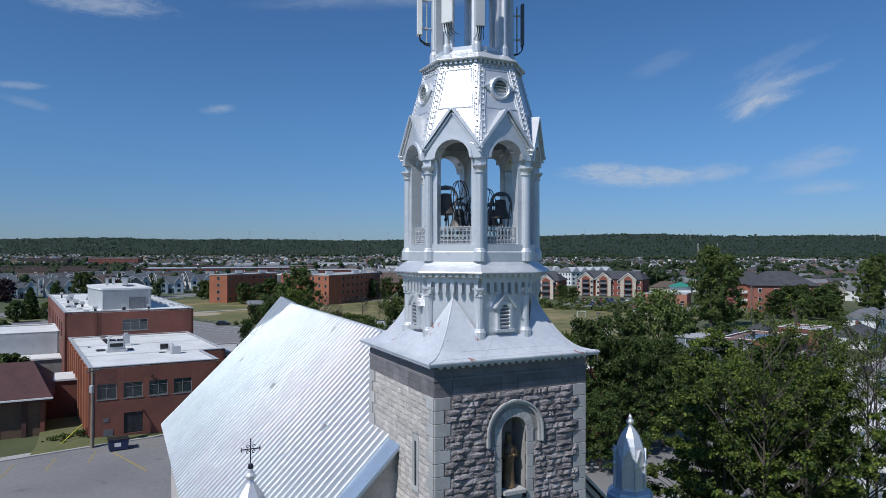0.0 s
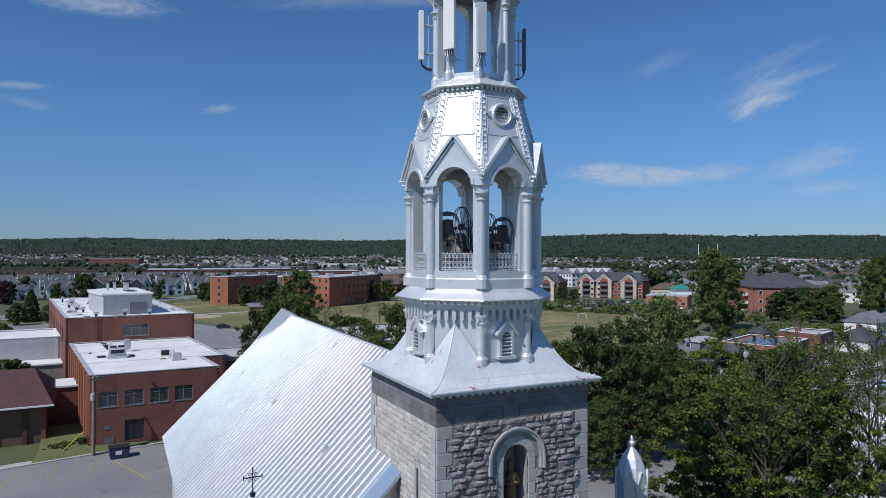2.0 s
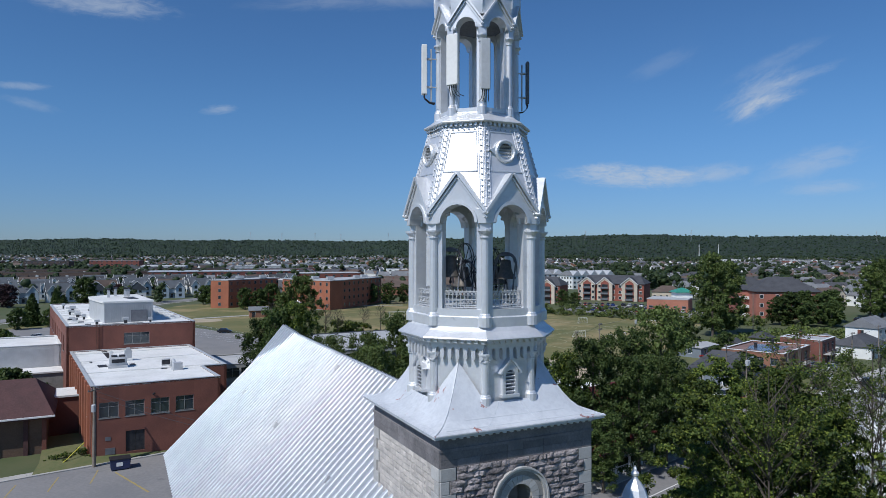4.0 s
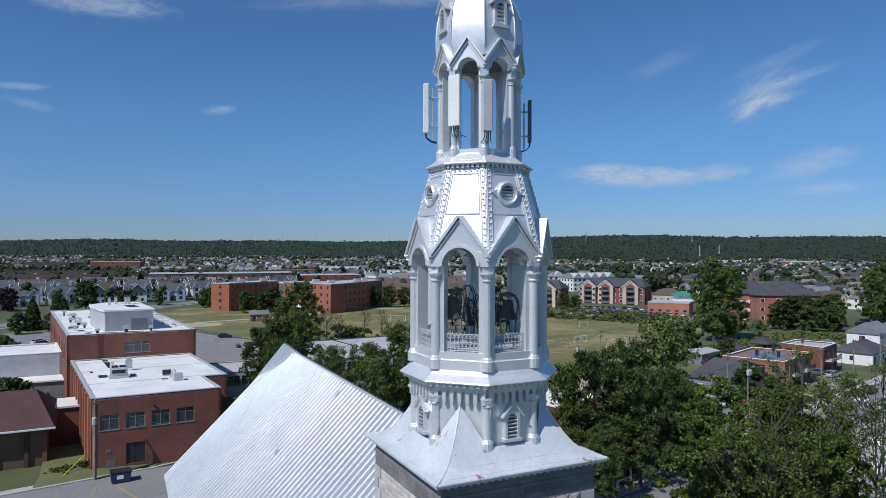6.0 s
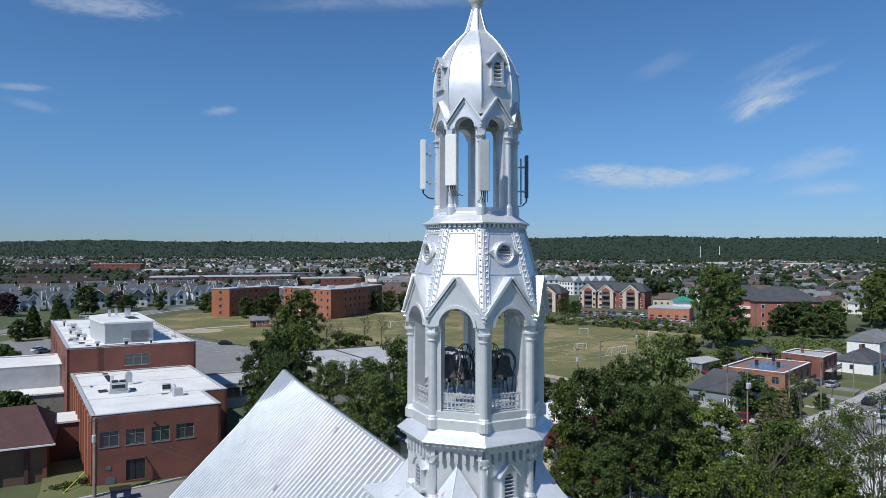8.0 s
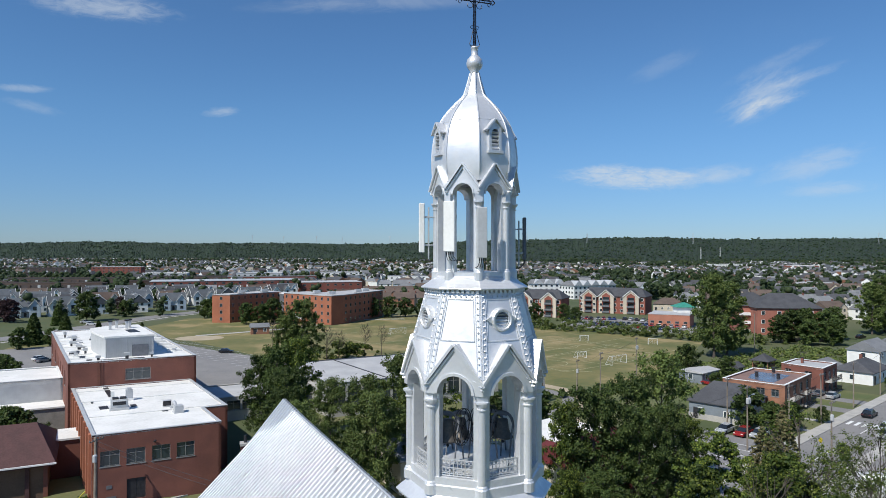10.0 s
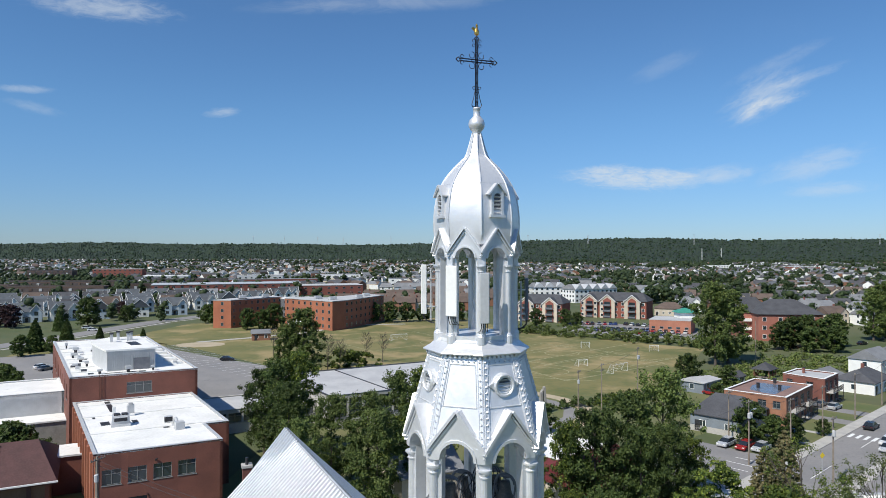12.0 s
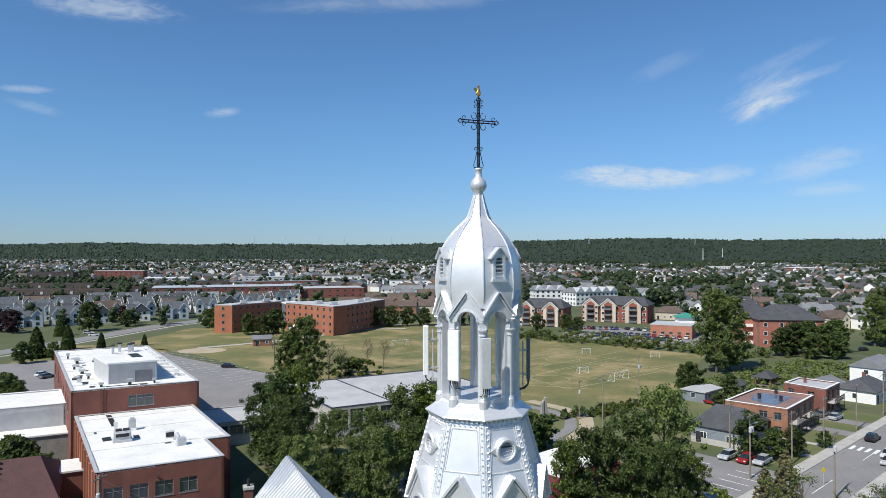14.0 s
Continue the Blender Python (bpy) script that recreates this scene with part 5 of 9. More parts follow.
FRAMEGREY = surface("aluminium_frame", (0.30, 0.30, 0.29), (0.24, 0.24, 0.24), 0.5, 0.3, 2, 10, 0.05)


def flat_block(parent, poly, z1, wall_mat, roof_mat, coping_mat, openings, transform=SH, z0=0.0, thick=0.35, par=0.10):
    """Walls round a footprint (against the clock), roof, parapet coping and windows; openings maps an edge to its list."""
    n = len(poly)
    for i in range(n):
        p, q = poly[i], poly[(i + 1) % n]
        bm = bmesh.new()
        ops = openings.get(i, [])
        m = wall_with_holes(bm, p, q, z0, z1, thick, [o[:4] for o in ops])
        if transform:
            bmesh.ops.transform(bm, matrix=transform, verts=bm.verts)
        wl = part("brick_wall", bm, wall_mat, parent)
        for o in ops:
            if o[4] == "door":
                bm = bmesh.new()
                box(bm, o[0], 0.16, o[2], (o[0] + o[1]) / 2 - 0.02, 0.24, o[3], m)
                box(bm, (o[0] + o[1]) / 2 + 0.02, 0.16, o[2], o[1], 0.24, o[3], m)
                box(bm, o[0] + 1.25, 0.12, o[2] + 1.2, o[0] + 1.55, 0.15, o[2] + 1.75, m)
                if transform:
                    bmesh.ops.transform(bm, matrix=transform, verts=bm.verts)
                part("double_door", bm, DARKMETAL, wl, "dark metal double door")
            else:
                window_unit(m, *o[:4], wl, o[4], FRAMEGREY, transform)
    bm = bmesh.new()
    slab(bm, poly, z1 - par - 0.1, z1 - par)
    bmesh.ops.recalc_face_normals(bm, faces=bm.faces)
    if transform:
        bmesh.ops.transform(bm, matrix=transform, verts=bm.verts)
    part("roof_membrane", bm, roof_mat, parent)
    bm = bmesh.new()
    for i in range(n):
        p, q = Vector((*poly[i], 0)), Vector((*poly[(i + 1) % n], 0))
        d = (q - p).normalized()
        nn = Vector((d.y, -d.x, 0))
        m = Matrix(((d.x, -nn.x, 0, p.x), (d.y, -nn.y, 0, p.y), (0, 0, 1, 0), (0, 0, 0, 1)))
        box(bm, -0.05, -0.05, z1, (q - p).length + 0.05, thick + 0.08, z1 + 0.07 + 0.002 * i, m)
    if transform:
        bmesh.ops.transform(bm, matrix=transform, verts=bm.verts)
    part("coping", bm, coping_mat, parent)


def wins(*spec):
    return [tuple(s) for s in spec]


low = [(0, 0), (15.3, 0), (15.3, 9.5), (18.6, 9.5), (18.6, 34.0), (0, 34.0)]
flat_block(school, low, 9.2, BRICK, MEMBRANE, PALEGREY,
           {0: wins((0.9, 3.1, 5.2, 7.1, 2), (3.85, 6.05, 5.2, 7.1, 2), (6.8, 9.0, 5.2, 7.1, 2), (9.75, 11.95, 5.2, 7.1, 2), (3.9, 6.1, 0.7, 3.3, "door")),
            5: wins(*[(3.0 + 3.6 * i, 4.6 + 3.6 * i, 4.6, 8.0, 1) for i in range(8)], *[(3.0 + 3.6 * i, 4.6 + 3.6 * i, 0.9, 3.6, 1) for i in range(6)])})
high = [(-0.5, 34.0), (19.6, 34.0), (19.6, 88.5), (-0.5, 88.5)]
flat_block(school, high, 13.4, BRICK, MEMBRANE, PALEGREY,
           {0: wins((8.6, 12.6, 10.0, 11.9, 3)),
            3: wins(*[(4.0 + 6 * i, 6.2 + 6 * i, 8.6, 11.2, 2) for i in range(8)])})
wing = [(-45, 47.0), (-0.5, 47.0), (-0.5, 62.0), (-45, 62.0)]
flat_block(school, wing, 9.0, PALEGREY, MEMBRANE, WHITE, {}, par=0.2)
bm = bmesh.new()
for i in range(140):
    box(bm, -45 + 0.31 * i, 46.96, 5.0, -44.86 + 0.31 * i, 47.0, 8.2)
sp("ribbed_cladding", bm, PALEGREY, school, "ribbed pale grey metal cladding")
STONEBLK = surface("split_block_wall", (0.30, 0.29, 0.27), (0.22, 0.21, 0.2), 0.95, 0, 0.6, 4.0, 0.4)
bm = bmesh.new()
box(bm, -45, 41.2, 0, -0.5, 46.9, 4.8)
sp("block_annexe", bm, STONEBLK, school)
bm = bmesh.new()
box(bm, -45, 41.0, 4.8, -0.5, 46.9, 5.05)
sp("annexe_roof", bm, MEMBRANE, school)
bm = bmesh.new()
box(bm, -4.6, 15.5, 0, 0, 19.5, 5.3)
sp("link_wall", bm, BRICK, school)
bm = bmesh.new()
box(bm, -4.8, 15.3, 5.3, 0.0, 21.6, 5.55)
sp("link_roof", bm, MEMBRANE, school)
bm = bmesh.new()
box(bm, -4.9, 6.5, 0, -4.4, 16, 5.0)
sp("link_screen", bm, BRICK, school)
# corner piers on the side of the low block
bm = bmesh.new()
for i in range(9):
    box(bm, -0.28, 1.2 + 3.6 * i, 0, 0.0, 2.0 + 3.6 * i, 9.1)
sp("brick_pier", bm, BRICK2, school)
# rooftop penthouse with rounded corner
pent = part("penthouse", boxed(0, 0, 0, 0.1, 0.1, 0.1), PALEGREY, school)
bpy.data.objects.remove(pent)
bm = bmesh.new()
poly = [(5.5, 38.4), (13.4, 38.8), (13.4, 58.0), (8.0, 58.0), (4.6, 54), (4.4, 50.5), (4.6, 46), (5.0, 42)]
slab(bm, poly, 13.0, 16.75)
bmesh.ops.recalc_face_normals(bm, faces=bm.faces)
pent = sp("penthouse", bm, PALEGREY, school, "ribbed pale grey metal rooftop penthouse")
bm = bmesh.new()
for i in range(27):
    t = i / 27
    box(bm, 5.5 + 7.9 * t, 38.24 + 0.4 * t, 13.1, 5.62 + 7.9 * t, 38.42 + 0.4 * t, 16.4)
sp("cladding_rib", bm, PALEGREY, pent)
bm = bmesh.new()
slab(bm, [(5.3, 38.2), (13.6, 38.6), (13.6, 58.2), (7.9, 58.2), (4.4, 54.1), (4.2, 50.5), (4.4, 46), (4.8, 42)], 16.75, 17.05)
bmesh.ops.recalc_face_normals(bm, faces=bm.faces)
sp("penthouse_roof", bm, MEMBRANE, pent)
bm = bmesh.new()
box(bm, 9.8, 38.40, 13.1, 12.4, 38.65, 15.4)
sp("penthouse_louvre", bm, LOUVRE, pent)


BROWNIRON = surface("rusty_iron", (0.13, 0.055, 0.04), (0.09, 0.04, 0.03), 0.8, 0.2, 2, 12, 0.1)


def on_school(a, b):
    c, s = math.cos(radians(28)), math.sin(radians(28))
    x, y = a - 0.091 * b, 0.9957 * b
    return -43.5 + x * c - y * s, 81.6 + x * s + y * c


def rooftop(name, a, b, z, turn, pieces, label, category, group="rooftop equipment"):
    x, y = on_school(a, b)
    ob = thing(name, x, y, z, 28 + turn, label, category, group)
    for nm, dims, mat_ in pieces:
        part(nm, boxed(*dims, 0.03), mat_, ob)
    return ob


RZ, HZ = 9.10, 13.30
rooftop("rooftop_unit", 4.8, 14.6, RZ, 0, [("curb", (-1.3, -0.9, 0, 1.3, 0.9, 0.35), PALEGREY), ("casing", (-1.15, -0.75, 0.35, 1.15, 0.75, 1.55), PALEGREY),
        ("intake_grille", (-0.85, -0.80, 0.75, 0.85, -0.74, 1.30), DARKMETAL), ("hood", (-0.95, -1.05, 1.30, 0.95, -0.7, 1.42), PALEGREY),
        ("fan_guard", (-0.9, -0.5, 1.55, -0.1, 0.5, 1.75), DARKMETAL), ("fan_guard", (0.1, -0.5, 1.55, 0.9, 0.5, 1.75), DARKMETAL)],
        "grey galvanised rooftop air handling unit with a dark intake", "air handler")
rooftop("roof_flue", 4.5, 19.6, RZ, 0, [("curb", (-0.35, -0.35, 0, 0.35, 0.35, 0.25), MEMBRANE), ("pipe", (-0.25, -0.22, 0.25, 0.25, 0.22, 1.75), WHITE)],
        "slim pale roof flue on white membrane", "roof flue")
rooftop("roof_flue", 6.9, 20.6, RZ, 4, [("curb", (-0.6, -0.5, 0, 0.6, 0.5, 0.35), MEMBRANE), ("pipe", (-0.5, -0.4, 0.35, 0.5, 0.4, 1.65), PALEGREY), ("cowl", (-0.3, -0.3, 1.65, 0.3, 0.3, 1.95), PALEGREY)],
        "boxed grey roof flue with a cowl", "roof flue")
rooftop("rooftop_unit", 11.6, 8.6, RZ, 6, [("curb", (-0.7, -0.6, 0, 0.7, 0.6, 0.15), PALEGREY), ("casing", (-0.62, -0.52, 0.15, 0.62, 0.52, 1.05), PALEGREY)],
        "small grey rooftop unit on a curb", "air handler")
rooftop("rooftop_unit", 11.0, 13.4, RZ, 2, [("frame", (-0.6, -0.4, 0, 0.6, 0.4, 0.15), PALEGREY), ("casing", (-0.55, -0.35, 0.15, 0.55, 0.35, 0.85), DARKMETAL), ("lid", (-0.6, -0.4, 0.85, 0.6, 0.4, 0.92), PALEGREY)],
        "dark condenser unit in a grey frame", "air handler")
ob = thing("curved_duct", *on_school(11.5, 10.6), RZ, 28, "curved grey galvanised roof duct on white membrane", "duct", "rooftop equipment")
bm = bmesh.new()
sweep(bm, [(-0.1, 1.3, 0.0), (-0.1, 1.25, 0.45), (-0.05, 0.95, 0.85), (0.0, 0.5, 1.0), (0.05, 0.0, 0.92), (0.1, -0.6, 0.66), (0.12, -1.3, 0.55)], 0.24, 10)
part("duct_body", bm, PALEGREY, ob, smooth=True)
part("collar", boxed(-0.45, 0.95, 0, 0.25, 1.65, 0.12), PALEGREY, ob)
for a, b, w_, l_ in ((4.9, 28.5, 0.8, 8.5), (3.0, 16.6, 1.2, 2.2), (6.9, 16.2, 0.8, 1.6), (1.9, 21.0, 0.35, 1.0), (10.2, 10.6, 0.8, 1.0)):
    rooftop("walkway_mat", a, b, RZ, 5, [("mat", (-w_ / 2, -l_ / 2, 0, w_ / 2, l_ / 2, 0.05), DARKMETAL)], "dark rubber walkway mat on white roofing", "mat", "rooftop mats")
rr = random.Random(8)
for i in range(16):
    a, b = rr.choice([(rr.uniform(0.8, 3.6), rr.uniform(37, 84)), (rr.uniform(14.5, 18.6), rr.uniform(37, 84)), (rr.uniform(5, 17), rr.uniform(62, 84))])
    s = rr.uniform(0.4, 0.9)
    rooftop("roof_vent", a, b, HZ, rr.uniform(-8, 8), [("curb", (-s, -s, 0, s, s, 0.25), DARKMETAL if i % 3 == 0 else WHITE),
            ("cowl", (-s * 0.7, -s * 0.7, 0.25, s * 0.7, s * 0.7, rr.uniform(0.5, 1.0)), PALEGREY)], "small metal cowl on a white roof", "roof vent", "roof vents")
for a, b in ((7.5, 50), (9.0, 53), (10.5, 51.0), (11.2, 52.2)):
    rooftop("exhaust_stack", a, b, 17.05, 0, [("flue_pipe", (-0.25, -0.25, 0, 0.25, 0.25, 1.5), PALEGREY), ("cap", (-0.4, -0.4, 1.5, 0.4, 0.4, 1.75), DARKMETAL)],
            "short grey exhaust stack on the penthouse", "exhaust stack", "exhaust stacks")
rooftop("walkway_mat", 10.8, 46, 17.05, 8, [("mat", (-0.9, -2.6, 0, 0.9, 2.6, 0.06), DARKMETAL)], "dark rubber walkway mat on white roofing", "mat", "rooftop mats")
# raised membrane seams and curbs
for a0, a1, b in ((0.3, 18.4, 10.6), (0.3, 18.4, 21.6), (0.3, 18.4, 30.2)):
    bm = bmesh.new()
    box(bm, a0, b, RZ - 0.05, a1, b + 0.28, RZ + 0.13)
    sp("roof_seam", bm, MEMBRANE, school)
for i in range(8):
    bm = bmesh.new()
    box(bm, 0.2, 39.0 + 5.6 * i, HZ - 0.05, 4.1, 39.3 + 5.6 * i, HZ + 0.16)
    sp("roof_seam", bm, MEMBRANE, school)
for i in range(9):
    rooftop("skylight", 17.4, 42.0 + 4.9 * i, HZ, 0, [("curb", (-1.2, -0.55, 0, 1.2, 0.55, 0.35), MEMBRANE), ("dome_panel", (-1.05, -0.42, 0.35, 1.05, 0.42, 0.5), WHITE)],
            "low white skylight curb on a white roof", "skylight", "skylights")
for a, b, w_, l_ in ((2.2, 41.5, 0.9, 2.6), (2.9, 37.2, 0.9, 1.4), (1.8, 48.5, 0.9, 3.6), (10.8, 35.6, 1.2, 1.0), (3.6, 63, 0.7, 1.4), (8.2, 36.3, 6.5, 0.5), (3.3, 55.5, 1.0, 1.0)):
    rooftop("walkway_mat", a, b, HZ, 0, [("mat", (-w_ / 2, -l_ / 2, 0, w_ / 2, l_ / 2, 0.05), DARKMETAL)], "dark rubber walkway mat on white roofing", "mat", "rooftop mats")
for a, b, w_, h_ in ((4.2, 36.5, 0.7, 0.8), (8.6, 36.0, 0.8, 1.1), (12.6, 36.2, 0.5, 0.9), (3.0, 45.6, 0.6, 1.1), (2.5, 52.4, 0.9, 0.9), (1.6, 58.5, 0.6, 1.0), (2.6, 66, 0.9, 1.2), (1.4, 74.0, 0.5, 1.3)):
    rooftop("roof_cowl", a, b, HZ, 5, [("neck", (-w_ * 0.3, -w_ * 0.3, 0, w_ * 0.3, w_ * 0.3, h_ * 0.6), DARKMETAL), ("hood", (-w_ * 0.6, -w_ * 0.5, h_ * 0.55, w_ * 0.6, w_ * 0.5, h_), PALEGREY)],
            "grey sheet metal cowl on a white roof", "roof cowl", "roof vents")
# wall ladder to the high roof
bm = bmesh.new()
for a in (3.9, 4.4):
    beam(bm, (a, 33.86, 9.0), (a, 33.86, 13.6), 0.035, 5)
for i in range(14):
    beam(bm, (3.9, 33.86, 9.3 + 0.3 * i), (4.4, 33.86, 9.3 + 0.3 * i), 0.022, 5)
sp("wall_ladder", bm, BROWNIRON, school)
# fittings of the front wall
bm = bmesh.new()
tube(bm, [(7.0, -0.1, 7.6), (7.2, -0.25, 7.8), (7.0, -0.4, 7.7)], 0.12, 6)
sp("wall_lamp", bm, DARKMETAL, school)
for a, z in ((1.9, 2.6), (1.9, 1.2)):
    bm = bmesh.new()
    box(bm, a - 0.3, -0.04, z - (0.25 if z > 2 else 0.6), a + (0.3 if z > 2 else 0.8), 0.0, z + 0.2)
    sp("wall_grille", bm, LOUVRE, school)
bm = bmesh.new()
beam(bm, (0.15, -0.12, 0.3), (0.15, -0.12, 9.0), 0.07, 6)
sp("downpipe", bm, BRICK2, school)

gym = thing("gymnasium", -43.5, 81.6, 0, 28.0, "low grey-roofed school gymnasium with dark glazing", "gymnasium")
flat_block(gym, [(43.0, 31.0), (82.0, 31.5), (82.0, 60.5), (43.0, 59.5)], 6.5, CONCRETE, GREYMEM, DARKMETAL,
           {0: wins(*[(0.8 + 3.2 * i, 3.6 + 3.2 * i, 2.2, 5.9, 2) for i in range(11)])}, par=0.15)
bm = bmesh.new()
box(bm, 56.0, 31.5, 6.36, 56.25, 59.5, 6.48)
sp("roof_joint", bm, DARKMETAL, gym)
link = thing("school_corridor", -43.5, 81.6, 0, 28.0, "low concrete school corridor with a strip window", "corridor")
flat_block(link, [(19.7, 37.5), (43.0, 37.5), (43.0, 50.5), (19.7, 50.5)], 4.5, CONCRETE, GREYMEM, CONCRETE,
           {0: wins(*[(0.6 + 2.8 * i, 3.1 + 2.8 * i, 2.0, 3.8, 2) for i in range(8)])}, par=0.15)

# brown-roofed hall beside the school
BROWN = surface("brown_shingle", (0.098, 0.046, 0.044), (0.070, 0.036, 0.034), 0.9, 0, 0.5, 5, 0.3)
TAN = surface("tan_brick", (0.16, 0.10, 0.068), (0.115, 0.074, 0.052), 0.9, 0, 0.4, 6, 0.3)
hall = thing("brown_hall", -49.8, 84.7, 0, 28, "brown brick hall with a steep brown roof", "hall")


bm = bmesh.new()
for x0, x1 in ((-24, 0.0),):
    v = [bm.verts.new(p) for p in ((x0, 0, 5.0), (x1, 0, 5.0), (x1 - 2.6, 8.6, 8.5), (x0, 8.6, 8.5), (x0, 17, 5.0), (x1, 17, 5.0),
                                   (x0, 0, 4.6), (x1, 0, 4.6), (x1, 17, 4.6), (x0, 17, 4.6))]
    for f in ((0, 1, 2, 3), (3, 2, 5, 4), (1, 5, 2), (6, 7, 1, 0), (7, 8, 5, 1), (9, 6, 0, 3, 4), (6, 9, 8, 7)):
        bm.faces.new([v[i] for i in f])
bmesh.ops.recalc_face_normals(bm, faces=bm.faces)
part("roof", bm, BROWN, hall)
part("wall", boxed(-24, 1.0, 0, -1.0, 16, 4.62), TAN, hall)
for i in range(7):
    part("pier", boxed(-3.4 - 3.4 * i, 0.75, 0, -2.9 - 3.4 * i, 1.05, 4.6), BROWN, hall)
for i in range(8):
    part("snow_guard", boxed(-7.9, 0.6 + 1.0 * i, 5.20 + 0.407 * i, -7.0, 0.95 + 1.0 * i, 5.62 + 0.407 * i), DARKMETAL, hall)
part("gutter", boxed(-24, -0.12, 4.78, 0.1, 0.06, 5.0, 0.02), WHITE, hall)

# chimney, dumpster and pole of the yard
ch = thing("brick_chimney", -21.0, 69.7, 0, 20, "red brick chimney stack with a dark flue", "chimney")
part("stack", boxed(-0.45, -0.45, 0, 0.45, 0.45, 11.6), BRICK, ch)
part("cap", boxed(-0.55, -0.55, 11.6, 0.55, 0.55, 11.85), CONCRETE, ch)
bm = bmesh.new()
lathe(bm, [(0.16, 11.8), (0.16, 12.6)], 8)
part("flue", bm, DARKMETAL, ch)
NAVY = surface("navy_paint", (0.025, 0.035, 0.10), (0.02, 0.028, 0.07), 0.6, 0.1, 1, 8, 0.1)
bin_ = thing("dumpster", -38.6, 79.0, 0.045, 31, "dark blue waste dumpster with a white label", "dumpster")
bm = bmesh.new()
prism(bm, [(-1.0, 0.12), (1.0, 0.12), (1.1, 1.25), (-1.1, 1.25)], -0.75, 0.75)
part("body", bm, NAVY, bin_)
bm = bmesh.new()
prism(bm, [(-1.15, 1.25), (1.15, 1.25), (1.15, 1.33), (-1.15, 1.38)], -0.8, 0.8)
part("lid", bm, DARKMETAL, bin_)
part("label_plate", boxed(-0.45, -0.775, 0.5, 0.25, -0.752, 0.95), WHITE, bin_)
for sx_ in (-0.8, 0.8):
    for sy_ in (-0.6, 0.6):
        part("foot", boxed(sx_ - 0.08, sy_ - 0.08, 0, sx_ + 0.08, sy_ + 0.08, 0.13), DARKMETAL, bin_)


def utility_pole(x, y, h, turn, arms=1, cans=0, lamp=False, label="weathered wooden utility pole with a crossarm", r=0.15):
    ob = thing("utility_pole", x, y, 0, turn, label, "utility pole", "utility poles")
    bm = bmesh.new()
    lathe(bm, [(r, 0), (r * 0.65, h)], 8)
    part("pole", bm, WOODPOLE, ob)
    for i in range(arms):
        z = h - 0.35 - 1.1 * i
        part("crossarm", boxed(-1.15, -0.19, z - 0.06, 1.15, -0.08, z + 0.06), WOODPOLE, ob)
        bm = bmesh.new()
        for xx in (-1.05, -0.5, 0.5, 1.05):
            lathe(bm, [(0.05, z + 0.06), (0.07, z + 0.13), (0.04, z + 0.22)], 6, x=xx, y=-0.13)
        part("insulators", bm, LOUVRE, ob)
    for i in range(cans):
        bm = bmesh.new()
        lathe(bm, [(0.24, h - 2.9), (0.26, h - 2.8), (0.26, h - 2.1), (0.2, h - 2.02)], 10, x=-0.32 + 0.64 * i, y=-0.2)
        part("transformer", bm, PALEGREY, ob, "pale grey transformer can")
    if lamp:
        bm = bmesh.new()
        tube(bm, [(0, 0, h - 2.2), (0.9, 0, h - 1.8), (2.0, 0, h - 1.75)], 0.04, 5)
        part("lamp_arm", bm, PALEGREY, ob)
        part("lamp_head", boxed(1.9, -0.14, h - 1.88, 2.6, 0.14, h - 1.7, 0.03), PALEGREY, ob)
    return ob


utility_pole(-42.0, 79.6, 9.6, 75, 1, 1, r=0.22)
bm = bmesh.new()
beam(bm, (-46.0, 79.2, 0.15), (-44.6, 82.2, 2.2), 0.06, 5)
solo("guy_guard", bm, surface("yellow_plastic", (0.62, 0.55, 0.06), None, 0.5, 0, 2, 10, 0), "yellow plastic guard on a guy wire", "guy guard")
# ---- houses and street to the east ----
SIDING = surface("grey_blue_siding", (0.20, 0.23, 0.26), (0.16, 0.185, 0.21), 0.7, 0, 0.6, 6, 0.1)
SHINGLE = surface("charcoal_shingle", (0.075, 0.077, 0.085), (0.052, 0.053, 0.06), 0.92, 0, 0.35, 4, 0.4, 0.02, 0.12)
BROWNSH = surface("brown_roof_shingle", (0.125, 0.092, 0.075), (0.09, 0.066, 0.056), 0.92, 0, 0.35, 4, 0.4, 0.02, 0.15)
GREYSH = surface("light_grey_shingle", (0.205, 0.21, 0.22), (0.155, 0.16, 0.17), 0.92, 0, 0.35, 4, 0.3, 0.02, 0.1)
BRICKO = surface("orange_brown_brick", (0.30, 0.145, 0.088), (0.225, 0.108, 0.068), 0.9, 0, 0.4, 7, 0.25, 0.02, 0.08)
BEIGE = surface("beige_siding", (0.56, 0.49, 0.39), (0.48, 0.42, 0.34), 0.8, 0, 0.3, 4, 0.1, 0.02, 0.1)
MAROON = surface("maroon_metal_roof", (0.16, 0.030, 0.036), (0.12, 0.026, 0.03), 0.5, 0.1, 0.4, 4, 0.1)
BLUEBIN = surface("blue_plastic", (0.02, 0.10, 0.36), None, 0.5, 0, 2, 8, 0.05)
TARP = surface("blue_grey_puddled_roof", (0.13, 0.17, 0.24), (0.10, 0.085, 0.085), 0.25, 0, 0.2, 2, 0.05)
REDGRAVEL = surface("red_brown_roof_gravel", (0.25, 0.155, 0.13), (0.19, 0.12, 0.105), 0.92, 0, 0.3, 4, 0.2)


def flat_house(poly, h, wall, roof, coping, openings, label, category="apartment building", name="flat_roofed_flats"):
    ob = thing(name, 0, 0, 0, 0, label, category)
    flat_block(ob, poly, h, wall, roof, coping, openings, None, par=0.25)
    return ob


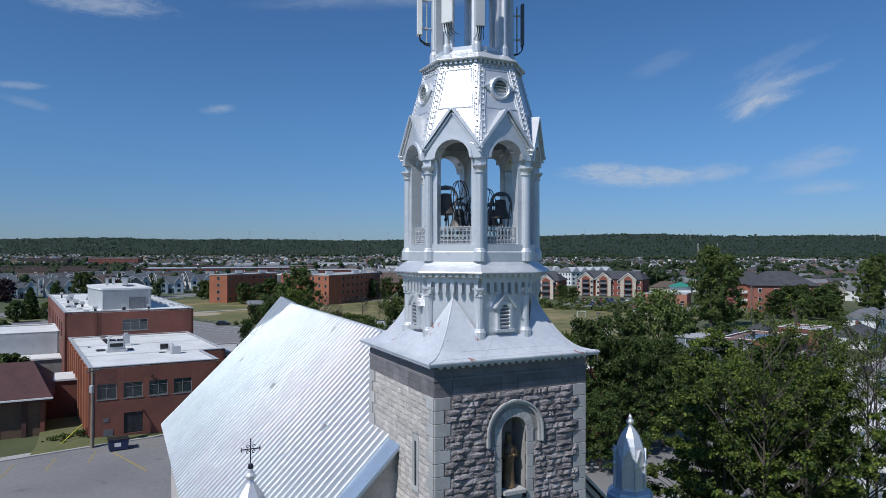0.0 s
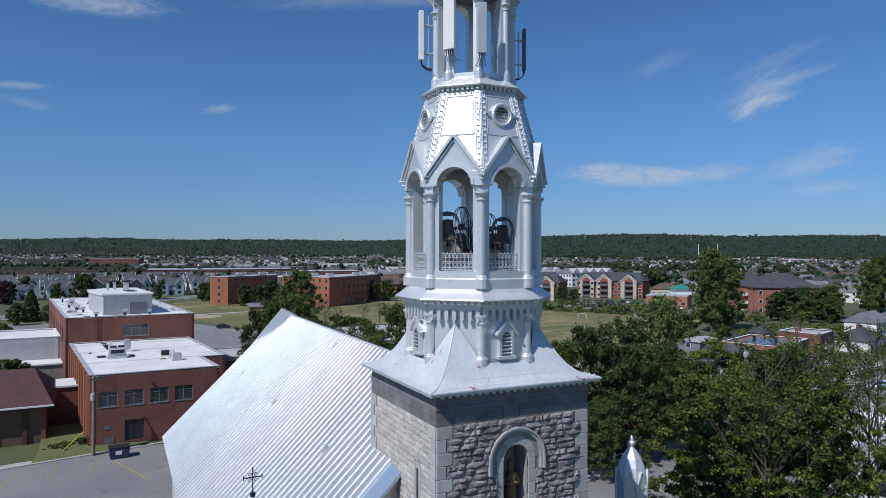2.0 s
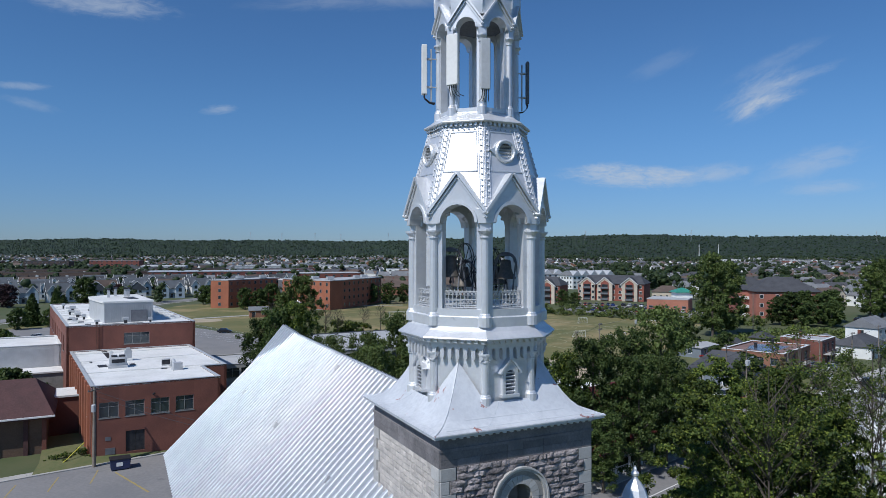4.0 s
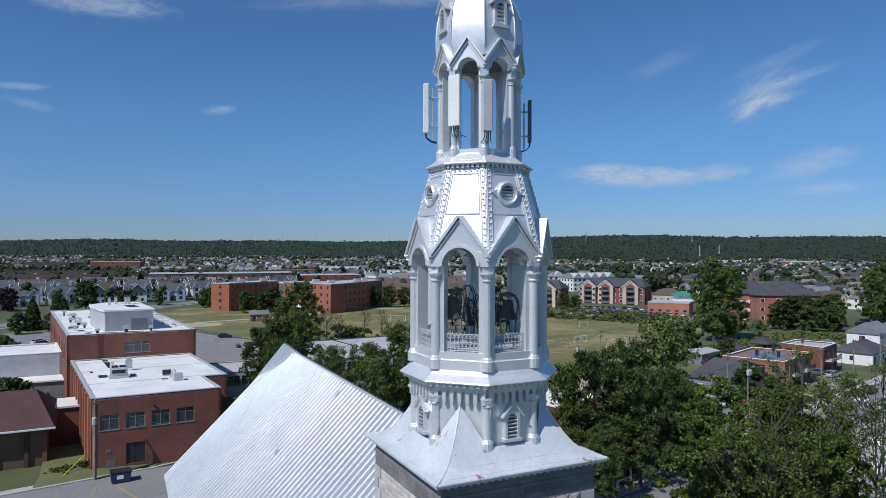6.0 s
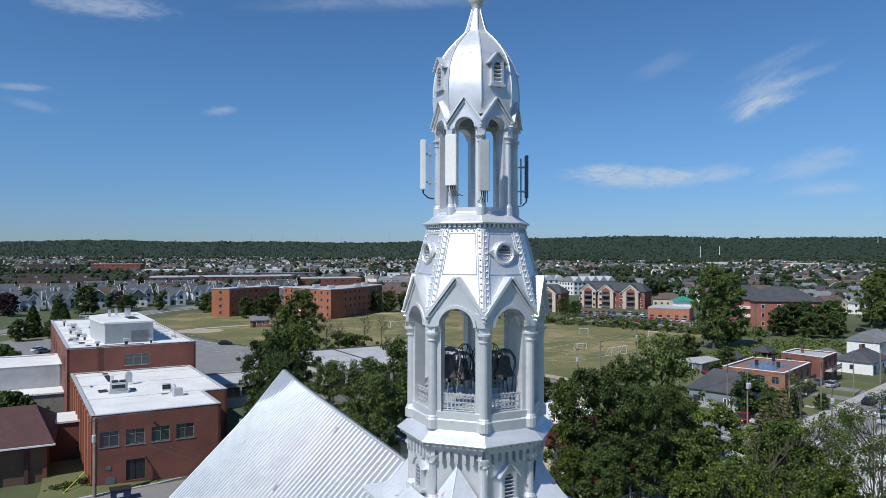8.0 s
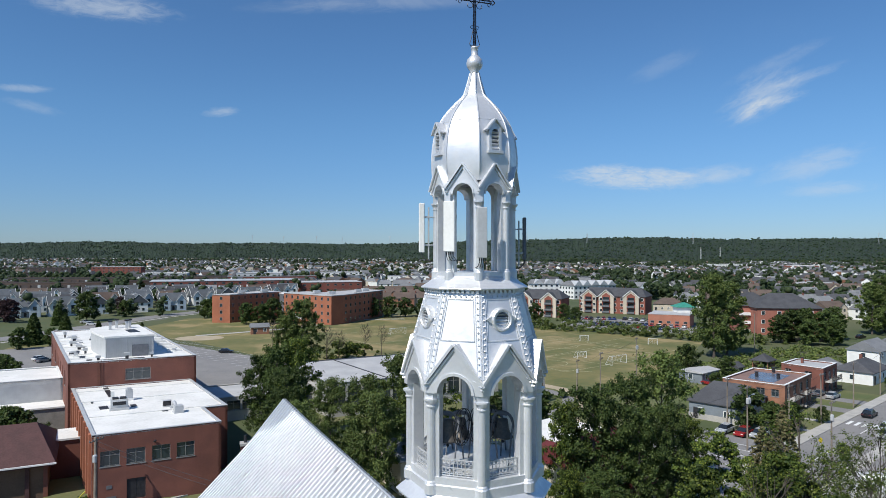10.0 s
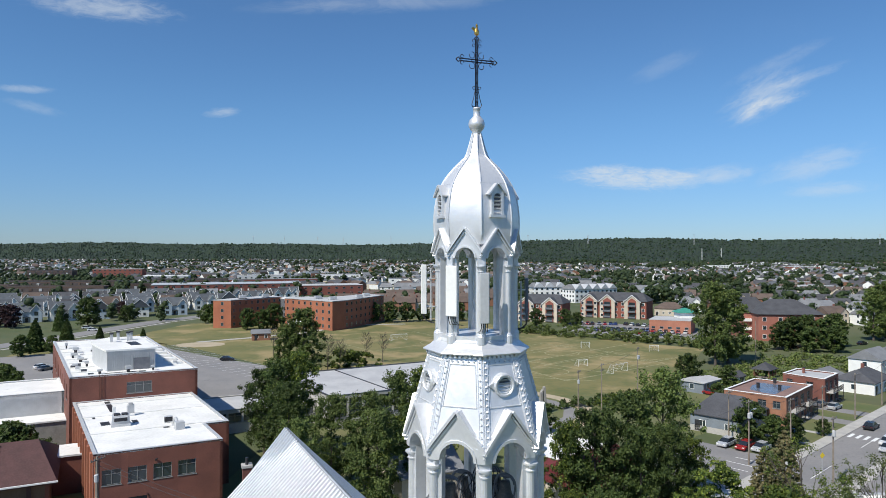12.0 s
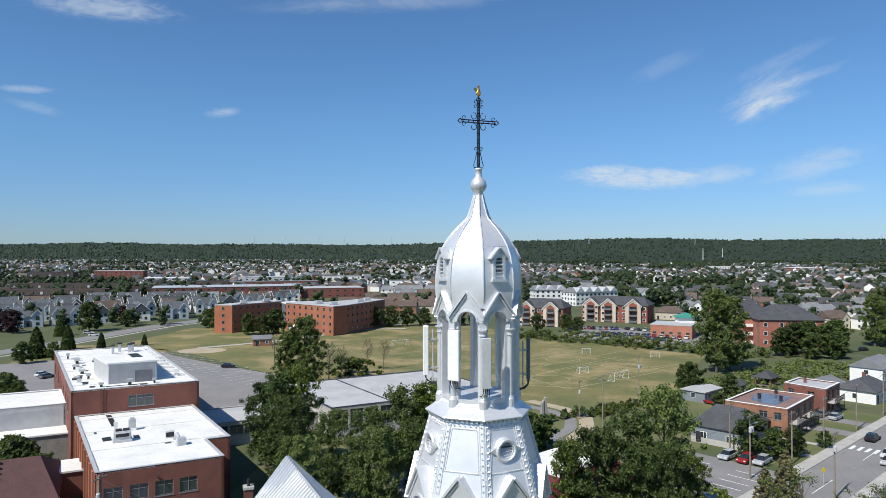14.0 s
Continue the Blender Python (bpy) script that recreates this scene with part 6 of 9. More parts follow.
A = [(66.5, 130.3), (78.7, 143.2), (69.6, 150.6), (57.6, 138.2)]
fa = flat_house(A, 5.9, BRICKO, REDGRAVEL, WHITE,
                {3: wins((1.0, 2.4, 3.6, 4.9, 2), (6.6, 8.2, 3.6, 4.9, 2), (9.4, 10.8, 3.5, 4.9, 2), (1.0, 2.4, 0.9, 2.2, 2), (9.4, 10.8, 0.8, 2.2, 2)),
                 0: wins(*[(1.2 + 4.2 * i, 3.4 + 4.2 * i, 3.2, 5.1, 2) for i in range(4)], *[(1.2 + 4.2 * i, 3.4 + 4.2 * i, 0.4, 2.3, 2) for i in range(4)])},
                "two-storey orange brick flats with a flat roof")
bm = bmesh.new()
slab(bm, [(66.4, 134.5), (74.0, 142.6), (69.3, 146.6), (66.0, 143.8), (63.5, 139.5), (64.8, 136.0)], 5.62, 5.668)
bmesh.ops.recalc_face_normals(bm, faces=bm.faces)
part("wet_patch", bm, TARP, fa, "blue-grey ponded water on the roof")
D = [(84.3, 148.5), (91.9, 156.2), (85.6, 162.6), (79.0, 156.4)]
fb = flat_house(D, 6.1, BRICK, GREYMEM, WHITE,
                {3: wins((0.9, 2.3, 3.7, 5.0, 2), (0.9, 2.3, 0.8, 2.2, 2), (5.4, 7.0, 3.5, 5.0, 2)),
                 0: wins(*[(0.8 + 3.4 * i, 2.8 + 3.4 * i, 3.3, 5.2, 2) for i in range(3)], *[(0.8 + 3.4 * i, 2.8 + 3.4 * i, 0.5, 2.4, 2) for i in range(3)])},
                "two-storey red brick flats with a grey flat roof")


def balcony(parent, p, q, z, out):
    p, q = Vector((*p, z)), Vector((*q, z))
    d = (q - p).normalized()
    n = Vector((d.y, -d.x, 0))
    L = (q - p).length
    m = Matrix(((d.x, n.x, 0, p.x), (d.y, n.y, 0, p.y), (0, 0, 1, z), (0, 0, 0, 1)))
    bm = bmesh.new()
    box(bm, 0, 0.02, -0.12, L, out, 0, m)
    b = part("balcony", bm, CONCRETE, parent)
    bm = bmesh.new()
    box(bm, 0, out - 0.05, 0.95, L, out, 1.0, m)
    k = int(L / 0.16)
    for i in range(k + 1):
        box(bm, L * i / k - 0.012, out - 0.04, 0, L * i / k + 0.012, out - 0.015, 0.95, m)
    for x in (0.05, L - 0.05):
        box(bm, x - 0.05, out - 0.1, -z, x + 0.05, out, 0, m)
    part("balcony_rail", bm, DARKMETAL, b)


e0, e1 = Vector(A[0]), Vector(A[1])
for i in range(2):
    p, q = e0.lerp(e1, 0.06 + 0.47 * i), e0.lerp(e1, 0.42 + 0.47 * i)
    balcony(fa, tuple(p), tuple(q), 2.9, 1.5)
    balcony(fa, tuple(p), tuple(q), 0.3, 1.5)
e0, e1 = Vector(D[0]), Vector(D[1])
balcony(fb, tuple(e0.lerp(e1, 0.1)), tuple(e0.lerp(e1, 0.85)), 3.0, 1.5)
balcony(fb, tuple(e0.lerp(e1, 0.1)), tuple(e0.lerp(e1, 0.85)), 0.3, 1.5)
for k, (x, y, z) in enumerate(((69.3, 138.5, 5.66), (66, 141, 5.66), (72, 146, 5.66), (84.5, 157.5, 5.86))):
    ob = thing("roof_chimney", x, y, z, 42, "small dark roof chimney on a flat roof", "roof vent", "roof chimneys")
    part("shaft", boxed(-0.25, -0.25, 0, 0.25, 0.25, 1.0 + 0.3 * (k == 3)), DARKMETAL if k < 3 else BRICK, ob)
    part("cap", boxed(-0.33, -0.33, 1.0 + 0.3 * (k == 3), 0.33, 0.33, 1.1 + 0.3 * (k == 3)), DARKMETAL, ob)


def gable_roof(bm, w, d, z, rise, over=0.4, hip=0.0, thick=0.18):
    """Ridge along x; hip draws the ridge ends in."""
    x, y = w / 2 + over, d / 2 + over
    e = hip + 0.001
    lo = [(-x, -y, z), (x, -y, z), (x, y, z), (-x, y, z)]
    r = [(-x + e, 0, z + rise), (x - e, 0, z + rise)]
    v = [bm.verts.new(p) for p in lo + r] + [bm.verts.new((a, b, c - thick)) for a, b, c in lo]
    for f in ((0, 1, 5, 4), (2, 3, 4, 5), (1, 2, 5), (3, 0, 4), (6, 9, 8, 7), (6, 7, 1, 0), (7, 8, 2, 1), (8, 9, 3, 2), (9, 6, 0, 3)):
        bm.faces.new([v[i] for i in f])


def house(x, y, turn, w, d, h, rise, wall, roof, label, hip=0.0, floors=1, name="house", cross=None, chim=False, group="", doors=True, plain=False):
    ob = thing(name, x, y, 0, turn, label, "house", group)
    bm = bmesh.new()
    box(bm, -w / 2, -d / 2, 0, w / 2, d / 2, h)
    if not hip:
        for sx_ in (-1, 1):
            v = [bm.verts.new((sx_ * w / 2, yy, zz)) for yy, zz in ((-d / 2, h), (d / 2, h), (0, h + rise * 0.94))]
            bm.faces.new(v if sx_ > 0 else v[::-1])
    if cross:
        cx, cw = cross
        prism(bm, [(cx - cw / 2, 0), (cx + cw / 2, 0), (cx + cw / 2, h), (cx, h + rise * 0.72), (cx - cw / 2, h)], -d / 2 - 1.2, 0)
    part("wall", bm, wall, ob)
    bm = bmesh.new()
    gable_roof(bm, w, d, h, rise, 0.35, hip)
    if cross:
        cx, cw = cross
        for s in (-1, 1):
            a, b = (cx + s * (cw / 2 + 0.3), h - 0.1), (cx, h + rise * 0.78)
            v = [bm.verts.new(p) for p in ((a[0], -d / 2 - 1.5, a[1]), (b[0], -d / 2 - 1.5, b[1]), (b[0], 0, b[1]), (a[0], 0, a[1]))]
            bm.faces.new(v if s < 0 else v[::-1])
    rf = part("roof", bm, roof, ob)
    if chim:
        part("chimney", boxed(w * 0.2, 0.4, h + rise * 0.3, w * 0.2 + 0.7, 1.1, h + rise + 0.7), BRICK, rf)
    for side in ((-1,) if plain else (-1, 1)):
        for fl in range(floors):
            k = 2 if plain else max(2, int(w / 3.2))
            for i in range(k):
                xx = -w / 2 + w * (i + 0.5) / k
                zz = 1.0 + 2.7 * fl
                if zz + 1.2 > h:
                    continue
                yo = side * (d / 2)
                if cross and side < 0 and abs(xx - cross[0]) < cross[1] / 2 + 0.5:
                    yo = -d / 2 - 1.2
                bm = bmesh.new()
                yy = yo + side * 0.03
                box(bm, xx - 0.62, min(yo, yy), zz - 0.08, xx + 0.62, max(yo, yy), zz + 1.28)
                fr = part("window", bm, GLASS if plain else WHITE, ob)
                if plain:
                    continue
                bm = bmesh.new()
                y2 = yo + side * 0.045
                box(bm, xx - 0.5, min(yy, y2), zz, xx - 0.04, max(yy, y2), zz + 1.2)
                box(bm, xx + 0.04, min(yy, y2), zz, xx + 0.5, max(yy, y2), zz + 1.2)
                part("pane", bm, GLASS, fr)
    for fl in range(floors + (0 if hip else 1)):
        zz = 1.0 + 2.7 * fl
        for s in (-1, 1):
            bm = bmesh.new()
            x0, x1 = s * (w / 2), s * (w / 2 + 0.03)
            x2 = s * (w / 2 + 0.045)
            if zz + 1.1 > h + rise * 0.5:
                continue
            box(bm, min(x0, x1), -0.6, zz - 0.08, max(x0, x1), 0.6, zz + 1.2)
            fr = part("window", bm, GLASS if plain else WHITE, ob)
            if plain:
                continue
            bm = bmesh.new()
            box(bm, min(x1, x2), -0.5, zz, max(x1, x2), 0.5, zz + 1.12)
            part("pane", bm, GLASS, fr)
    if doors:
        part("door", boxed(-w / 2 + 0.9, -d / 2 - 0.05, 0.1, -w / 2 + 1.9, -d / 2 + 0.02, 2.15), DARKMETAL, ob)
    return ob


gh = house(55.4, 130.6, -44, 9.6, 13.5, 3.4, 3.1, SIDING, SHINGLE, "grey-blue sided house with a charcoal shingle roof", hip=2.5)
part("foundation", boxed(-4.85, -6.8, 0, 4.85, -6.72, 1.1), CONCRETE, gh)
house(104.5, 167.5, 42, 13, 9, 3.0, 2.4, WHITE, SHINGLE, "white bungalow with a dark brown hip roof", hip=3.0, chim=True)
house(117.5, 184.0, 40, 11, 8, 5.6, 2.6, WHITE, GREYSH, "white two-storey house with a light grey roof", floors=2)
house(97, 172, 42, 10, 7, 3.0, 1.6, WHITE, GREYSH, "white low extension with a pale roof", doors=False)
house(141, 205, 44, 12, 9, 5.2, 2.6, BEIGE, GREYSH, "beige two-storey house with a grey roof", floors=2)
house(136, 188, 44, 10, 8, 3.2, 2.4, WHITE, SHINGLE, "white bungalow with a charcoal roof")
house(63.5, 166.5, 42, 8.5, 6.0, 2.7, 0.5, SIDING, GREYMEM, "low dark garage with a flat grey roof", doors=False, name="garage")
house(76.0, 174.5, 42, 3.2, 3.0, 2.2, 1.2, WHITE, SHINGLE, "small white garden shed with a dark roof", name="garden_shed")
gz = thing("gazebo", 88.0, 184.0, 0, 42, "brown timber gazebo with a dark hip roof", "gazebo")
part("floor_deck", boxed(-2.4, -2.2, 0, 2.4, 2.2, 0.25), WOODPOLE, gz)
for sx_ in (-2.2, 0, 2.2):
    for sy_ in (-2.0, 2.0):
        part("post", boxed(sx_ - 0.1, sy_ - 0.1, 0.25, sx_ + 0.1, sy_ + 0.1, 2.4), BRICKO, gz)
for sy_ in (-2.0, 2.0):
    part("panel", boxed(-2.2, sy_ - 0.04, 0.25, 2.2, sy_ + 0.04, 1.2), BRICKO, gz)
bm = bmesh.new()
gable_roof(bm, 4.8, 4.4, 2.45, 1.7, 0.4, 2.2)
part("roof", bm, SHINGLE, gz)
flat_house([(46.5, 66.0), (64.0, 66.0), (66.0, 78.0), (47.5, 78.0)], 6.0, WHITE, MEMBRANE, PALEGREY, {}, "low white building with a white flat roof", "building", "low_building")
# porch house behind the maples
ph = house(18.5, 86.0, 40, 11, 9, 5.4, 3.0, BEIGE, MAROON, "pale house with a maroon roof and white porch", floors=2)
part("porch_roof", boxed(-7.6, -8.0, 2.7, 6.2, -4.5, 2.95), MAROON, ph)
for i in range(6):
    part("porch_post", boxed(-7.4 + 2.6 * i, -7.8, 0, -7.2 + 2.6 * i, -7.6, 2.7), WHITE, ph)
part("porch_rail", boxed(-7.4, -7.75, 0.85, 6, -7.68, 0.95), WHITE, ph)
for i in range(40):
    part("baluster", boxed(-7.3 + 0.33 * i, -7.74, 0.15, -7.24 + 0.33 * i, -7.69, 0.85), WHITE, ph)
hs = thing("stone_house", 15.6, 93.5, 0, 42, "grey stone house with a maroon mansard and a flat white roof", "house")
part("wall", boxed(-5.5, -4.5, 0, 5.5, 4.5, 5.0), ASHLAR, hs)
bm = bmesh.new()
v = [bm.verts.new((sx_ * (5.8 - k), sy_ * (4.8 - k), z)) for k, z in ((0, 5.0), (0.7, 7.0)) for sx_, sy_ in ((-1, -1), (1, -1), (1, 1), (-1, 1))]
for i in range(4):
    bm.faces.new((v[i], v[(i + 1) % 4], v[4 + (i + 1) % 4], v[4 + i]))
bm.faces.new(v[:4][::-1])
bm.faces.new(v[4:])
part("mansard", bm, MAROON, hs)
part("flat_roof", boxed(-5.2, -4.2, 7.0, 5.2, 4.2, 7.18), MEMBRANE, hs)
for i in range(3):
    for zz in (0.9, 3.2):
        fr = part("window", boxed(-4.3 + 3.4 * i, -4.56, zz, -3.1 + 3.4 * i, -4.5, zz + 1.5), WHITE, hs)
        part("pane", boxed(-4.2 + 3.4 * i, -4.59, zz + 0.1, -3.2 + 3.4 * i, -4.56, zz + 1.4), GLASS, fr)
house(41.5, 60.5, 42, 11, 9, 6.2, 2.2, WHITE, MEMBRANE, "white house with a pale roof beyond the street")
sg = thing("road_sign", 58.6, 104.0, 0.17, 20, "yellow diamond warning sign on a post", "road sign")
part("post", boxed(-0.03, -0.03, 0, 0.03, 0.03, 2.6), PALEGREY, sg)
bm = bmesh.new()
prism(bm, [(0, 1.9), (0.5, 2.4), (0, 2.9), (-0.5, 2.4)], -0.05, -0.03)
part("plate", bm, surface("yellow_sign_face", (0.75, 0.55, 0.03), None, 0.5, 0, 2, 8, 0), sg)
house(-3.5, 92.0, 28, 9, 7, 4.6, 2.4, BEIGE, GREYSH, "small house with a light grey roof", floors=1)
part("white_shop", boxed(0, 0, 0, 0.1, 0.1, 0.1), WHITE, None)
bpy.data.objects.remove(bpy.data.objects["white_shop"])
ws = thing("white_depot", 66, 74, 0, 42, "white flat-roofed building beyond the maples", "building")
flat_block(ws, [(-14, -8), (14, -8), (14, 8), (-14, 8)], 5.0, WHITE, MEMBRANE, WHITE, {3: wins((3, 5, 1, 2.6, 2), (8, 10, 1, 2.6, 2))}, None)

# monument by the path
mo = thing("stone_monument", 20.6, 141.5, 0, 20, "grey carved stone monument beside a footpath", "monument")
bm = bmesh.new()
box(bm, -1.3, -0.9, 0, 1.3, 0.9, 0.4)
part("base", bm, CONCRETE, mo)
bm = bmesh.new()
prism(bm, [(-0.9, 0.4), (-0.3, 0.4), (-0.2, 5.2), (-0.7, 4.6)], -0.35, 0.35)
prism(bm, [(0.1, 0.4), (0.9, 0.4), (0.55, 3.2), (0.3, 5.8), (0.0, 5.6)], -0.4, 0.4)
part("pillar", bm, STONEBLK, mo)
part("plaque", boxed(0.5, -1.2, 0.3, 1.1, -1.12, 1.5), WHITE, mo)

# poles and wires
POLES = [(48.7, 107.3, 10.5, 42, 1, 2, True), (59.3, 114.8, 9.2, 42, 1, 0, False), (70.1, 124.2, 9.5, 42, 1, 0, False), (51.7, 122.0, 9.0, 42, 1, 0, False),
         (57.2, 98.6, 10.0, 42, 1, 1, False), (30.6, 91.0, 10.5, 30, 1, 1, True), (32.6, 139.8, 11.0, 60, 2, 0, False), (28.9, 145.9, 8.5, 60, 1, 1, False),
         (46.2, 160.9, 11.5, 60, 1, 2, False), (96.7, 208.1, 13.0, 42, 0, 0, False), (84, 137, 9.5, 42, 1, 0, False), (98, 150, 9.5, 42, 1, 0, False)]
for x, y, h, tn, arms, cans, lamp in POLES:
    utility_pole(x, y, h, tn, arms, cans, lamp)


def wire(name, p, q, sag, r=0.022):
    bm = bmesh.new()
    p, q = Vector(p), Vector(q)
    pts = []
    for i in range(9):
        f = i / 8
        a = p.lerp(q, f)
        a.z -= sag * 4 * f * (1 - f)
        pts.append(a)
    sweep(bm, pts, r, 4)
    return solo(name, bm, DARKMETAL, "thin dark overhead cable between poles", "cable", group="overhead cables")


for (a, b) in (((30.6, 91.0, 10.2), (48.7, 107.3, 10.2)), ((48.7, 107.3, 10.2), (59.3, 114.8, 9.0)), ((59.3, 114.8, 9.0), (70.1, 124.2, 9.2)),
               ((70.1, 124.2, 9.2), (84, 137, 9.2)), ((84, 137, 9.2), (98, 150, 9.2)), ((48.7, 107.3, 10.0), (51.7, 122.0, 8.7)), ((28.9, 145.9, 8.2), (32.6, 139.8, 10.6)),
               ((46.2, 160.9, 11.0), (32.6, 139.8, 10.6)), ((-42.0, 80.0, 9.0), (-12.0, 62.0, 8.0)), ((-42.0, 80.0, 8.4), (-12.0, 63.0, 7.0))):
    wire("overhead_cable", a, b, 0.6)

# ---- cars ----
TYRE = surface("tyre_rubber", (0.02, 0.02, 0.021), None, 0.9, 0, 3, 20, 0.1)
CARGLASS = surface("tinted_car_glass", (0.02, 0.025, 0.03), None, 0.06, 0, 1, 3, 0.0, spec=0.9)
PAINTS = {"silver": (0.52, 0.53, 0.55), "black": (0.018, 0.018, 0.022), "white": (0.75, 0.75, 0.74), "red": (0.34, 0.025, 0.028), "grey": (0.18, 0.185, 0.20),
          "blue": (0.03, 0.06, 0.20)}


def make_car(colour):
    paint = surface("car_paint_" + colour, PAINTS[colour], tuple(c * 0.93 for c in PAINTS[colour]), 0.25, 0.25, 1, 3, 0.0, spec=0.7)
    ob = thing("car", 0, 0, -50, 0, colour + " parked passenger car on the asphalt", "car", "parked cars")
    bm = bmesh.new()
    prism(bm, [(-2.2, 0.35), (-2.1, 0.25), (2.15, 0.25), (2.25, 0.4), (2.2, 0.72), (1.25, 0.88), (-1.75, 0.95), (-2.2, 0.85)], -0.88, 0.88)
    bmesh.ops.bevel(bm, geom=bm.edges[:], offset=0.06, segments=1, affect="EDGES")
    part("body", bm, paint, ob)
    bm = bmesh.new()
    lo = [(-1.85, -0.8, 0.93), (1.2, -0.8, 0.87), (1.2, 0.8, 0.87), (-1.85, 0.8, 0.93)]
    hi = [(-1.35, -0.62, 1.42), (0.35, -0.62, 1.44), (0.35, 0.62, 1.44), (-1.35, 0.62, 1.42)]
    v = [bm.verts.new(p) for p in lo + hi]
    for f in ((0, 1, 5, 4), (1, 2, 6, 5), (2, 3, 7, 6), (3, 0, 4, 7)):
        bm.faces.new([v[i] for i in f])
    part("glazing", bm, CARGLASS, ob)
    bm = bmesh.new()
    box(bm, -1.37, -0.63, 1.42, 0.36, 0.63, 1.47)
    part("roof_panel", bm, paint, ob)
    bm = bmesh.new()
    m = Matrix.Rotation(radians(90), 4, "X")
    lathe(bm, [(0.33, -0.1), (0.33, 0.1)], 12, m=m)
    ty = mesh_of("wheel", bm, TYRE)
    for wx in (-1.35, 1.35):
        for wy in (-0.8, 0.8):
            shared("wheel", ty, ob, pose(wx, wy, 0.33))
    for wx, nm, mt in ((2.2, "headlight", WHITE), (-2.21, "tail_light", MAROON)):
        for wy in (-0.65, 0.65):
            part(nm, boxed(wx - 0.03, wy - 0.17, 0.62, wx + 0.03, wy + 0.17, 0.76), mt, ob)
    return ob


CARS = {c: make_car(c) for c in PAINTS}


def car_at(colour, x, y, turn, z=0.05):
    return copy_thing(CARS[colour], pose(x, y, z, 0, 0, turn))


for c, x, y, tn in (("black", -119, 178, 118), ("white", -122, 184, 118), ("grey", -112, 190, 118), ("black", -126, 190, 118), ("silver", 49.6, 118.0, 222), ("red", 52.0, 116.0, 222), ("silver", 54.3, 115.0, 222), ("silver", 85.0, 146.0, 40), ("grey", 83.5, 148.8, 40),
                    ("white", 78.6, 118.8, 222), ("silver", 76.0, 114.8, 222), ("black", 82.5, 129.5, 42), ("red", 63.8, 160.5, 120), ("black", -69.8, 211.0, 8),
                    ("white", -156, 292, 20), ("white", -163, 300, 30), ("black", -128.5, 352, 20), ("white", -120, 196, 70), ("grey", -117, 193, 70),
                    ("black", -150, 214, 60), ("blue", 40.0, 66.0, 42), ("grey", 44, 62, 42), ("silver", 150, 225, 30), ("grey", 160, 236, 30), ("black", 156, 250, 30)):
    car_at(c, x, y, tn, 0.06)
rr = random.Random(21)
for row, (x0, y0, x1, y1, n, tn) in enumerate(((60, 322, 84, 318, 9, 70), (70, 300, 104, 282, 15, 62), (66, 294, 98, 272, 12, 62), (86, 318, 100, 306, 6, 62))):
    for i in range(n):
        f = (i + rr.uniform(-0.15, 0.15)) / n
        car_at(rr.choice(["red", "black", "white", "grey", "silver", "blue", "black"]), x0 + (x1 - x0) * f, y0 + (y1 - y0) * f, tn + rr.uniform(-5, 5) + rr.choice((0, 180)))
for c in CARS.values():
    for o in (*c.children_recursive, c):
        bpy.data.objects.remove(o)
for x, y in ((66.2, 126.9), (64.5, 166.0), (69.2, 168.0)):
    b = thing("wheeled_bin", x, y, 0.05, 42, "blue plastic wheeled recycling bin", "bin", "recycling bins")
    part("body", boxed(-0.3, -0.35, 0.08, 0.3, 0.35, 1.0, 0.03), BLUEBIN, b)
    part("lid", boxed(-0.33, -0.38, 1.0, 0.33, 0.38, 1.08, 0.02), BLUEBIN, b)

# ---- football goals ----


def goal(x, y, turn, w_, h_):
    ob = thing("football_goal", x, y, 0.03, turn, "white tubular football goal on dry grass", "goal", "football goals")
    for xx in (-w_ / 2, w_ / 2):
        bm = bmesh.new()
        beam(bm, (xx, 0, 0), (xx, 0, h_), 0.06, 6)
        part("post", bm, WHITE, ob)
        bm = bmesh.new()
        tube(bm, [(xx, 0, h_), (xx, 0.9, h_), (xx, 2.2, 0.05), (xx, 0, 0.05)], 0.04, 5)
        part("stay", bm, WHITE, ob)
    bm = bmesh.new()
    beam(bm, (-w_ / 2, 0, h_), (w_ / 2, 0, h_), 0.06, 6)
    part("crossbar", bm, WHITE, ob)
    bm = bmesh.new()
    for i in range(13):
        xx = -w_ / 2 + w_ * i / 12
        tube(bm, [(xx, 0.9, h_), (xx, 2.2, 0.05)], 0.010, 3)
    for i in range(5):
        f = i / 4
        beam(bm, (-w_ / 2, 0.9 + 1.3 * f, h_ * (1 - f) + 0.05), (w_ / 2, 0.9 + 1.3 * f, h_ * (1 - f) + 0.05), 0.012, 3)
    part("net", bm, WHITE, ob)


goal(-18.5, 261.5, 30, 6.6, 2.3)
goal(50.0, 191.0, 42, 7.3, 2.44)
goal(41.4, 201.5, 20, 3.2, 1.9)
goal(50.4, 241, 0, 3.0, 2.0)
goal(72.5, 232, -10, 3.0, 2.0)
goal(27.0, 268, -10, 3.2, 2.0)
goal(9, 190, 20, 3.0, 1.9)
# ---- trees ----


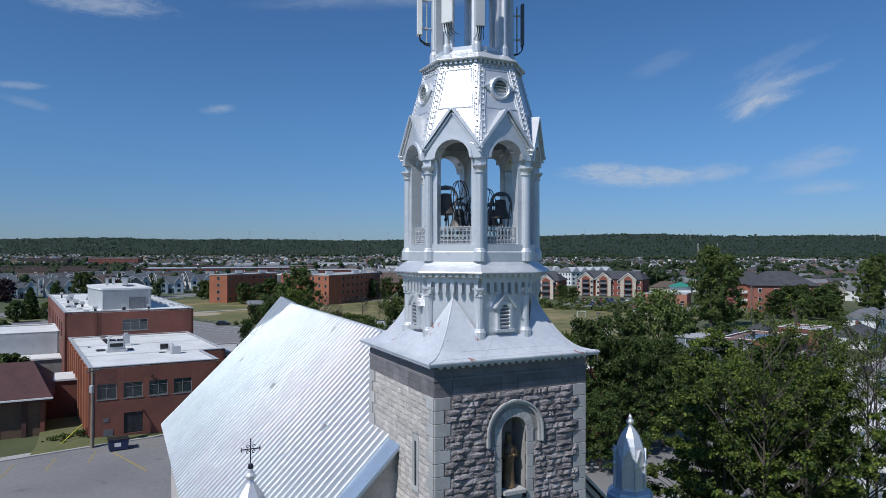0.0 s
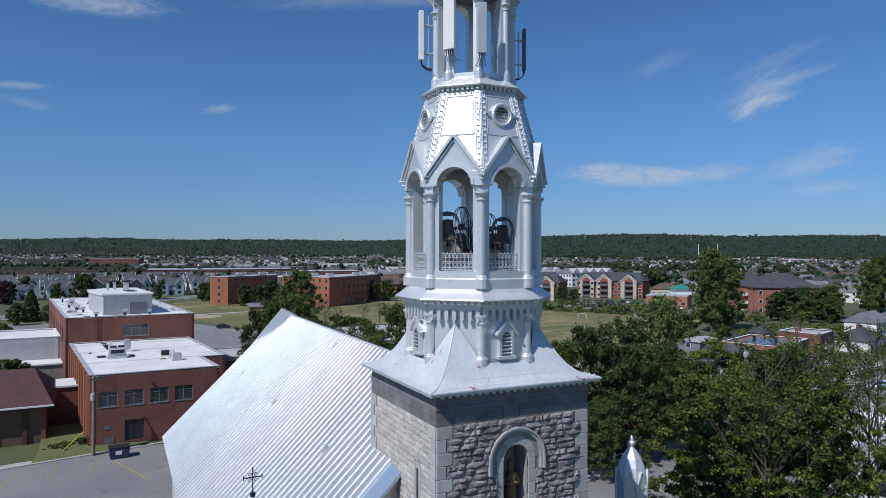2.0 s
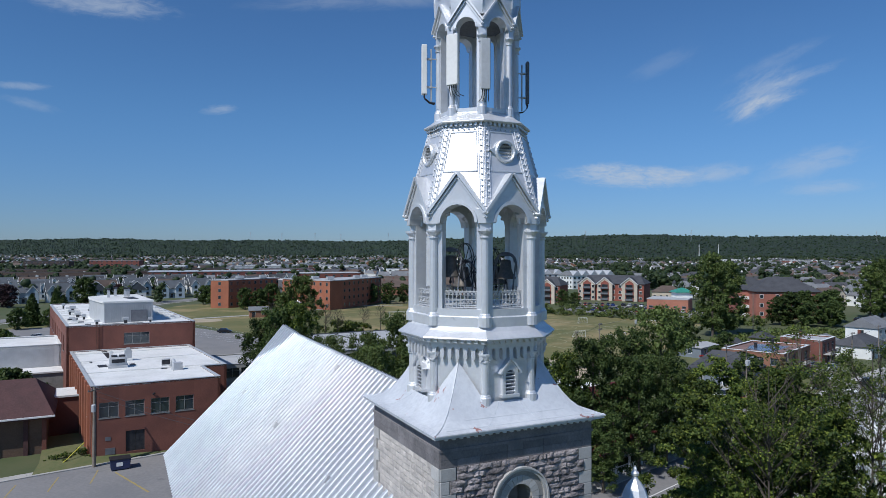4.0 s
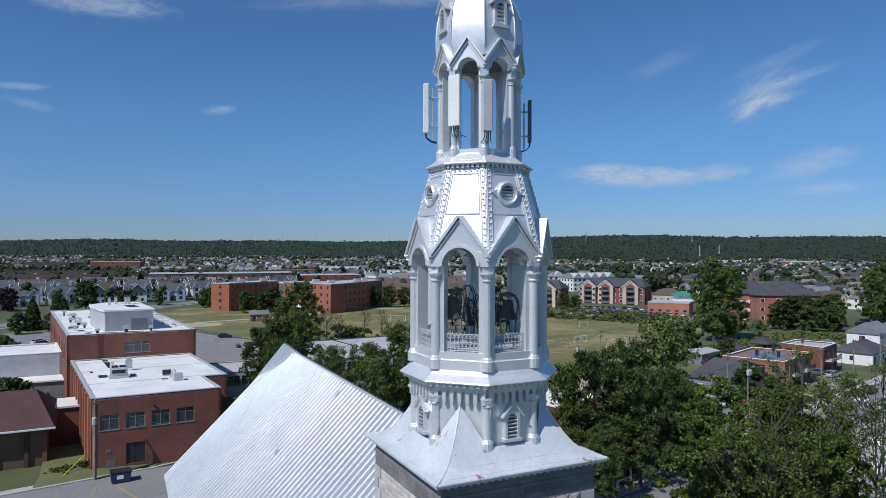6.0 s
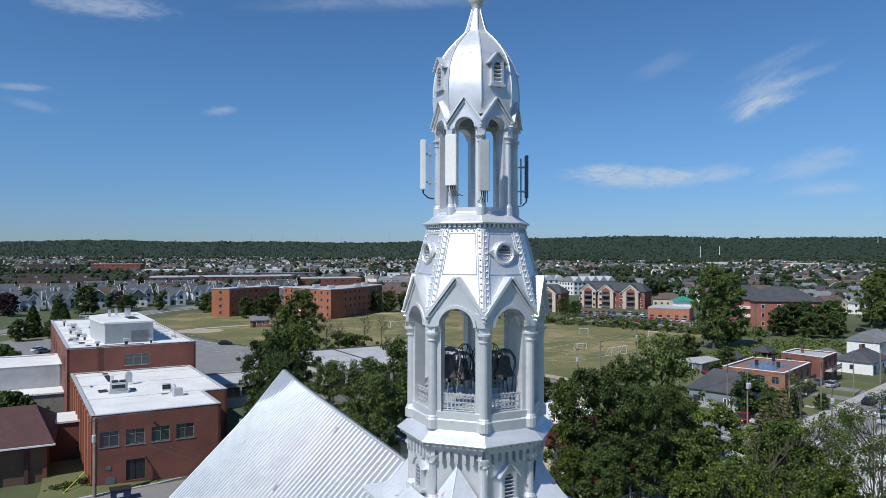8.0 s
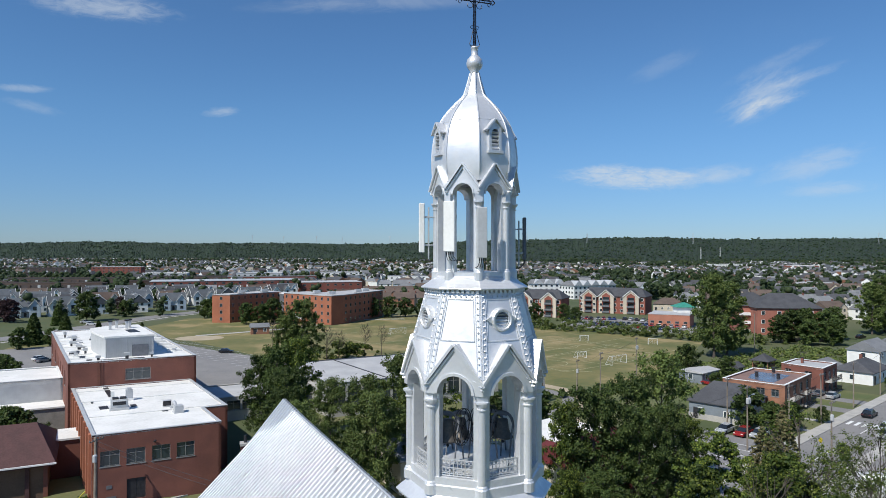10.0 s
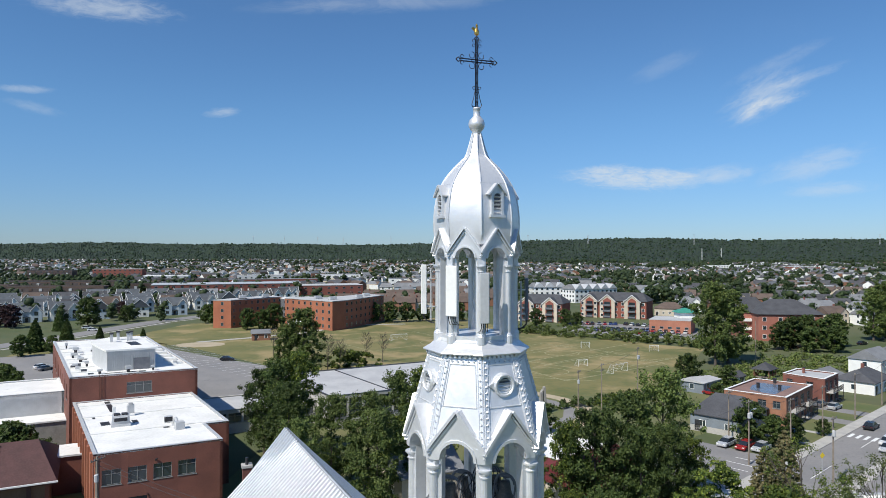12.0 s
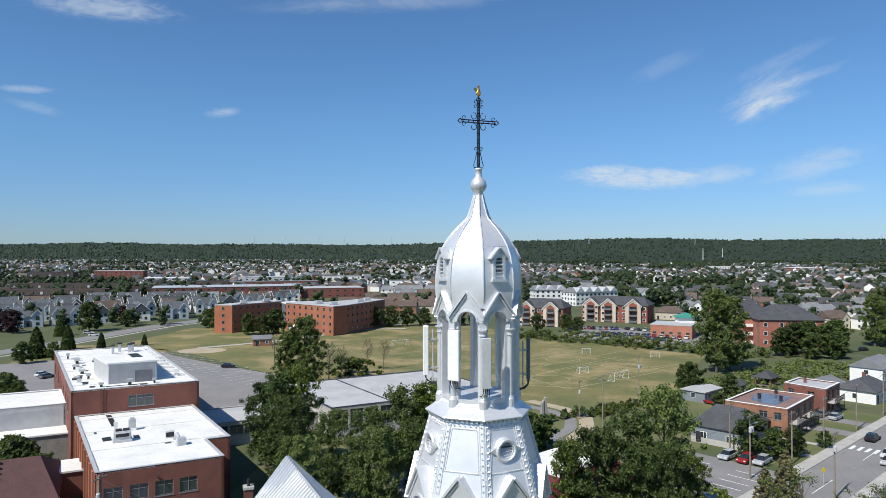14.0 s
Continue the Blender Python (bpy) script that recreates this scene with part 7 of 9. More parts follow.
def leaf_mesh(name, centres, radii, per, size, seed, material, squash=0.8, shell=0.55, hang=0.0):
    """Small leaf quads strewn through round clumps."""
    g = np.random.default_rng(seed)
    centres, radii = np.asarray(centres, float), np.asarray(radii, float)
    k = np.repeat(np.arange(len(centres)), per)
    n = len(k)
    d = g.normal(size=(n, 3))
    d /= np.linalg.norm(d, axis=1)[:, None]
    rad = radii[k] * (shell + (1 - shell) * g.random(n)) * g.uniform(0.75, 1.12, n)
    p = centres[k] + d * rad[:, None] * np.array((1, 1, squash))
    up = d * 0.55 + g.normal(size=(n, 3)) * 0.45 + np.array((0, 0, 0.65))
    up /= np.linalg.norm(up, axis=1)[:, None]
    a = np.cross(up, g.normal(size=(n, 3)))
    a /= np.linalg.norm(a, axis=1)[:, None]
    b = np.cross(up, a)
    s = size * g.uniform(0.6, 1.35, n)[:, None]
    a, b = a * s, b * s * 0.72
    v = np.stack([p - a, p - b * 0.9 + up * s * 0.12, p + a, p + b * 0.9 + up * s * 0.12], 1).reshape(-1, 3)
    f = np.arange(4 * n).reshape(n, 4)
    me = bpy.data.meshes.new(name)
    me.vertices.add(len(v))
    me.vertices.foreach_set("co", v.ravel())
    me.loops.add(4 * n)
    me.loops.foreach_set("vertex_index", f.ravel().astype(np.int32))
    me.polygons.add(n)
    me.polygons.foreach_set("loop_start", np.arange(0, 4 * n, 4, dtype=np.int32))
    me.update(calc_edges=True)
    me.materials.append(material)
    return me


def clump_mesh(name, centres, radii, seed, material, squash=0.85, rough=0.28):
    """Small uneven leaf clumps of twenty faces each, for far trees."""
    g = np.random.default_rng(seed)
    p = (1 + 5 ** 0.5) / 2
    ico = np.array([(-1, p, 0), (1, p, 0), (-1, -p, 0), (1, -p, 0), (0, -1, p), (0, 1, p), (0, -1, -p), (0, 1, -p), (p, 0, -1), (p, 0, 1), (-p, 0, -1), (-p, 0, 1)]) / (1 + p * p) ** 0.5
    tri = np.array([(0, 11, 5), (0, 5, 1), (0, 1, 7), (0, 7, 10), (0, 10, 11), (1, 5, 9), (5, 11, 4), (11, 10, 2), (10, 7, 6), (7, 1, 8),
                    (3, 9, 4), (3, 4, 2), (3, 2, 6), (3, 6, 8), (3, 8, 9), (4, 9, 5), (2, 4, 11), (6, 2, 10), (8, 6, 7), (9, 8, 1)])
    c, r = np.asarray(centres, float), np.asarray(radii, float)
    n = len(c)
    v = c[:, None, :] + ico[None] * (r[:, None] * g.uniform(1 - rough, 1 + rough, (n, 12)))[:, :, None] * np.array((1, 1, squash))
    f = (tri[None] + 12 * np.arange(n)[:, None, None]).reshape(-1, 3)
    me = bpy.data.meshes.new(name)
    me.vertices.add(12 * n)
    me.vertices.foreach_set("co", v.ravel())
    me.loops.add(60 * n)
    me.loops.foreach_set("vertex_index", f.ravel().astype(np.int32))
    me.polygons.add(20 * n)
    me.polygons.foreach_set("loop_start", np.arange(0, 60 * n, 3, dtype=np.int32))
    me.update(calc_edges=True)
    me.materials.append(material)
    return me


def crown_clumps(h, rad, low, seed, n, ragged=0.25, bough=7, fill=1.0):
    """Boughs through an uneven egg-shaped crown, each a flattened heap of small leaf clumps with gaps between."""
    g = np.random.default_rng(seed)
    c, r = [], []
    lobes = g.uniform(0, 2 * math.pi, 5)
    for i in range(max(1, n // bough)):
        f = (i + g.random()) / max(1, n // bough)
        z = low + (h - low) * f ** 0.95
        prof = math.sin(math.pi * min(1.0, (0.14 + 0.80 * f) ** 0.90)) ** 0.50
        a = 2.4 * i + g.uniform(-0.6, 0.6)
        bulge = 1 + ragged * (math.cos(3 * (a - lobes[0])) * 0.5 + math.cos(2 * (a - lobes[1]) + f * 5) * 0.6) + g.normal(0, ragged * 0.25)
        q = rad * prof * bulge * (0.95 if i % 4 else 0.45)
        rb = rad * g.uniform(0.24, 0.38)
        q = max(0.0, q - rb * 0.5)
        for k in range(bough):
            o = g.normal(size=3) * rb * np.array((0.52, 0.52, 0.34))
            c.append((q * math.cos(a) + o[0], q * math.sin(a) + o[1], min(h - 0.2, z - 0.08 * q + o[2])))
            r.append(rb * g.uniform(0.40, 0.68) * fill)
    return c, r


def trunk_mesh(h, low, rad, r0, seed, clumps):
    g = random.Random(seed)
    bm = bmesh.new()
    lathe(bm, [(r0 * 1.4, 0), (r0, h * 0.06), (r0 * 0.8, low), (r0 * 0.35, h * 0.72), (0.03, h * 0.93)], 8)
    for i in range(min(22, len(clumps))):
        c = clumps[g.randrange(len(clumps))]
        z0 = max(low * 0.7, c[2] - 0.45 * math.hypot(c[0], c[1]) - 1.0)
        z0 = min(z0, h * 0.8)
        mid = (c[0] * 0.45, c[1] * 0.45, z0 + (c[2] - z0) * 0.55)
        rr_ = r0 * 0.34 * (1 - z0 / h * 0.6)
        beam(bm, (0, 0, z0), mid, rr_, 5, rr_ * 0.65)
        beam(bm, mid, c, rr_ * 0.65, 5, 0.02)
    return mesh_of("trunk", bm, BARK)


def make_tree(name, h, rad, low, seed, n, per, size, material, ragged=0.25, r0=0.3, squash=0.8, shell=0.5, fill=1.0, bough=7):
    c, r = crown_clumps(h, rad, low, seed, n, ragged, bough, fill)
    return (trunk_mesh(h, low, rad, r0, seed, c), leaf_mesh("crown", c, r, per, size, seed + 1, material, squash, shell))


def plant(kind, x, y, scale=1.0, turn=0.0, label="", category="tree", group="", name="tree", sz=None, z=0.0):
    ob = thing(name, x, y, z, turn, label, category, group)
    for nm, me in zip(("trunk", "crown"), kind):
        shared(nm, me, ob, Matrix.Diagonal((scale, scale, sz or scale, 1)))
    return ob




def spray_tree(h, rad, low, seed, n, per, size, material, r0=0.28):
    """A maple whose leaves sit in flat sprays at the ends of its boughs, with dark gaps between them."""
    g = np.random.default_rng(seed)
    c, r = [], []
    lobes = g.uniform(0, 2 * math.pi, 3)
    for i in range(n):
        f = (i + g.random()) / n
        a = 2.4 * i + g.uniform(-0.5, 0.5)
        prof = max(0.10, math.sin(math.pi * (0.16 + 0.80 * f) ** 0.85)) ** 0.7
        bulge = 1 + 0.22 * math.cos(2 * (a - lobes[0]) + 4 * f) + 0.16 * math.cos(3 * (a - lobes[1]) - 5 * f)
        q = rad * prof * bulge * math.sqrt(g.uniform(0.12, 1.0))
        z = low + (h - low) * f - 0.12 * q + g.normal(0, 0.25)
        rs = rad * g.uniform(0.13, 0.25)
        c.append((q * math.cos(a), q * math.sin(a), z))
        r.append(rs)
        for k in range(2):
            c.append((q * math.cos(a) + g.normal(0, rs * 0.8), q * math.sin(a) + g.normal(0, rs * 0.8), z - g.uniform(0.0, 0.30)))
            r.append(rs * g.uniform(0.45, 0.75))
    return trunk_mesh(h, low, rad, r0, seed, c), leaf_mesh("crown", c, r, per, size, seed + 1, material, 0.5, 0.25)


MAPLE = [spray_tree(16.0, 3.9, 5.0, 31 + 7 * i, 84, 120, 0.118, LEAF, 0.16) for i in range(3)]
DENSE = [make_tree("dense_maple", 17.0, 5.2, 2.5, 61 + 5 * i, 240, 76, 0.195, (LEAFMID, LEAFDARK, LEAF)[i], 0.22, 0.32, 0.75, 0.15, 1.2, 5) for i in range(3)]
MID = [make_tree("park_tree", 10.0, 4.0, 1.5, 91 + 5 * i, 104, 44, 0.34, LEAFDARK, 0.08, 0.2, 0.85, 0.35, 1.45, 3) for i in range(3)]
TALL = [make_tree("poplar", 24.0, 6.3, 2.5, 111 + 5 * i, 225, 72, 0.31, LEAFMID, 0.26, 0.4, 0.85, 0.25, 1.2, 4) for i in range(2)]


def sparse_mesh(seed, h, rad):
    """A half-bare maple: many thin branches and few leaves."""
    g = random.Random(seed)
    bm = bmesh.new()
    lathe(bm, [(0.20, 0), (0.11, h * 0.3), (0.045, h * 0.75), (0.015, h)], 7)
    tips = []
    for i in range(40):
        z0 = h * g.uniform(0.3, 0.92)
        a = g.uniform(0, 2 * math.pi)
        q = rad * (1.1 - z0 / h) * g.uniform(0.7, 1.3) + 0.8
        mid = (q * 0.5 * math.cos(a), q * 0.5 * math.sin(a), z0 + q * 0.55)
        end = (q * math.cos(a + 0.15), q * math.sin(a + 0.15), z0 + q * g.uniform(0.9, 1.5))
        beam(bm, (0, 0, z0), mid, 0.042, 4, 0.028)
        beam(bm, mid, end, 0.028, 4, 0.010)
        tips.append(end)
        for k in range(4):
            a2 = a + g.uniform(-1, 1)
            e2 = (mid[0] + q * 0.4 * math.cos(a2), mid[1] + q * 0.4 * math.sin(a2), mid[2] + q * g.uniform(0.2, 0.8))
            beam(bm, mid, e2, 0.018, 4, 0.007)
            tips.append(e2)
    return mesh_of("trunk", bm, BARK), tips


ts, tips = sparse_mesh(5, 20.5, 5.5)
SPARSE = (ts, leaf_mesh("crown", tips, [0.62] * len(tips), 42, 0.075, 9, LEAF, 0.8, 0.1))


def spruce_mesh(h, rad, seed, material, rows=26, per=16, leaf=0.32):
    g = np.random.default_rng(seed)
    c, r = [], []
    for i in range(rows):
        f = i / (rows - 1)
        z = 0.8 + (h - 1.0) * f
        q = rad * (1 - f) ** 0.62 + 0.1
        k = max(6, int(per * (1 - f)) + 5)
        for j in range(k):
            a = 2 * math.pi * (j + g.random()) / k
            for t in (0.45, 0.8, 1.0):
                c.append((q * t * math.cos(a), q * t * math.sin(a), z - 0.35 * q * t + g.normal(0, 0.08)))
                r.append(0.30 + 0.30 * q / rad)
    bm = bmesh.new()
    lathe(bm, [(0.24, 0), (0.03, h)], 7)
    return mesh_of("trunk", bm, BARK), leaf_mesh("crown", c, r, 20, leaf, seed, material, 0.55, 0.0)


SPRUCE = spruce_mesh(20.0, 4.3, 3, NEEDLE, 36, 15, 0.21)
SPRUCE_S = spruce_mesh(10.0, 2.6, 7, LEAFDARK, 20, 11, 0.42)

ML = "tall sunlit green maple with an uneven crown"
rr = random.Random(3)
# maples of the churchyard, in front of the street
for i, (x, y, s, sz, k) in enumerate(((17.4, 41.0, 0.90, 1.02, 0), (18.2, 46.5, 0.90, 1.04, 1), (20.6, 37.6, 0.88, 1.02, 2), (22.9, 39.0, 0.62, 1.06, 0),
                                      (26.4, 35.6, 0.84, 1.14, 1), (23.0, 45.0, 0.94, 1.10, 2), (21.6, 52.5, 0.98, 1.08, 1), (26.0, 51.0, 0.90, 0.98, 2))):
    plant(MAPLE[k], x, y, s, 57 * i, ML, "maple tree", "maples of the churchyard", "maple_tree", sz)
for x, y, s, a in ((18.4, 38.0, 0.94, 20), (25.6, 40.0, 0.96, 200), (33.0, 50.5, 0.92, 250), (25.0, 47.0, 0.98, 80)):
    plant(SPARSE, x, y, s, a, "half-bare maple with thin grey branches", "maple tree", "maples of the churchyard", "maple_tree")
plant(SPRUCE, 38.3, 75.5, 0.70, 0, "brownish green spruce with a pointed top", "spruce tree", "", "spruce_tree")
plant(SPRUCE, 36.2, 76.0, 0.60, 70, "brownish green spruce with a pointed top", "spruce tree", "", "spruce_tree")
# dark maples round the porch house
for i, (x, y, s, sz, k) in enumerate(((17.6, 79.0, 0.76, 0.92, 1), (28.6, 88.0, 0.86, 1.08, 0), (23.4, 86.0, 0.70, 0.92, 1), (14.6, 80.5, 0.55, 0.80, 2), (31.0, 84.5, 0.48, 0.62, 2), (22.6, 77.5, 0.62, 0.80, 1), (26.8, 80.5, 0.55, 0.78, 1), (17.0, 71.5, 0.50, 0.50, 1), (13.6, 73.0, 0.42, 0.46, 2))):
    plant(DENSE[k], x, y, s, 71 * i, "dense dark green maple beside a house", "maple tree", "maples by the porch house", "maple_tree", sz)
# trees between church and gymnasium
for i, (x, y, s, k) in enumerate(((-16.5, 95.0, 0.80, 0), (-11.0, 93.0, 0.84, 0), (-6.5, 97.0, 0.98, 0), (-2.5, 99.0, 1.0, 2), (-20.0, 88.0, 0.70, 0),
                                  (-9.0, 86.0, 0.80, 0), (-24.5, 103.0, 0.8, 1), (-28.0, 110.0, 0.95, 1), (-25.5, 113.0, 1.0, 2), (-31.0, 113.0, 0.85, 1), (-4.0, 90.0, 0.8, 1))):
    plant(DENSE[k], x, y, s * 0.82, 83 * i, "leafy green tree behind the church", "tree", "trees behind the church", "broadleaf_tree", s)
plant(TALL[0], -38.5, 178.0, 0.80, 0, "tall bushy tree beside the sports field", "tree", "trees by the field", "broadleaf_tree")
plant(TALL[1], -43.0, 180.0, 0.62, 50, "tall bushy tree beside the sports field", "tree", "trees by the field", "broadleaf_tree")
# trees about the field and the flats
plant(TALL[0], 82.0, 203.0, 0.90, 0, "very tall dark green poplar by the field", "tree", "trees by the field", "poplar_tree", 1.06)
plant(TALL[1], 88.0, 208.0, 0.95, 0, "very tall dark green poplar by the field", "tree", "trees by the field", "poplar_tree")
for i, (x, y, s) in enumerate(((62.5, 172, 0.82), (119, 236, 1.0), (125, 240, 1.1), (131, 243, 1.15), (137, 240, 1.1), (143, 246, 1.15), (126, 230, 0.9), (134, 230, 0.9))):
    plant(MID[i % 3], x, y, s, 40 * i, "round dark green tree beside the field", "tree", "trees by the field", "broadleaf_tree")
for i, (x, y, s) in enumerate(((168, 262, 0.85), (178, 270, 0.95), (188, 262, 0.9), (176, 250, 0.8), (196, 280, 0.95), (160, 205, 0.6), (172, 214, 0.62), (150, 176, 0.55), (160, 188, 0.6))):
    plant(TALL[i % 2], x, y, s, 60 * i, "tall dark green tree by the houses", "tree", "trees by the houses", "broadleaf_tree")
for i, (x, y, s) in enumerate(((-89, 297, 0.95), (-82, 296, 0.9), (-78, 301, 1.1), (-44, 326, 0.95), (-36, 328, 1.0), (-28, 330, 1.0), (-20, 333, 0.95), (-12, 336, 0.9),
                               (-110, 318, 1.0), (-2, 340, 0.9), (6, 336, 0.95), (14, 330, 0.8), (-118, 325, 0.9), (56, 314, 0.8), (60, 306, 0.7), (42, 310, 0.85),
                               (-168, 310, 1.35), (-160, 330, 0.8), (-120, 352, 1.0), (-119, 342, 0.9))):
    plant(MID[i % 3], x, y, s, 40 * i, "round dark green park tree with a short trunk", "tree", "park trees", "park_tree")
PLUM = make_tree("plum_tree", 10.0, 4.0, 1.2, 97, 104, 44, 0.34, PLUMLEAF, 0.10, 0.2, 0.85, 0.35, 1.45, 3)
for x, y, s in ((-199, 302, 1.05), (-209, 306, 1.1), (-160, 372, 0.62), (-176, 360, 0.8)):
    plant(PLUM, x, y, s, 40 * s, "dark plum-leaved round tree near the road", "tree", "plum trees", "plum_tree")
for x, y, s in ((-143, 230, 1.08), (-143.5, 250, 0.92), (-134, 256, 0.58), (-171, 292, 0.9), (-120, 262, 0.45)):
    plant(SPRUCE_S, x, y, s, 30, "small dark green conical spruce on grass", "spruce tree", "spruces by the road", "spruce_tree")
for i, (x, y, s) in enumerate(((-66.5, 103, 0.75), (-70, 106, 0.7), (-62, 101, 0.55), (-64, 80, 0.6), (-72, 128, 0.7), (-140, 218, 0.7), (-135, 226, 0.6), (62, 152, 0.45), (70.5, 124.8, 0.3),
                               (54.8, 119.6, 0.75), (57.5, 117.5, 0.55), (62, 119.5, 0.5), (-110, 166, 0.62), (-115, 171, 0.55), (-106, 163, 0.5), (106, 158, 0.35), (72, 170, 0.55), (120, 170, 0.7), (8, 118, 0.7), (15, 120, 0.75), (18, 124, 0.6))):
    plant(MID[i % 3], x, y, s, 25 * i, "small bushy green tree near a building", "tree", "small trees", "small_tree")
BUSH = leaf_mesh("bush", *crown_clumps(3.2, 3.4, 0.2, 77, 42, 0.3), 36, 0.24, 78, LEAF, 0.8, 0.4)
for i, (x, y, s) in enumerate(((-46.5, 81.5, 0.35), (-45.2, 82.6, 0.4), (-47.6, 80.8, 0.3), (-44.4, 83.6, 0.35), (-33, 199, 1.5), (-28, 198, 1.4), (-24, 200, 1.2), (36, 150, 0.5), (39, 152, 0.6), (42, 154, 0.55), (34, 148, 0.5))):
    ob = new("shrub", BUSH)
    ob.matrix_basis = pose(x, y, 0, 0, 0, 33 * i) @ Matrix.Diagonal((s, s, s * 1.05, 1))
    tagged(ob, "rounded green shrub on grass", "shrub", "shrubs by the field")
rr = random.Random(14)
cc_, rr_ = [], []
for i in range(330):
    f = rr.random()
    seg = ((26, 292), (58, 272), (92, 246), (112, 236))
    k = min(2, int(f * 3))
    t = f * 3 - k
    x = seg[k][0] + (seg[k + 1][0] - seg[k][0]) * t + rr.gauss(0, 2.2)
    y = seg[k][1] + (seg[k + 1][1] - seg[k][1]) * t + rr.gauss(0, 3.5)
    cc_.append((x, y, 0.4 + 3.6 * rr.random() ** 1.6))
    rr_.append(rr.uniform(0.7, 1.7))
hedge = new("hedgerow", leaf_mesh("hedgerow", cc_, rr_, 64, 0.34, 5, SCRUB, 0.8, 0.3))
tagged(hedge, "wild green scrub hedge along the field", "hedge", kind="stuff")
cc_, rr_ = [], []
for i in range(140):
    f = rr.random()
    x, y = 24 + 36 * f + rr.gauss(0, 1.0), 146 + 22 * f + rr.gauss(0, 1.3)
    cc_.append((x, y, rr.uniform(0.3, 1.2)))
    rr_.append(rr.uniform(0.5, 1.0))
tagged(new("fence_scrub", leaf_mesh("fence_scrub", cc_, rr_, 40, 0.25, 6, LEAFDARK, 0.8, 0.3)), "low green scrub along a wire fence", "scrub", kind="stuff")
DEAD = sparse_mesh(23, 11.0, 3.2)[0]
for x, y, s in ((-58, 222, 0.8), (-34, 190, 0.95), (-31, 193, 0.8), (-25, 206, 0.85), (-20, 208, 0.8), (61, 120, 0.45)):
    ob = thing("bare_tree", x, y, 0, 40 * s, "leafless grey shrub-like tree with thin branches", "bare tree", "bare trees")
    shared("trunk", DEAD, ob, Matrix.Diagonal((s, s, s, 1)))
cc_, rr_ = [], []
for i in range(260):
    f, e = rr.random(), rr.random()
    x, y = 58 + 62 * f + 16 * e, 176 + 52 * f - 18 * e
    cc_.append((x + rr.gauss(0, 2), y + rr.gauss(0, 2), rr.uniform(0.1, 1.0) + 0.8 * (rr.random() < 0.2)))
    rr_.append(rr.uniform(0.8, 1.9))
tagged(new("wild_scrub", leaf_mesh("wild_scrub", cc_, rr_, 44, 0.34, 16, SCRUB, 0.6, 0.2)), "rough green scrub on waste ground", "scrub", kind="stuff")
# ---- apartment blocks and the suburb beyond ----


def slab_block(name, poly, h, wall, roof, label, rows, cols, category="apartment building", coping=None, winw=1.3, winh=1.5, edges=(0, 3), group=""):
    """A flat-roofed block whose windows stand in rows and columns on some of its walls."""
    ob = thing(name, 0, 0, 0, 0, label, category, group)
    n = len(poly)
    bm = bmesh.new()
    slab(bm, poly, 0, h)
    bmesh.ops.recalc_face_normals(bm, faces=bm.faces)
    part("wall", bm, wall, ob)
    cx, cy = sum(p[0] for p in poly) / n, sum(p[1] for p in poly) / n
    bm = bmesh.new()
    slab(bm, [(cx + (x - cx) * 1.012, cy + (y - cy) * 1.012) for x, y in poly], h, h + 0.35)
    bmesh.ops.recalc_face_normals(bm, faces=bm.faces)
    part("roof", bm, roof, ob)
    for e in edges:
        p, q = Vector((*poly[e], 0)), Vector((*poly[(e + 1) % n], 0))
        d = (q - p).normalized()
        nn = Vector((d.y, -d.x, 0))
        L = (q - p).length
        m = Matrix(((d.x, -nn.x, 0, p.x), (d.y, -nn.y, 0, p.y), (0, 0, 1, 0), (0, 0, 0, 1)))
        k = max(1, int(L / (sum(cols) / len(cols)))) if not isinstance(cols, dict) else cols[e]
        for r in range(rows):
            for i in range(k):
                a = L * (i + 0.5) / k
                z = h * (r + 0.32) / rows
                bm = bmesh.new()
                box(bm, a - winw / 2, -0.05, z, a + winw / 2, 0.02, z + winh, m)
                fr = part("window", bm, FRAMEGREY, ob)
                bm = bmesh.new()
                box(bm, a - winw / 2 + 0.08, -0.07, z + 0.08, a + winw / 2 - 0.08, -0.05, z + winh - 0.08, m)
                part("pane", bm, GLASS, fr)
    return ob


# two brick residences by the field
ra = slab_block("brick_residence", [(-107.0, 304.0), (-98.5, 303.0), (-81.5, 329.0), (-91.0, 336.0)], 12.6, BRICK2, GREYMEM,
                "four-storey orange brick residence beside a field", 4, {0: 1, 1: 9, 3: 1}, edges=(0, 1))
rb = slab_block("brick_residence", [(-77.0, 316.0), (-50.4, 293.0), (-46.0, 299.0), (-32.0, 338.0), (-42.0, 346.0), (-58.0, 318.0), (-68, 326)], 12.8, BRICK2, GREYMEM,
                "four-storey orange brick residence beside a field", 4, {0: 8, 1: 1, 2: 9}, edges=(0, 2))
slab_block("stair_tower", [(-84, 331), (-76.5, 318), (-70, 322), (-77, 336)], 12.0, LOUVRE, MEMBRANE, "dark glazed stair block between residences", 4, {0: 2}, edges=(0,), category="building")
for x, y in ((-96, 312), (-88, 322), (-60, 309), (-52, 303), (-42, 318), (-40, 330)):
    ob = thing("roof_plant", x, y, 12.9, 30, "small pale roof plant box", "roof plant", "roof plant")
    part("casing", boxed(-1.5, -1.2, 0, 1.5, 1.2, 1.6), PALEGREY, ob)
    part("curb", boxed(-1.7, -1.4, 0, 1.7, 1.4, 0.3), DARKMETAL, ob)
cn = thing("canopy_tent", -68, 300, 0, 20, "small white canopy tent by the residence", "tent")
bm = bmesh.new()
gable_roof(bm, 7, 6, 2.6, 2.0, 0.2, 3.0)
part("canvas", bm, WHITE, cn)
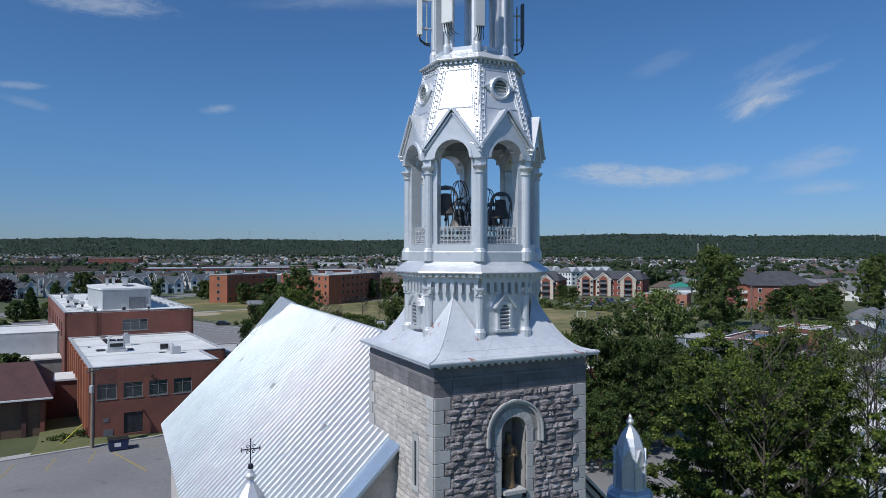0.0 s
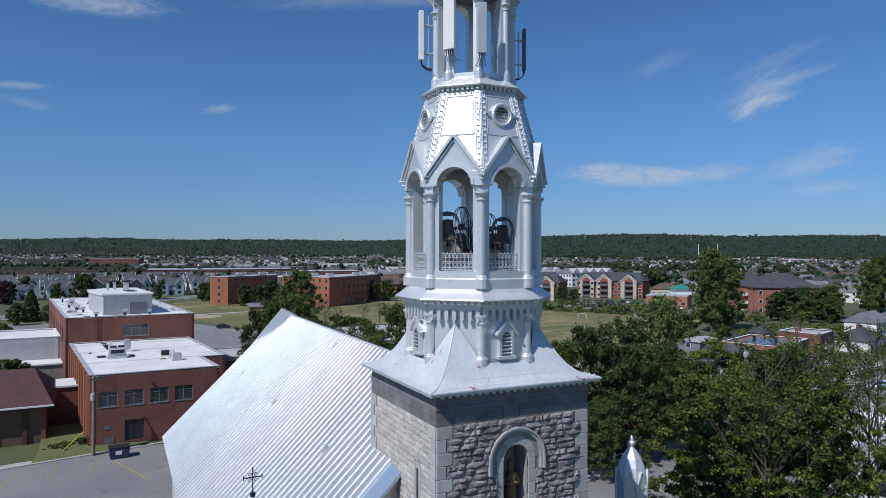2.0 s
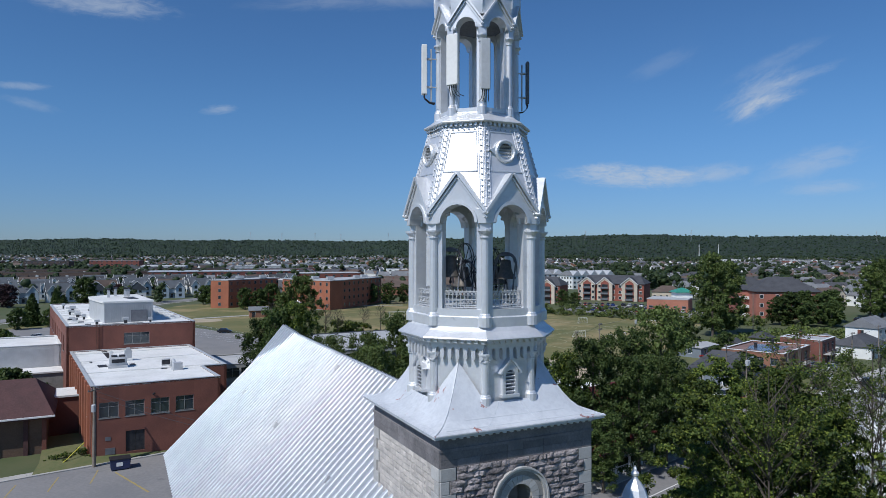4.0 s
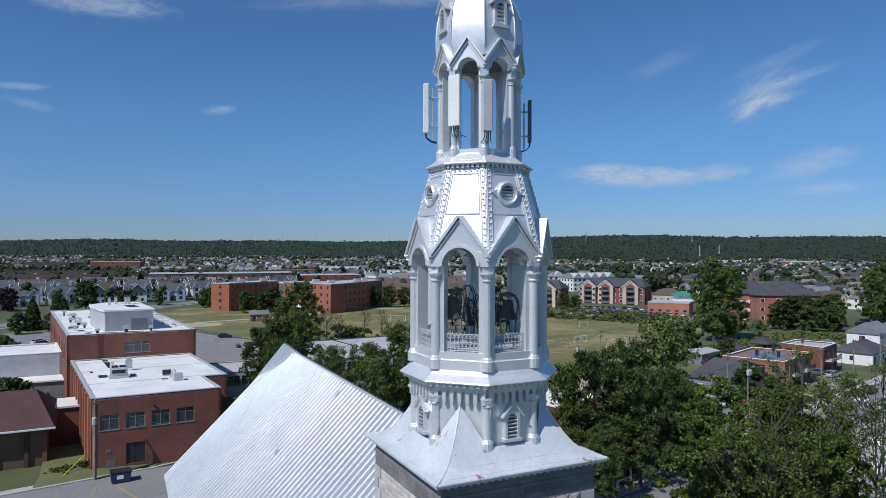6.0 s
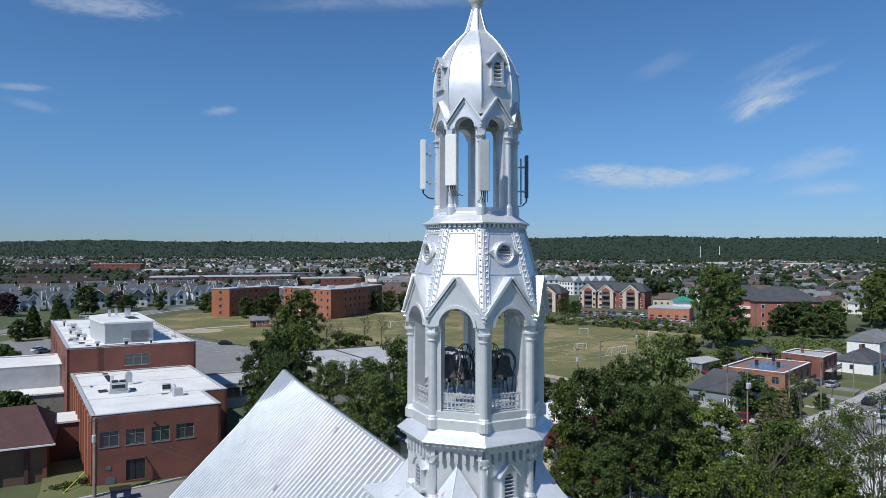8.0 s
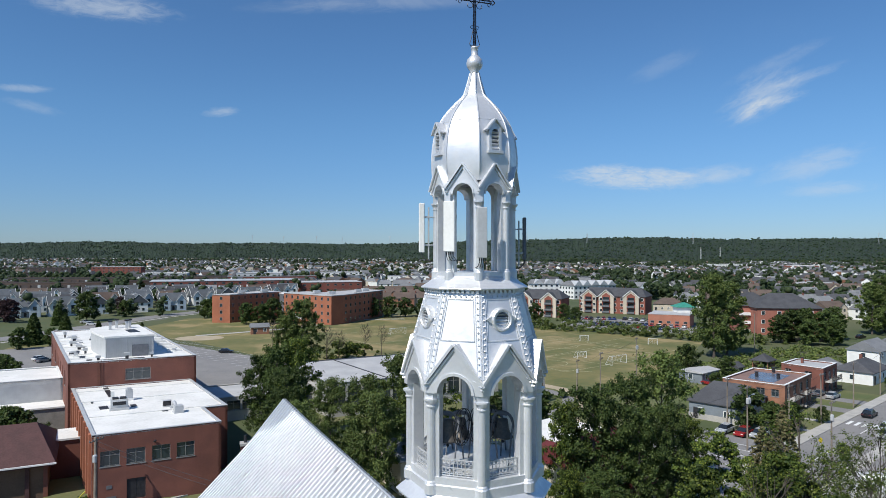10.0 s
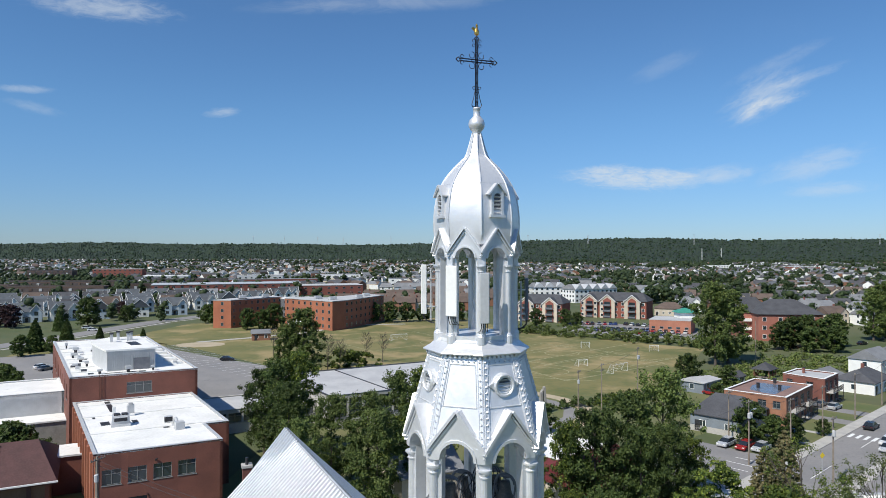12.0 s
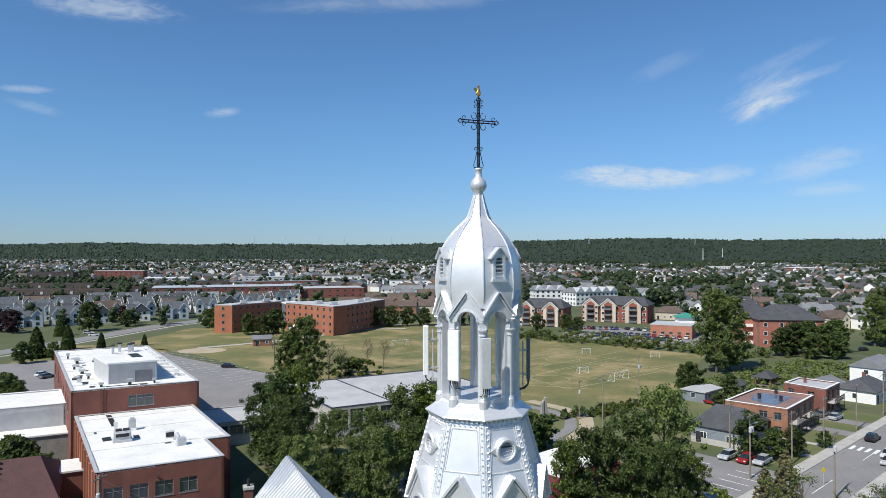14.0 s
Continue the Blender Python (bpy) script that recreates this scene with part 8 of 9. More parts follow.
for sx_ in (-3.2, 3.2):
    for sy_ in (-2.7, 2.7):
        part("leg", boxed(sx_ - 0.06, sy_ - 0.06, 0, sx_ + 0.06, sy_ + 0.06, 2.5), WHITE, cn)
house(-73.5, 262.5, 20, 7, 4.5, 2.8, 1.4, BRICKO, GREYSH, "small brick field hut with a pale roof", name="field_hut")

# gabled apartment houses in red brick and pale siding
REDB = surface("dark_red_brick", (0.27, 0.088, 0.062), (0.21, 0.068, 0.050), 0.9, 0, 0.3, 5, 0.2)


def gabled_flats(x, y, turn, w, d, gables, label):
    ob = thing("apartment_house", x, y, 0, turn, label, "apartment house", "gabled apartment houses")
    part("wall", boxed(-w / 2, 0, 0, w / 2, d, 9.2), REDB, ob)
    bm = bmesh.new()
    gable_roof(bm, w, d, 9.2, 4.2, 0.6, 4.0)
    bmesh.ops.translate(bm, verts=bm.verts, vec=(0, d / 2, 0))
    part("roof", bm, SHINGLE, ob)
    part("brick_base", boxed(-w / 2 - 0.05, -0.08, 0, w / 2 + 0.05, d + 0.05, 3.0), REDB, ob)
    for s in (-1, 1):
        part("end_bay", boxed(s * w / 2 - 0.1 * (s > 0), 2, 0, s * w / 2 + 0.1 * (s < 0) + s * 0.08, d - 2, 9.0), REDB, ob)
    for gx, gw in gables:
        bm = bmesh.new()
        prism(bm, [(gx - gw / 2, 0), (gx + gw / 2, 0), (gx + gw / 2, 9.0), (gx, 9.0 + gw * 0.42), (gx - gw / 2, 9.0)], -1.6, 4)
        bay = part("gable_bay", bm, BEIGE, ob)
        bm = bmesh.new()
        prism(bm, [(gx - gw * 0.27, 0), (gx + gw * 0.27, 0), (gx + gw * 0.27, 9.4), (gx, 9.0 + gw * 0.24), (gx - gw * 0.27, 9.4)], -1.75, -1.5)
        part("brick_panel", bm, REDB, bay)
        bm = bmesh.new()
        for s in (-1, 1):
            p, q = (gx + s * (gw / 2 + 0.5), 4.2, 8.7), (gx, 4.2, 9.1 + gw * 0.42)
            slope_bar(bm, *((p, q) if s < 0 else (q, p)), 0.3, 6.2)
        part("gable_roof", bm, SHINGLE, bay)
        bm = bmesh.new()
        for s in (-1, 1):
            p, q = (gx + s * (gw / 2 + 0.5), -1.9, 8.6), (gx, -1.9, 9.0 + gw * 0.42)
            slope_bar(bm, *((p, q) if s < 0 else (q, p)), 0.32, 0.16)
        part("bargeboard", bm, WHITE, bay)
        for fl in range(3):
            part("balcony", boxed(gx - gw * 0.24, -2.9, 0.3 + 3.0 * fl, gx + gw * 0.24, -1.6, 0.5 + 3.0 * fl), DARKMETAL, bay)
            part("balcony_rail", boxed(gx - gw * 0.24, -2.9, 0.5 + 3.0 * fl, gx + gw * 0.24, -2.82, 1.4 + 3.0 * fl), LOUVRE, bay)
            part("patio_door", boxed(gx - gw * 0.2, -1.82, 0.5 + 3.0 * fl, gx + gw * 0.2, -1.74, 2.7 + 3.0 * fl), GLASS, bay)
    xs = [-w / 2 + 1.6 + i * (w - 3.2) / 9 for i in range(10)]
    for xx in xs:
        gap = min(abs(xx - gx) / gw for gx, gw in gables)
        if gap < 0.30:
            continue
        yo = -1.6 if gap < 0.5 else 0.0
        for fl in range(3):
            fr = part("window", boxed(xx - 0.75, yo - 0.12, 0.9 + 3.0 * fl, xx + 0.75, yo, 2.4 + 3.0 * fl), WHITE, ob)
            part("pane", boxed(xx - 0.62, yo - 0.15, 1.02 + 3.0 * fl, xx + 0.62, yo - 0.12, 2.28 + 3.0 * fl), GLASS, fr)
    return ob


gabled_flats(88.5, 354, -28, 35, 17, ((-12.0, 8.0), (-2.5, 8.0), (10.5, 8.0)), "red brick and beige gabled apartment house")
gabled_flats(47, 335, -24, 23, 17, ((-7.0, 7.5), (5.5, 7.5)), "red brick and beige gabled apartment house")


def white_block(x, y, turn, w, d, h, n, label, floors=3):
    ob = thing("white_apartments", x, y, 0, turn, label, "apartment building")
    part("wall", boxed(-w / 2, 0, 0, w / 2, d, h), WHITE, ob)
    for i in range(n):
        gx = -w / 2 + w * (i + 0.5) / n
        bm = bmesh.new()
        hw = w / n / 2
        prism(bm, [(gx - hw, h), (gx + hw, h), (gx, h + hw * 0.9)], -0.6, d * 0.5)
        g_ = part("gable", bm, PALEGREY, ob)
    bm = bmesh.new()
    gable_roof(bm, w, d, h, 3.4, 0.5, 1.0)
    bmesh.ops.translate(bm, verts=bm.verts, vec=(0, d / 2, 0))
    part("roof", bm, GREYSH, ob)
    for i in range(n * 2):
        gx = -w / 2 + w * (i + 0.5) / (n * 2)
        for fl in range(floors):
            part("window", boxed(gx - 0.8, -0.12, 1.0 + 3.0 * fl, gx + 0.8, 0.0, 2.4 + 3.0 * fl), GLASS, ob)
    for i in range(5):
        for fl in range(floors):
            part("window", boxed(-w / 2 - 0.12, d * (i + 0.4) / 5, 1.0 + 3.0 * fl, -w / 2, d * (i + 0.4) / 5 + 1.3, 2.4 + 3.0 * fl), GLASS, ob)
    return ob


white_block(106, 470, 28, 38, 16, 9.4, 5, "long white three-storey apartments with grey gables")
white_block(78, 500, 10, 25, 14, 9.0, 3, "white three-storey apartments with a pale roof")
cm = slab_block("brick_shop", [(88.5, 290), (104.0, 283), (111, 297), (96, 305)], 5.4, surface("salmon_brick", (0.40, 0.17, 0.11), (0.33, 0.14, 0.09), 0.9, 0, 0.3, 5, 0.2), GREYMEM,
                "low salmon brick shop with a flat roof", 1, {0: 5, 3: 3}, category="shop", winw=1.6, winh=1.0)
TEAL = surface("teal_metal_roof", (0.06, 0.30, 0.22), None, 0.5, 0.1, 1, 5, 0.05)
part("roof_tower", boxed(103, 294, 5.4, 110, 301, 8.2), WHITE, cm)
bm = bmesh.new()
gable_roof(bm, 8, 8, 8.2, 1.8, 0.4, 3.8)
bmesh.ops.translate(bm, verts=bm.verts, vec=(106.5, 297.5, 0))
part("teal_roof", bm, TEAL, cm)
house(125, 372, -20, 16, 12, 4.0, 3.2, BEIGE, BROWNSH, "single-storey pavilion with a brown hip roof", hip=5.5, name="pavilion")
# brick flats with dark hip roofs
FLATBRICK = surface("salmon_red_brick", (0.36, 0.14, 0.10), (0.28, 0.11, 0.08), 0.9, 0, 0.3, 5, 0.2)
ar = thing("brick_flats", 136, 268, 0, -6, "three-storey red brick flats with charcoal hip roofs", "apartment building")
part("wall", boxed(-13, -9, 0, 11, 8, 10.6), FLATBRICK, ar)
part("side_wing", boxed(-17, -1, 0, -13, 12, 10.8), FLATBRICK, ar)
bm = bmesh.new()
gable_roof(bm, 24, 17, 10.6, 5.4, 0.6, 8)
bmesh.ops.translate(bm, verts=bm.verts, vec=(-1, -0.5, 0))
part("roof", bm, SHINGLE, ar)
bm = bmesh.new()
gable_roof(bm, 14, 16, 10.8, 5.0, 0.6, 6.5)
bmesh.ops.translate(bm, verts=bm.verts, vec=(-10, 7, 0.02))
part("roof", bm, SHINGLE, ar)
for i in range(4):
    for fl in range(3):
        fr = part("window", boxed(-11.5 + 6 * i, -9.1, 1.0 + 3.4 * fl, -10.1 + 6 * i, -9.0, 2.6 + 3.4 * fl), WHITE, ar)
        part("pane", boxed(-11.38 + 6 * i, -9.13, 1.1 + 3.4 * fl, -10.22 + 6 * i, -9.1, 2.5 + 3.4 * fl), GLASS, fr)
for fl in range(3):
    part("balcony", boxed(-17.2, -2.4, 0.2 + 3.4 * fl, -13.2, -1.0, 1.3 + 3.4 * fl), WHITE, ar)
    part("porch", boxed(11, -7, 0.2 + 3.4 * fl, 13, 4, 0.4 + 3.4 * fl), CONCRETE, ar)
    for yy in (-6.8, -1, 3.8):
        part("porch_post", boxed(12.7, yy - 0.1, 0.4 + 3.4 * fl, 12.95, yy + 0.1, 3.0 + 3.4 * fl), DARKMETAL, ar)

# long low blocks and large sheds to the north-west
FARRED = surface("far_red_brick", (0.22, 0.075, 0.055), (0.17, 0.06, 0.05), 0.9, 0, 0.1, 2, 0.1)
MANSARD = surface("dark_mansard_shingle", (0.062, 0.050, 0.048), (0.042, 0.034, 0.034), 0.92, 0, 0.3, 3, 0.2, 0.02, 0.15)
FARBRN = surface("far_brown_brick", (0.105, 0.070, 0.056), (0.075, 0.052, 0.044), 0.9, 0, 0.1, 2, 0.1)
for x0, y0, x1, y1, d, h, wl, rf in ((-225, 505, -120, 545, 36, 10, FARRED, PALEGREY), (-118, 540, -70, 556, 30, 8, FARRED, GREYMEM), (-330, 495, -262, 505, 13, 9, FARBRN, BROWNSH),
                                     (-255, 535, -190, 560, 13, 9, FARBRN, BROWNSH), (-420, 520, -345, 520, 14, 9, FARBRN, BROWNSH), (-390, 590, -300, 600, 14, 9, FARBRN, SHINGLE),
                                     (-280, 640, -215, 650, 14, 9, FARBRN, SHINGLE), (-210, 640, -130, 668, 14, 9, FARRED, GREYSH), (-480, 560, -400, 566, 14, 9, FARRED, BROWNSH),
                                     (-330, 720, -285, 730, 20, 10, PALEGREY, MEMBRANE), (-240, 760, -190, 770, 30, 9, PALEGREY, GREYMEM), (-150, 760, -100, 770, 24, 10, WHITE, GREYMEM),
                                     (-60, 700, -20, 706, 18, 8, WHITE, GREYSH), (-520, 820, -470, 830, 20, 13, FARBRN, SHINGLE), (-460, 860, -400, 870, 20, 14, FARRED, GREYMEM),
                                     (300, 560, 330, 560, 20, 7, WHITE, GREYMEM), (560, 1400, 640, 1410, 40, 10, WHITE, MEMBRANE), (680, 1300, 730, 1300, 40, 9, REDB, MEMBRANE)):
    dv = Vector((x1 - x0, y1 - y0)).normalized()
    nn = Vector((-dv.y, dv.x)) * d
    L = math.hypot(x1 - x0, y1 - y0)
    lb_ = slab_block("long_block", [(x0, y0), (x1, y1), (x1 + nn.x, y1 + nn.y), (x0 + nn.x, y0 + nn.y)], h, wl, rf, "long flat-roofed block among the houses",
               max(1, int(h / 3.2)), {0: max(4, int(L / 6))}, category="building", winw=2.2, winh=1.4, edges=(0,), group="long blocks")
    if wl is FARBRN:                                     # shingled mansard storey with dormers
        m = Matrix(((dv.x, -dv.y, 0, x0), (dv.y, dv.x, 0, y0), (0, 0, 1, 0), (0, 0, 0, 1)))
        bm = bmesh.new()
        prism(bm, [(-0.7, h * 0.56), (1.0, h * 0.56), (1.6, h + 1.2), (0.5, h + 1.2)], -0.4, L + 0.4, m @ Matrix(((0, 1, 0, 0), (1, 0, 0, 0), (0, 0, 1, 0), (0, 0, 0, 1))))
        bmesh.ops.recalc_face_normals(bm, faces=bm.faces)
        part("mansard", bm, MANSARD, lb_, "dark shingled mansard storey")
        for i in range(int(L / 7)):
            a = 7 * (i + 0.5)
            bm = bmesh.new()
            box(bm, a - 1.0, -0.8, h * 0.64, a + 1.0, 0.8, h * 0.64 + 2.0, m)
            part("dormer", bm, FARBRN if i % 3 else PALEGREY, lb_)

# houses that can be told apart
rr = random.Random(77)
# white siding tinted pale blue: the facades' shade is in the colour
BLUEW = surface("shade_blue_siding", (0.46, 0.53, 0.58), (0.40, 0.46, 0.51), 0.8, 0, 0.3, 4, 0.1)
STYLES = [(WHITE, GREYSH, "white gabled house with a grey roof"), (BLUEW, GREYSH, "white gabled house coloured pale blue for shade, grey roof"), (BEIGE, BROWNSH, "beige gabled house with a brown roof"),
          (WHITE, SHINGLE, "white gabled house with a charcoal roof"), (BRICKO, BROWNSH, "brown brick house with a brown roof"), (BEIGE, SHINGLE, "beige house with a charcoal roof")]
PROTO = []
for i, (wl, rf, lb) in enumerate(STYLES):
    for cr in (None, (2.4, 5.6)):
        PROTO.append(house(0, 0, 0, 11 + i % 3, 9, 5.2, 3.4 + 0.3 * (i % 2), wl, rf, lb, floors=2, cross=cr, hip=0.0 if i % 3 else 1.6, chim=(i % 2 == 0), group="suburban houses", doors=False, plain=True))


def villa(wall, roof, label, w=13.5, d=9.0, h=5.4, rise=4.2):
    """A two-storey semi-detached house with steep front gables, white trim and end gables."""
    ob = thing("house", 0, 0, 0, 0, label, "house", "suburban houses")
    bm = bmesh.new()
    prism(bm, [(-d / 2, 0), (d / 2, 0), (d / 2, h), (0, h + rise * 0.96), (-d / 2, h)], -w / 2, w / 2, Matrix.Rotation(radians(90), 4, "Z"))
    part("wall", bm, wall, ob)
    bm = bmesh.new()
    gable_roof(bm, w, d, h, rise, 0.4)
    part("roof", bm, roof, ob)
    bm = bmesh.new()
    for s in (-1, 1):
        m = Matrix.Rotation(radians(90), 4, "Z")
        b2 = bmesh.new()
        for q in (-1, 1):
            p0, p1 = (q * (d / 2 + 0.4), s * (w / 2 + 0.42), h - 0.05), (0, s * (w / 2 + 0.42), h + rise + 0.02)
            slope_bar(b2, *((p0, p1) if q < 0 else (p1, p0)), 0.28, 0.12)
        bmesh.ops.transform(b2, matrix=m, verts=b2.verts)
        part("bargeboard", b2, WHITE, ob)
    bm.free()
    for gx, gw in ((-w * 0.30, 4.8), (w * 0.30, 4.8)):
        bm = bmesh.new()
        prism(bm, [(gx - gw / 2, 0), (gx + gw / 2, 0), (gx + gw / 2, h - 0.2), (gx, h + rise * 0.72), (gx - gw / 2, h - 0.2)], -d / 2 - 2.0, 0)
        bay = part("gable_bay", bm, wall, ob)
        bm = bmesh.new()
        for s in (-1, 1):
            p0, p1 = (gx + s * (gw / 2 + 0.4), 0, h - 0.35), (gx, 0, h + rise * 0.78)
            slope_bar(bm, *((p0, p1) if s < 0 else (p1, p0)), 0.16, d / 2 + 2.3)
        part("gable_roof", bm, roof, bay)
        bm = bmesh.new()
        for s in (-1, 1):
            p0, p1 = (gx + s * (gw / 2 + 0.42), -d / 2 - 2.3, h - 0.42), (gx, -d / 2 - 2.3, h + rise * 0.79)
            slope_bar(bm, *((p0, p1) if s < 0 else (p1, p0)), 0.26, 0.12)
        part("gable_trim", bm, WHITE, bay)
        for zz, hh in ((0.9, 1.5), (3.5, 1.9)):
            part("window", boxed(gx - 0.8, -d / 2 - 2.06, zz, gx + 0.8, -d / 2 - 1.98, zz + hh), GLASS, bay)
    for s in (-1, 1):
        for yy, zz in ((-2.2, 0.9), (2.2, 0.9), (-1.6, 3.7), (1.6, 3.7)):
            x0, x1 = s * w / 2, s * (w / 2 + 0.06)
            part("window", boxed(min(x0, x1), yy - 0.6, zz, max(x0, x1), yy + 0.6, zz + 1.4), GLASS, ob)
    part("porch_roof", boxed(-w * 0.12, -d / 2 - 1.8, 2.6, w * 0.12, -d / 2, 2.8), roof, ob)
    part("door", boxed(-0.6, -d / 2 - 0.06, 0.2, 0.6, -d / 2 + 0.02, 2.3), DARKMETAL, ob)
    return ob


BLUESH = surface("blue_grey_shingle", (0.098, 0.110, 0.124), (0.072, 0.080, 0.092), 0.92, 0, 0.35, 4, 0.3, 0.02, 0.15)
for wl, rf, lb in ((WHITE, BLUESH, "white gabled double house with a blue-grey roof"), (BLUEW, BLUESH, "white gabled double house coloured pale blue for shade, blue-grey roof"),
                   (WHITE, SHINGLE, "white gabled double house with a charcoal roof"), (BEIGE, BROWNSH, "beige gabled double house with a brown roof")):
    PROTO.append(villa(wl, rf, lb))


def row_of(x0, y0, x1, y1, n, turn, picks, jitter=2.0, flip=(0, 0, 180)):
    for i in range(n):
        f = (i + 0.5) / n
        copy_thing(PROTO[rr.choice(picks)], pose(x0 + (x1 - x0) * f + rr.uniform(-jitter, jitter), y0 + (y1 - y0) * f + rr.uniform(-jitter, jitter), 0, 0, 0,
                                                 turn + rr.uniform(-6, 6) + rr.choice(flip)))


row_of(-258, 292, -148, 378, 8, 36, (12, 13, 14, 12), 1.5, (0, 0, -90))
row_of(-290, 318, -142, 412, 10, 36, (12, 13, 14, 15), 1.5, (0, 0, -90))
row_of(-320, 345, -122, 444, 13, 32, (12, 14, 13, 12), 1.5, (0, 0, -90))
row_of(-330, 390, -112, 482, 14, 32, (14, 12, 13, 15), 1.5, (0, 0, -90))
row_of(-420, 330, -290, 400, 8, 30, (12, 13, 6))
row_of(-430, 420, -300, 470, 9, 30, (14, 6, 1, 9))
row_of(-250, 455, -110, 500, 8, 25, (12, 3, 5, 9))
row_of(-60, 395, 20, 405, 6, 8, (4, 5, 8, 9))
row_of(-70, 425, 30, 440, 7, 8, (4, 5, 8, 9))
row_of(-60, 470, 40, 490, 7, 8, (8, 5, 4, 2))
row_of(-40, 520, 50, 540, 6, 8, (2, 5, 4, 0))
row_of(-60, 580, 60, 600, 9, 5, (0, 2, 3, 5))
row_of(140, 400, 230, 380, 6, -12, (7, 11, 9, 1))
row_of(150, 440, 260, 420, 7, -12, (7, 3, 9, 11))
row_of(165, 480, 300, 460, 8, -12, (7, 1, 5, 11))
row_of(180, 330, 270, 300, 6, 20, (0, 3, 10, 5))
row_of(200, 370, 320, 340, 7, 20, (0, 3, 10, 2, 8))
row_of(150, 540, 330, 520, 10, -8, (7, 1, 3, 5, 11))
row_of(120, 590, 340, 570, 12, -8, (7, 1, 3, 5, 7))
row_of(250, 420, 380, 390, 8, -5, (0, 3, 10, 2, 8))
row_of(270, 320, 380, 350, 7, 20, (4, 8, 3))
row_of(330, 480, 440, 470, 7, -5, (0, 2, 8))
row_of(340, 540, 470, 530, 8, -5, (0, 2, 8, 5))
row_of(190, 215, 260, 250, 4, 42, (4, 8, 3))
row_of(220, 260, 300, 280, 5, 42, (2, 8, 3, 10))
for p_ in PROTO:
    for o in (*p_.children_recursive, p_):
        bpy.data.objects.remove(o)

# the farther roofs, past counting
g = np.random.default_rng(12)
verts, faces, mats = [], [], []
WALLS = [WHITE, BEIGE, WHITE, WHITE, PALEGREY, FARBRN, BRICKO]
ROOFS = [SHINGLE, SHINGLE, GREYSH, BLUESH, BROWNSH]
placed = 0
while placed < 3300:
    u = g.uniform(-0.78, 0.78)
    d = 610 + (3100 if u < 0.02 else 2150) * g.random() ** 1.2
    x = u * d
    if u > 0.05 and d > 2450 - 700 * g.random():
        continue
    if noise.noise((x * 0.006, d * 0.006, 5)) < -0.16:
        continue
    w_, dp, h_, rise = g.uniform(9, 15), g.uniform(8, 11), g.uniform(3.2, 6.4), g.uniform(2.4, 4.0)
    a = radians(30 * round(noise.noise((x * 0.002, d * 0.002, 0)) * 4) + 15 + (90 if g.random() < 0.6 else 0) + g.normal(0, 4))
    c, s = math.cos(a), math.sin(a)
    b0 = len(verts)
    hipx = w_ / 2 * (0.45 if g.random() < 0.4 else 1.0)
    for lx, ly, lz in ((-w_ / 2, -dp / 2, 0), (w_ / 2, -dp / 2, 0), (w_ / 2, dp / 2, 0), (-w_ / 2, dp / 2, 0), (-w_ / 2, -dp / 2, h_), (w_ / 2, -dp / 2, h_), (w_ / 2, dp / 2, h_),
                       (-w_ / 2, dp / 2, h_), (-hipx, 0, h_ + rise), (hipx, 0, h_ + rise)):
        verts.append((x + lx * c - ly * s, d + lx * s + ly * c, lz))
    wm, rm = int(g.integers(0, len(WALLS))), len(WALLS) + int(g.integers(0, len(ROOFS)))
    gm = wm if hipx == w_ / 2 else rm
    for f, m_ in (((0, 1, 5, 4), wm), ((1, 2, 6, 5), wm), ((2, 3, 7, 6), wm), ((3, 0, 4, 7), wm), ((4, 5, 9, 8), rm), ((6, 7, 8, 9), rm), ((5, 6, 9), gm), ((7, 4, 8), gm)):
        faces.append(tuple(b0 + i for i in f))
        mats.append(m_)
    for k in range(2):
        q = -w_ / 4 + k * w_ / 2
        b1 = len(verts)
        for lx, lz in ((q - 0.7, 1.2), (q + 0.7, 1.2), (q + 0.7, 2.6), (q - 0.7, 2.6)):
            verts.append((x + lx * c + (dp / 2 + 0.05) * s, d + lx * s - (dp / 2 + 0.05) * c, lz))
        faces.append((b1, b1 + 1, b1 + 2, b1 + 3))
        mats.append(len(WALLS) + len(ROOFS))
    placed += 1
me = bpy.data.meshes.new("distant_houses")
me.from_pydata(verts, [], faces)
for m_ in (*WALLS, *ROOFS, GLASS):
    me.materials.append(m_)
me.polygons.foreach_set("material_index", mats)
tagged(new("distant_houses", me), "mass of distant suburban houses with grey and brown roofs", "houses", kind="stuff")

# trees between the houses
cc_, rr_, nc_, nr_ = [], [], [], []
k = 0
while k < 11500:
    u = g.uniform(-0.8, 0.8)
    d = 330 + (3300 if u < 0.05 else 2450) * g.random() ** 1.1
    x = u * d
    if d < 640 and g.random() < 0.25:
        continue
    if d < 420 and -135 < x < 140:
        continue
    if 420 <= d < 505 and 58 < x < 130:
        continue
    if d < 520 and -320 < x < -100 and g.random() < 0.72:
        continue
    wood = noise.noise((x * 0.005, d * 0.005, 9)) + (0.25 if d > 1500 else 0) + (0.6 if u < -0.5 and 520 < d < 1500 else 0) + (0.30 if u > 0.22 and d > 900 else 0)
    if wood < g.uniform(-0.35, 0.45):
        continue
    h_ = g.uniform(5, 12)
    for q in range(5 if d < 800 else 3 if d < 1500 else 2 if d < 2200 else 1):
        spot = (x + g.normal(0, h_ * 0.16), d + g.normal(0, h_ * 0.16), h_ * (0.30 + (0.14 if d < 800 else 0.20) * q))
        (nc_ if d < 800 else cc_).append(spot)
        (nr_ if d < 800 else rr_).append(h_ * (g.uniform(0.20, 0.30) if d < 800 else g.uniform(0.18, 0.30) if d < 1500 else g.uniform(0.24, 0.38)))
    k += 1
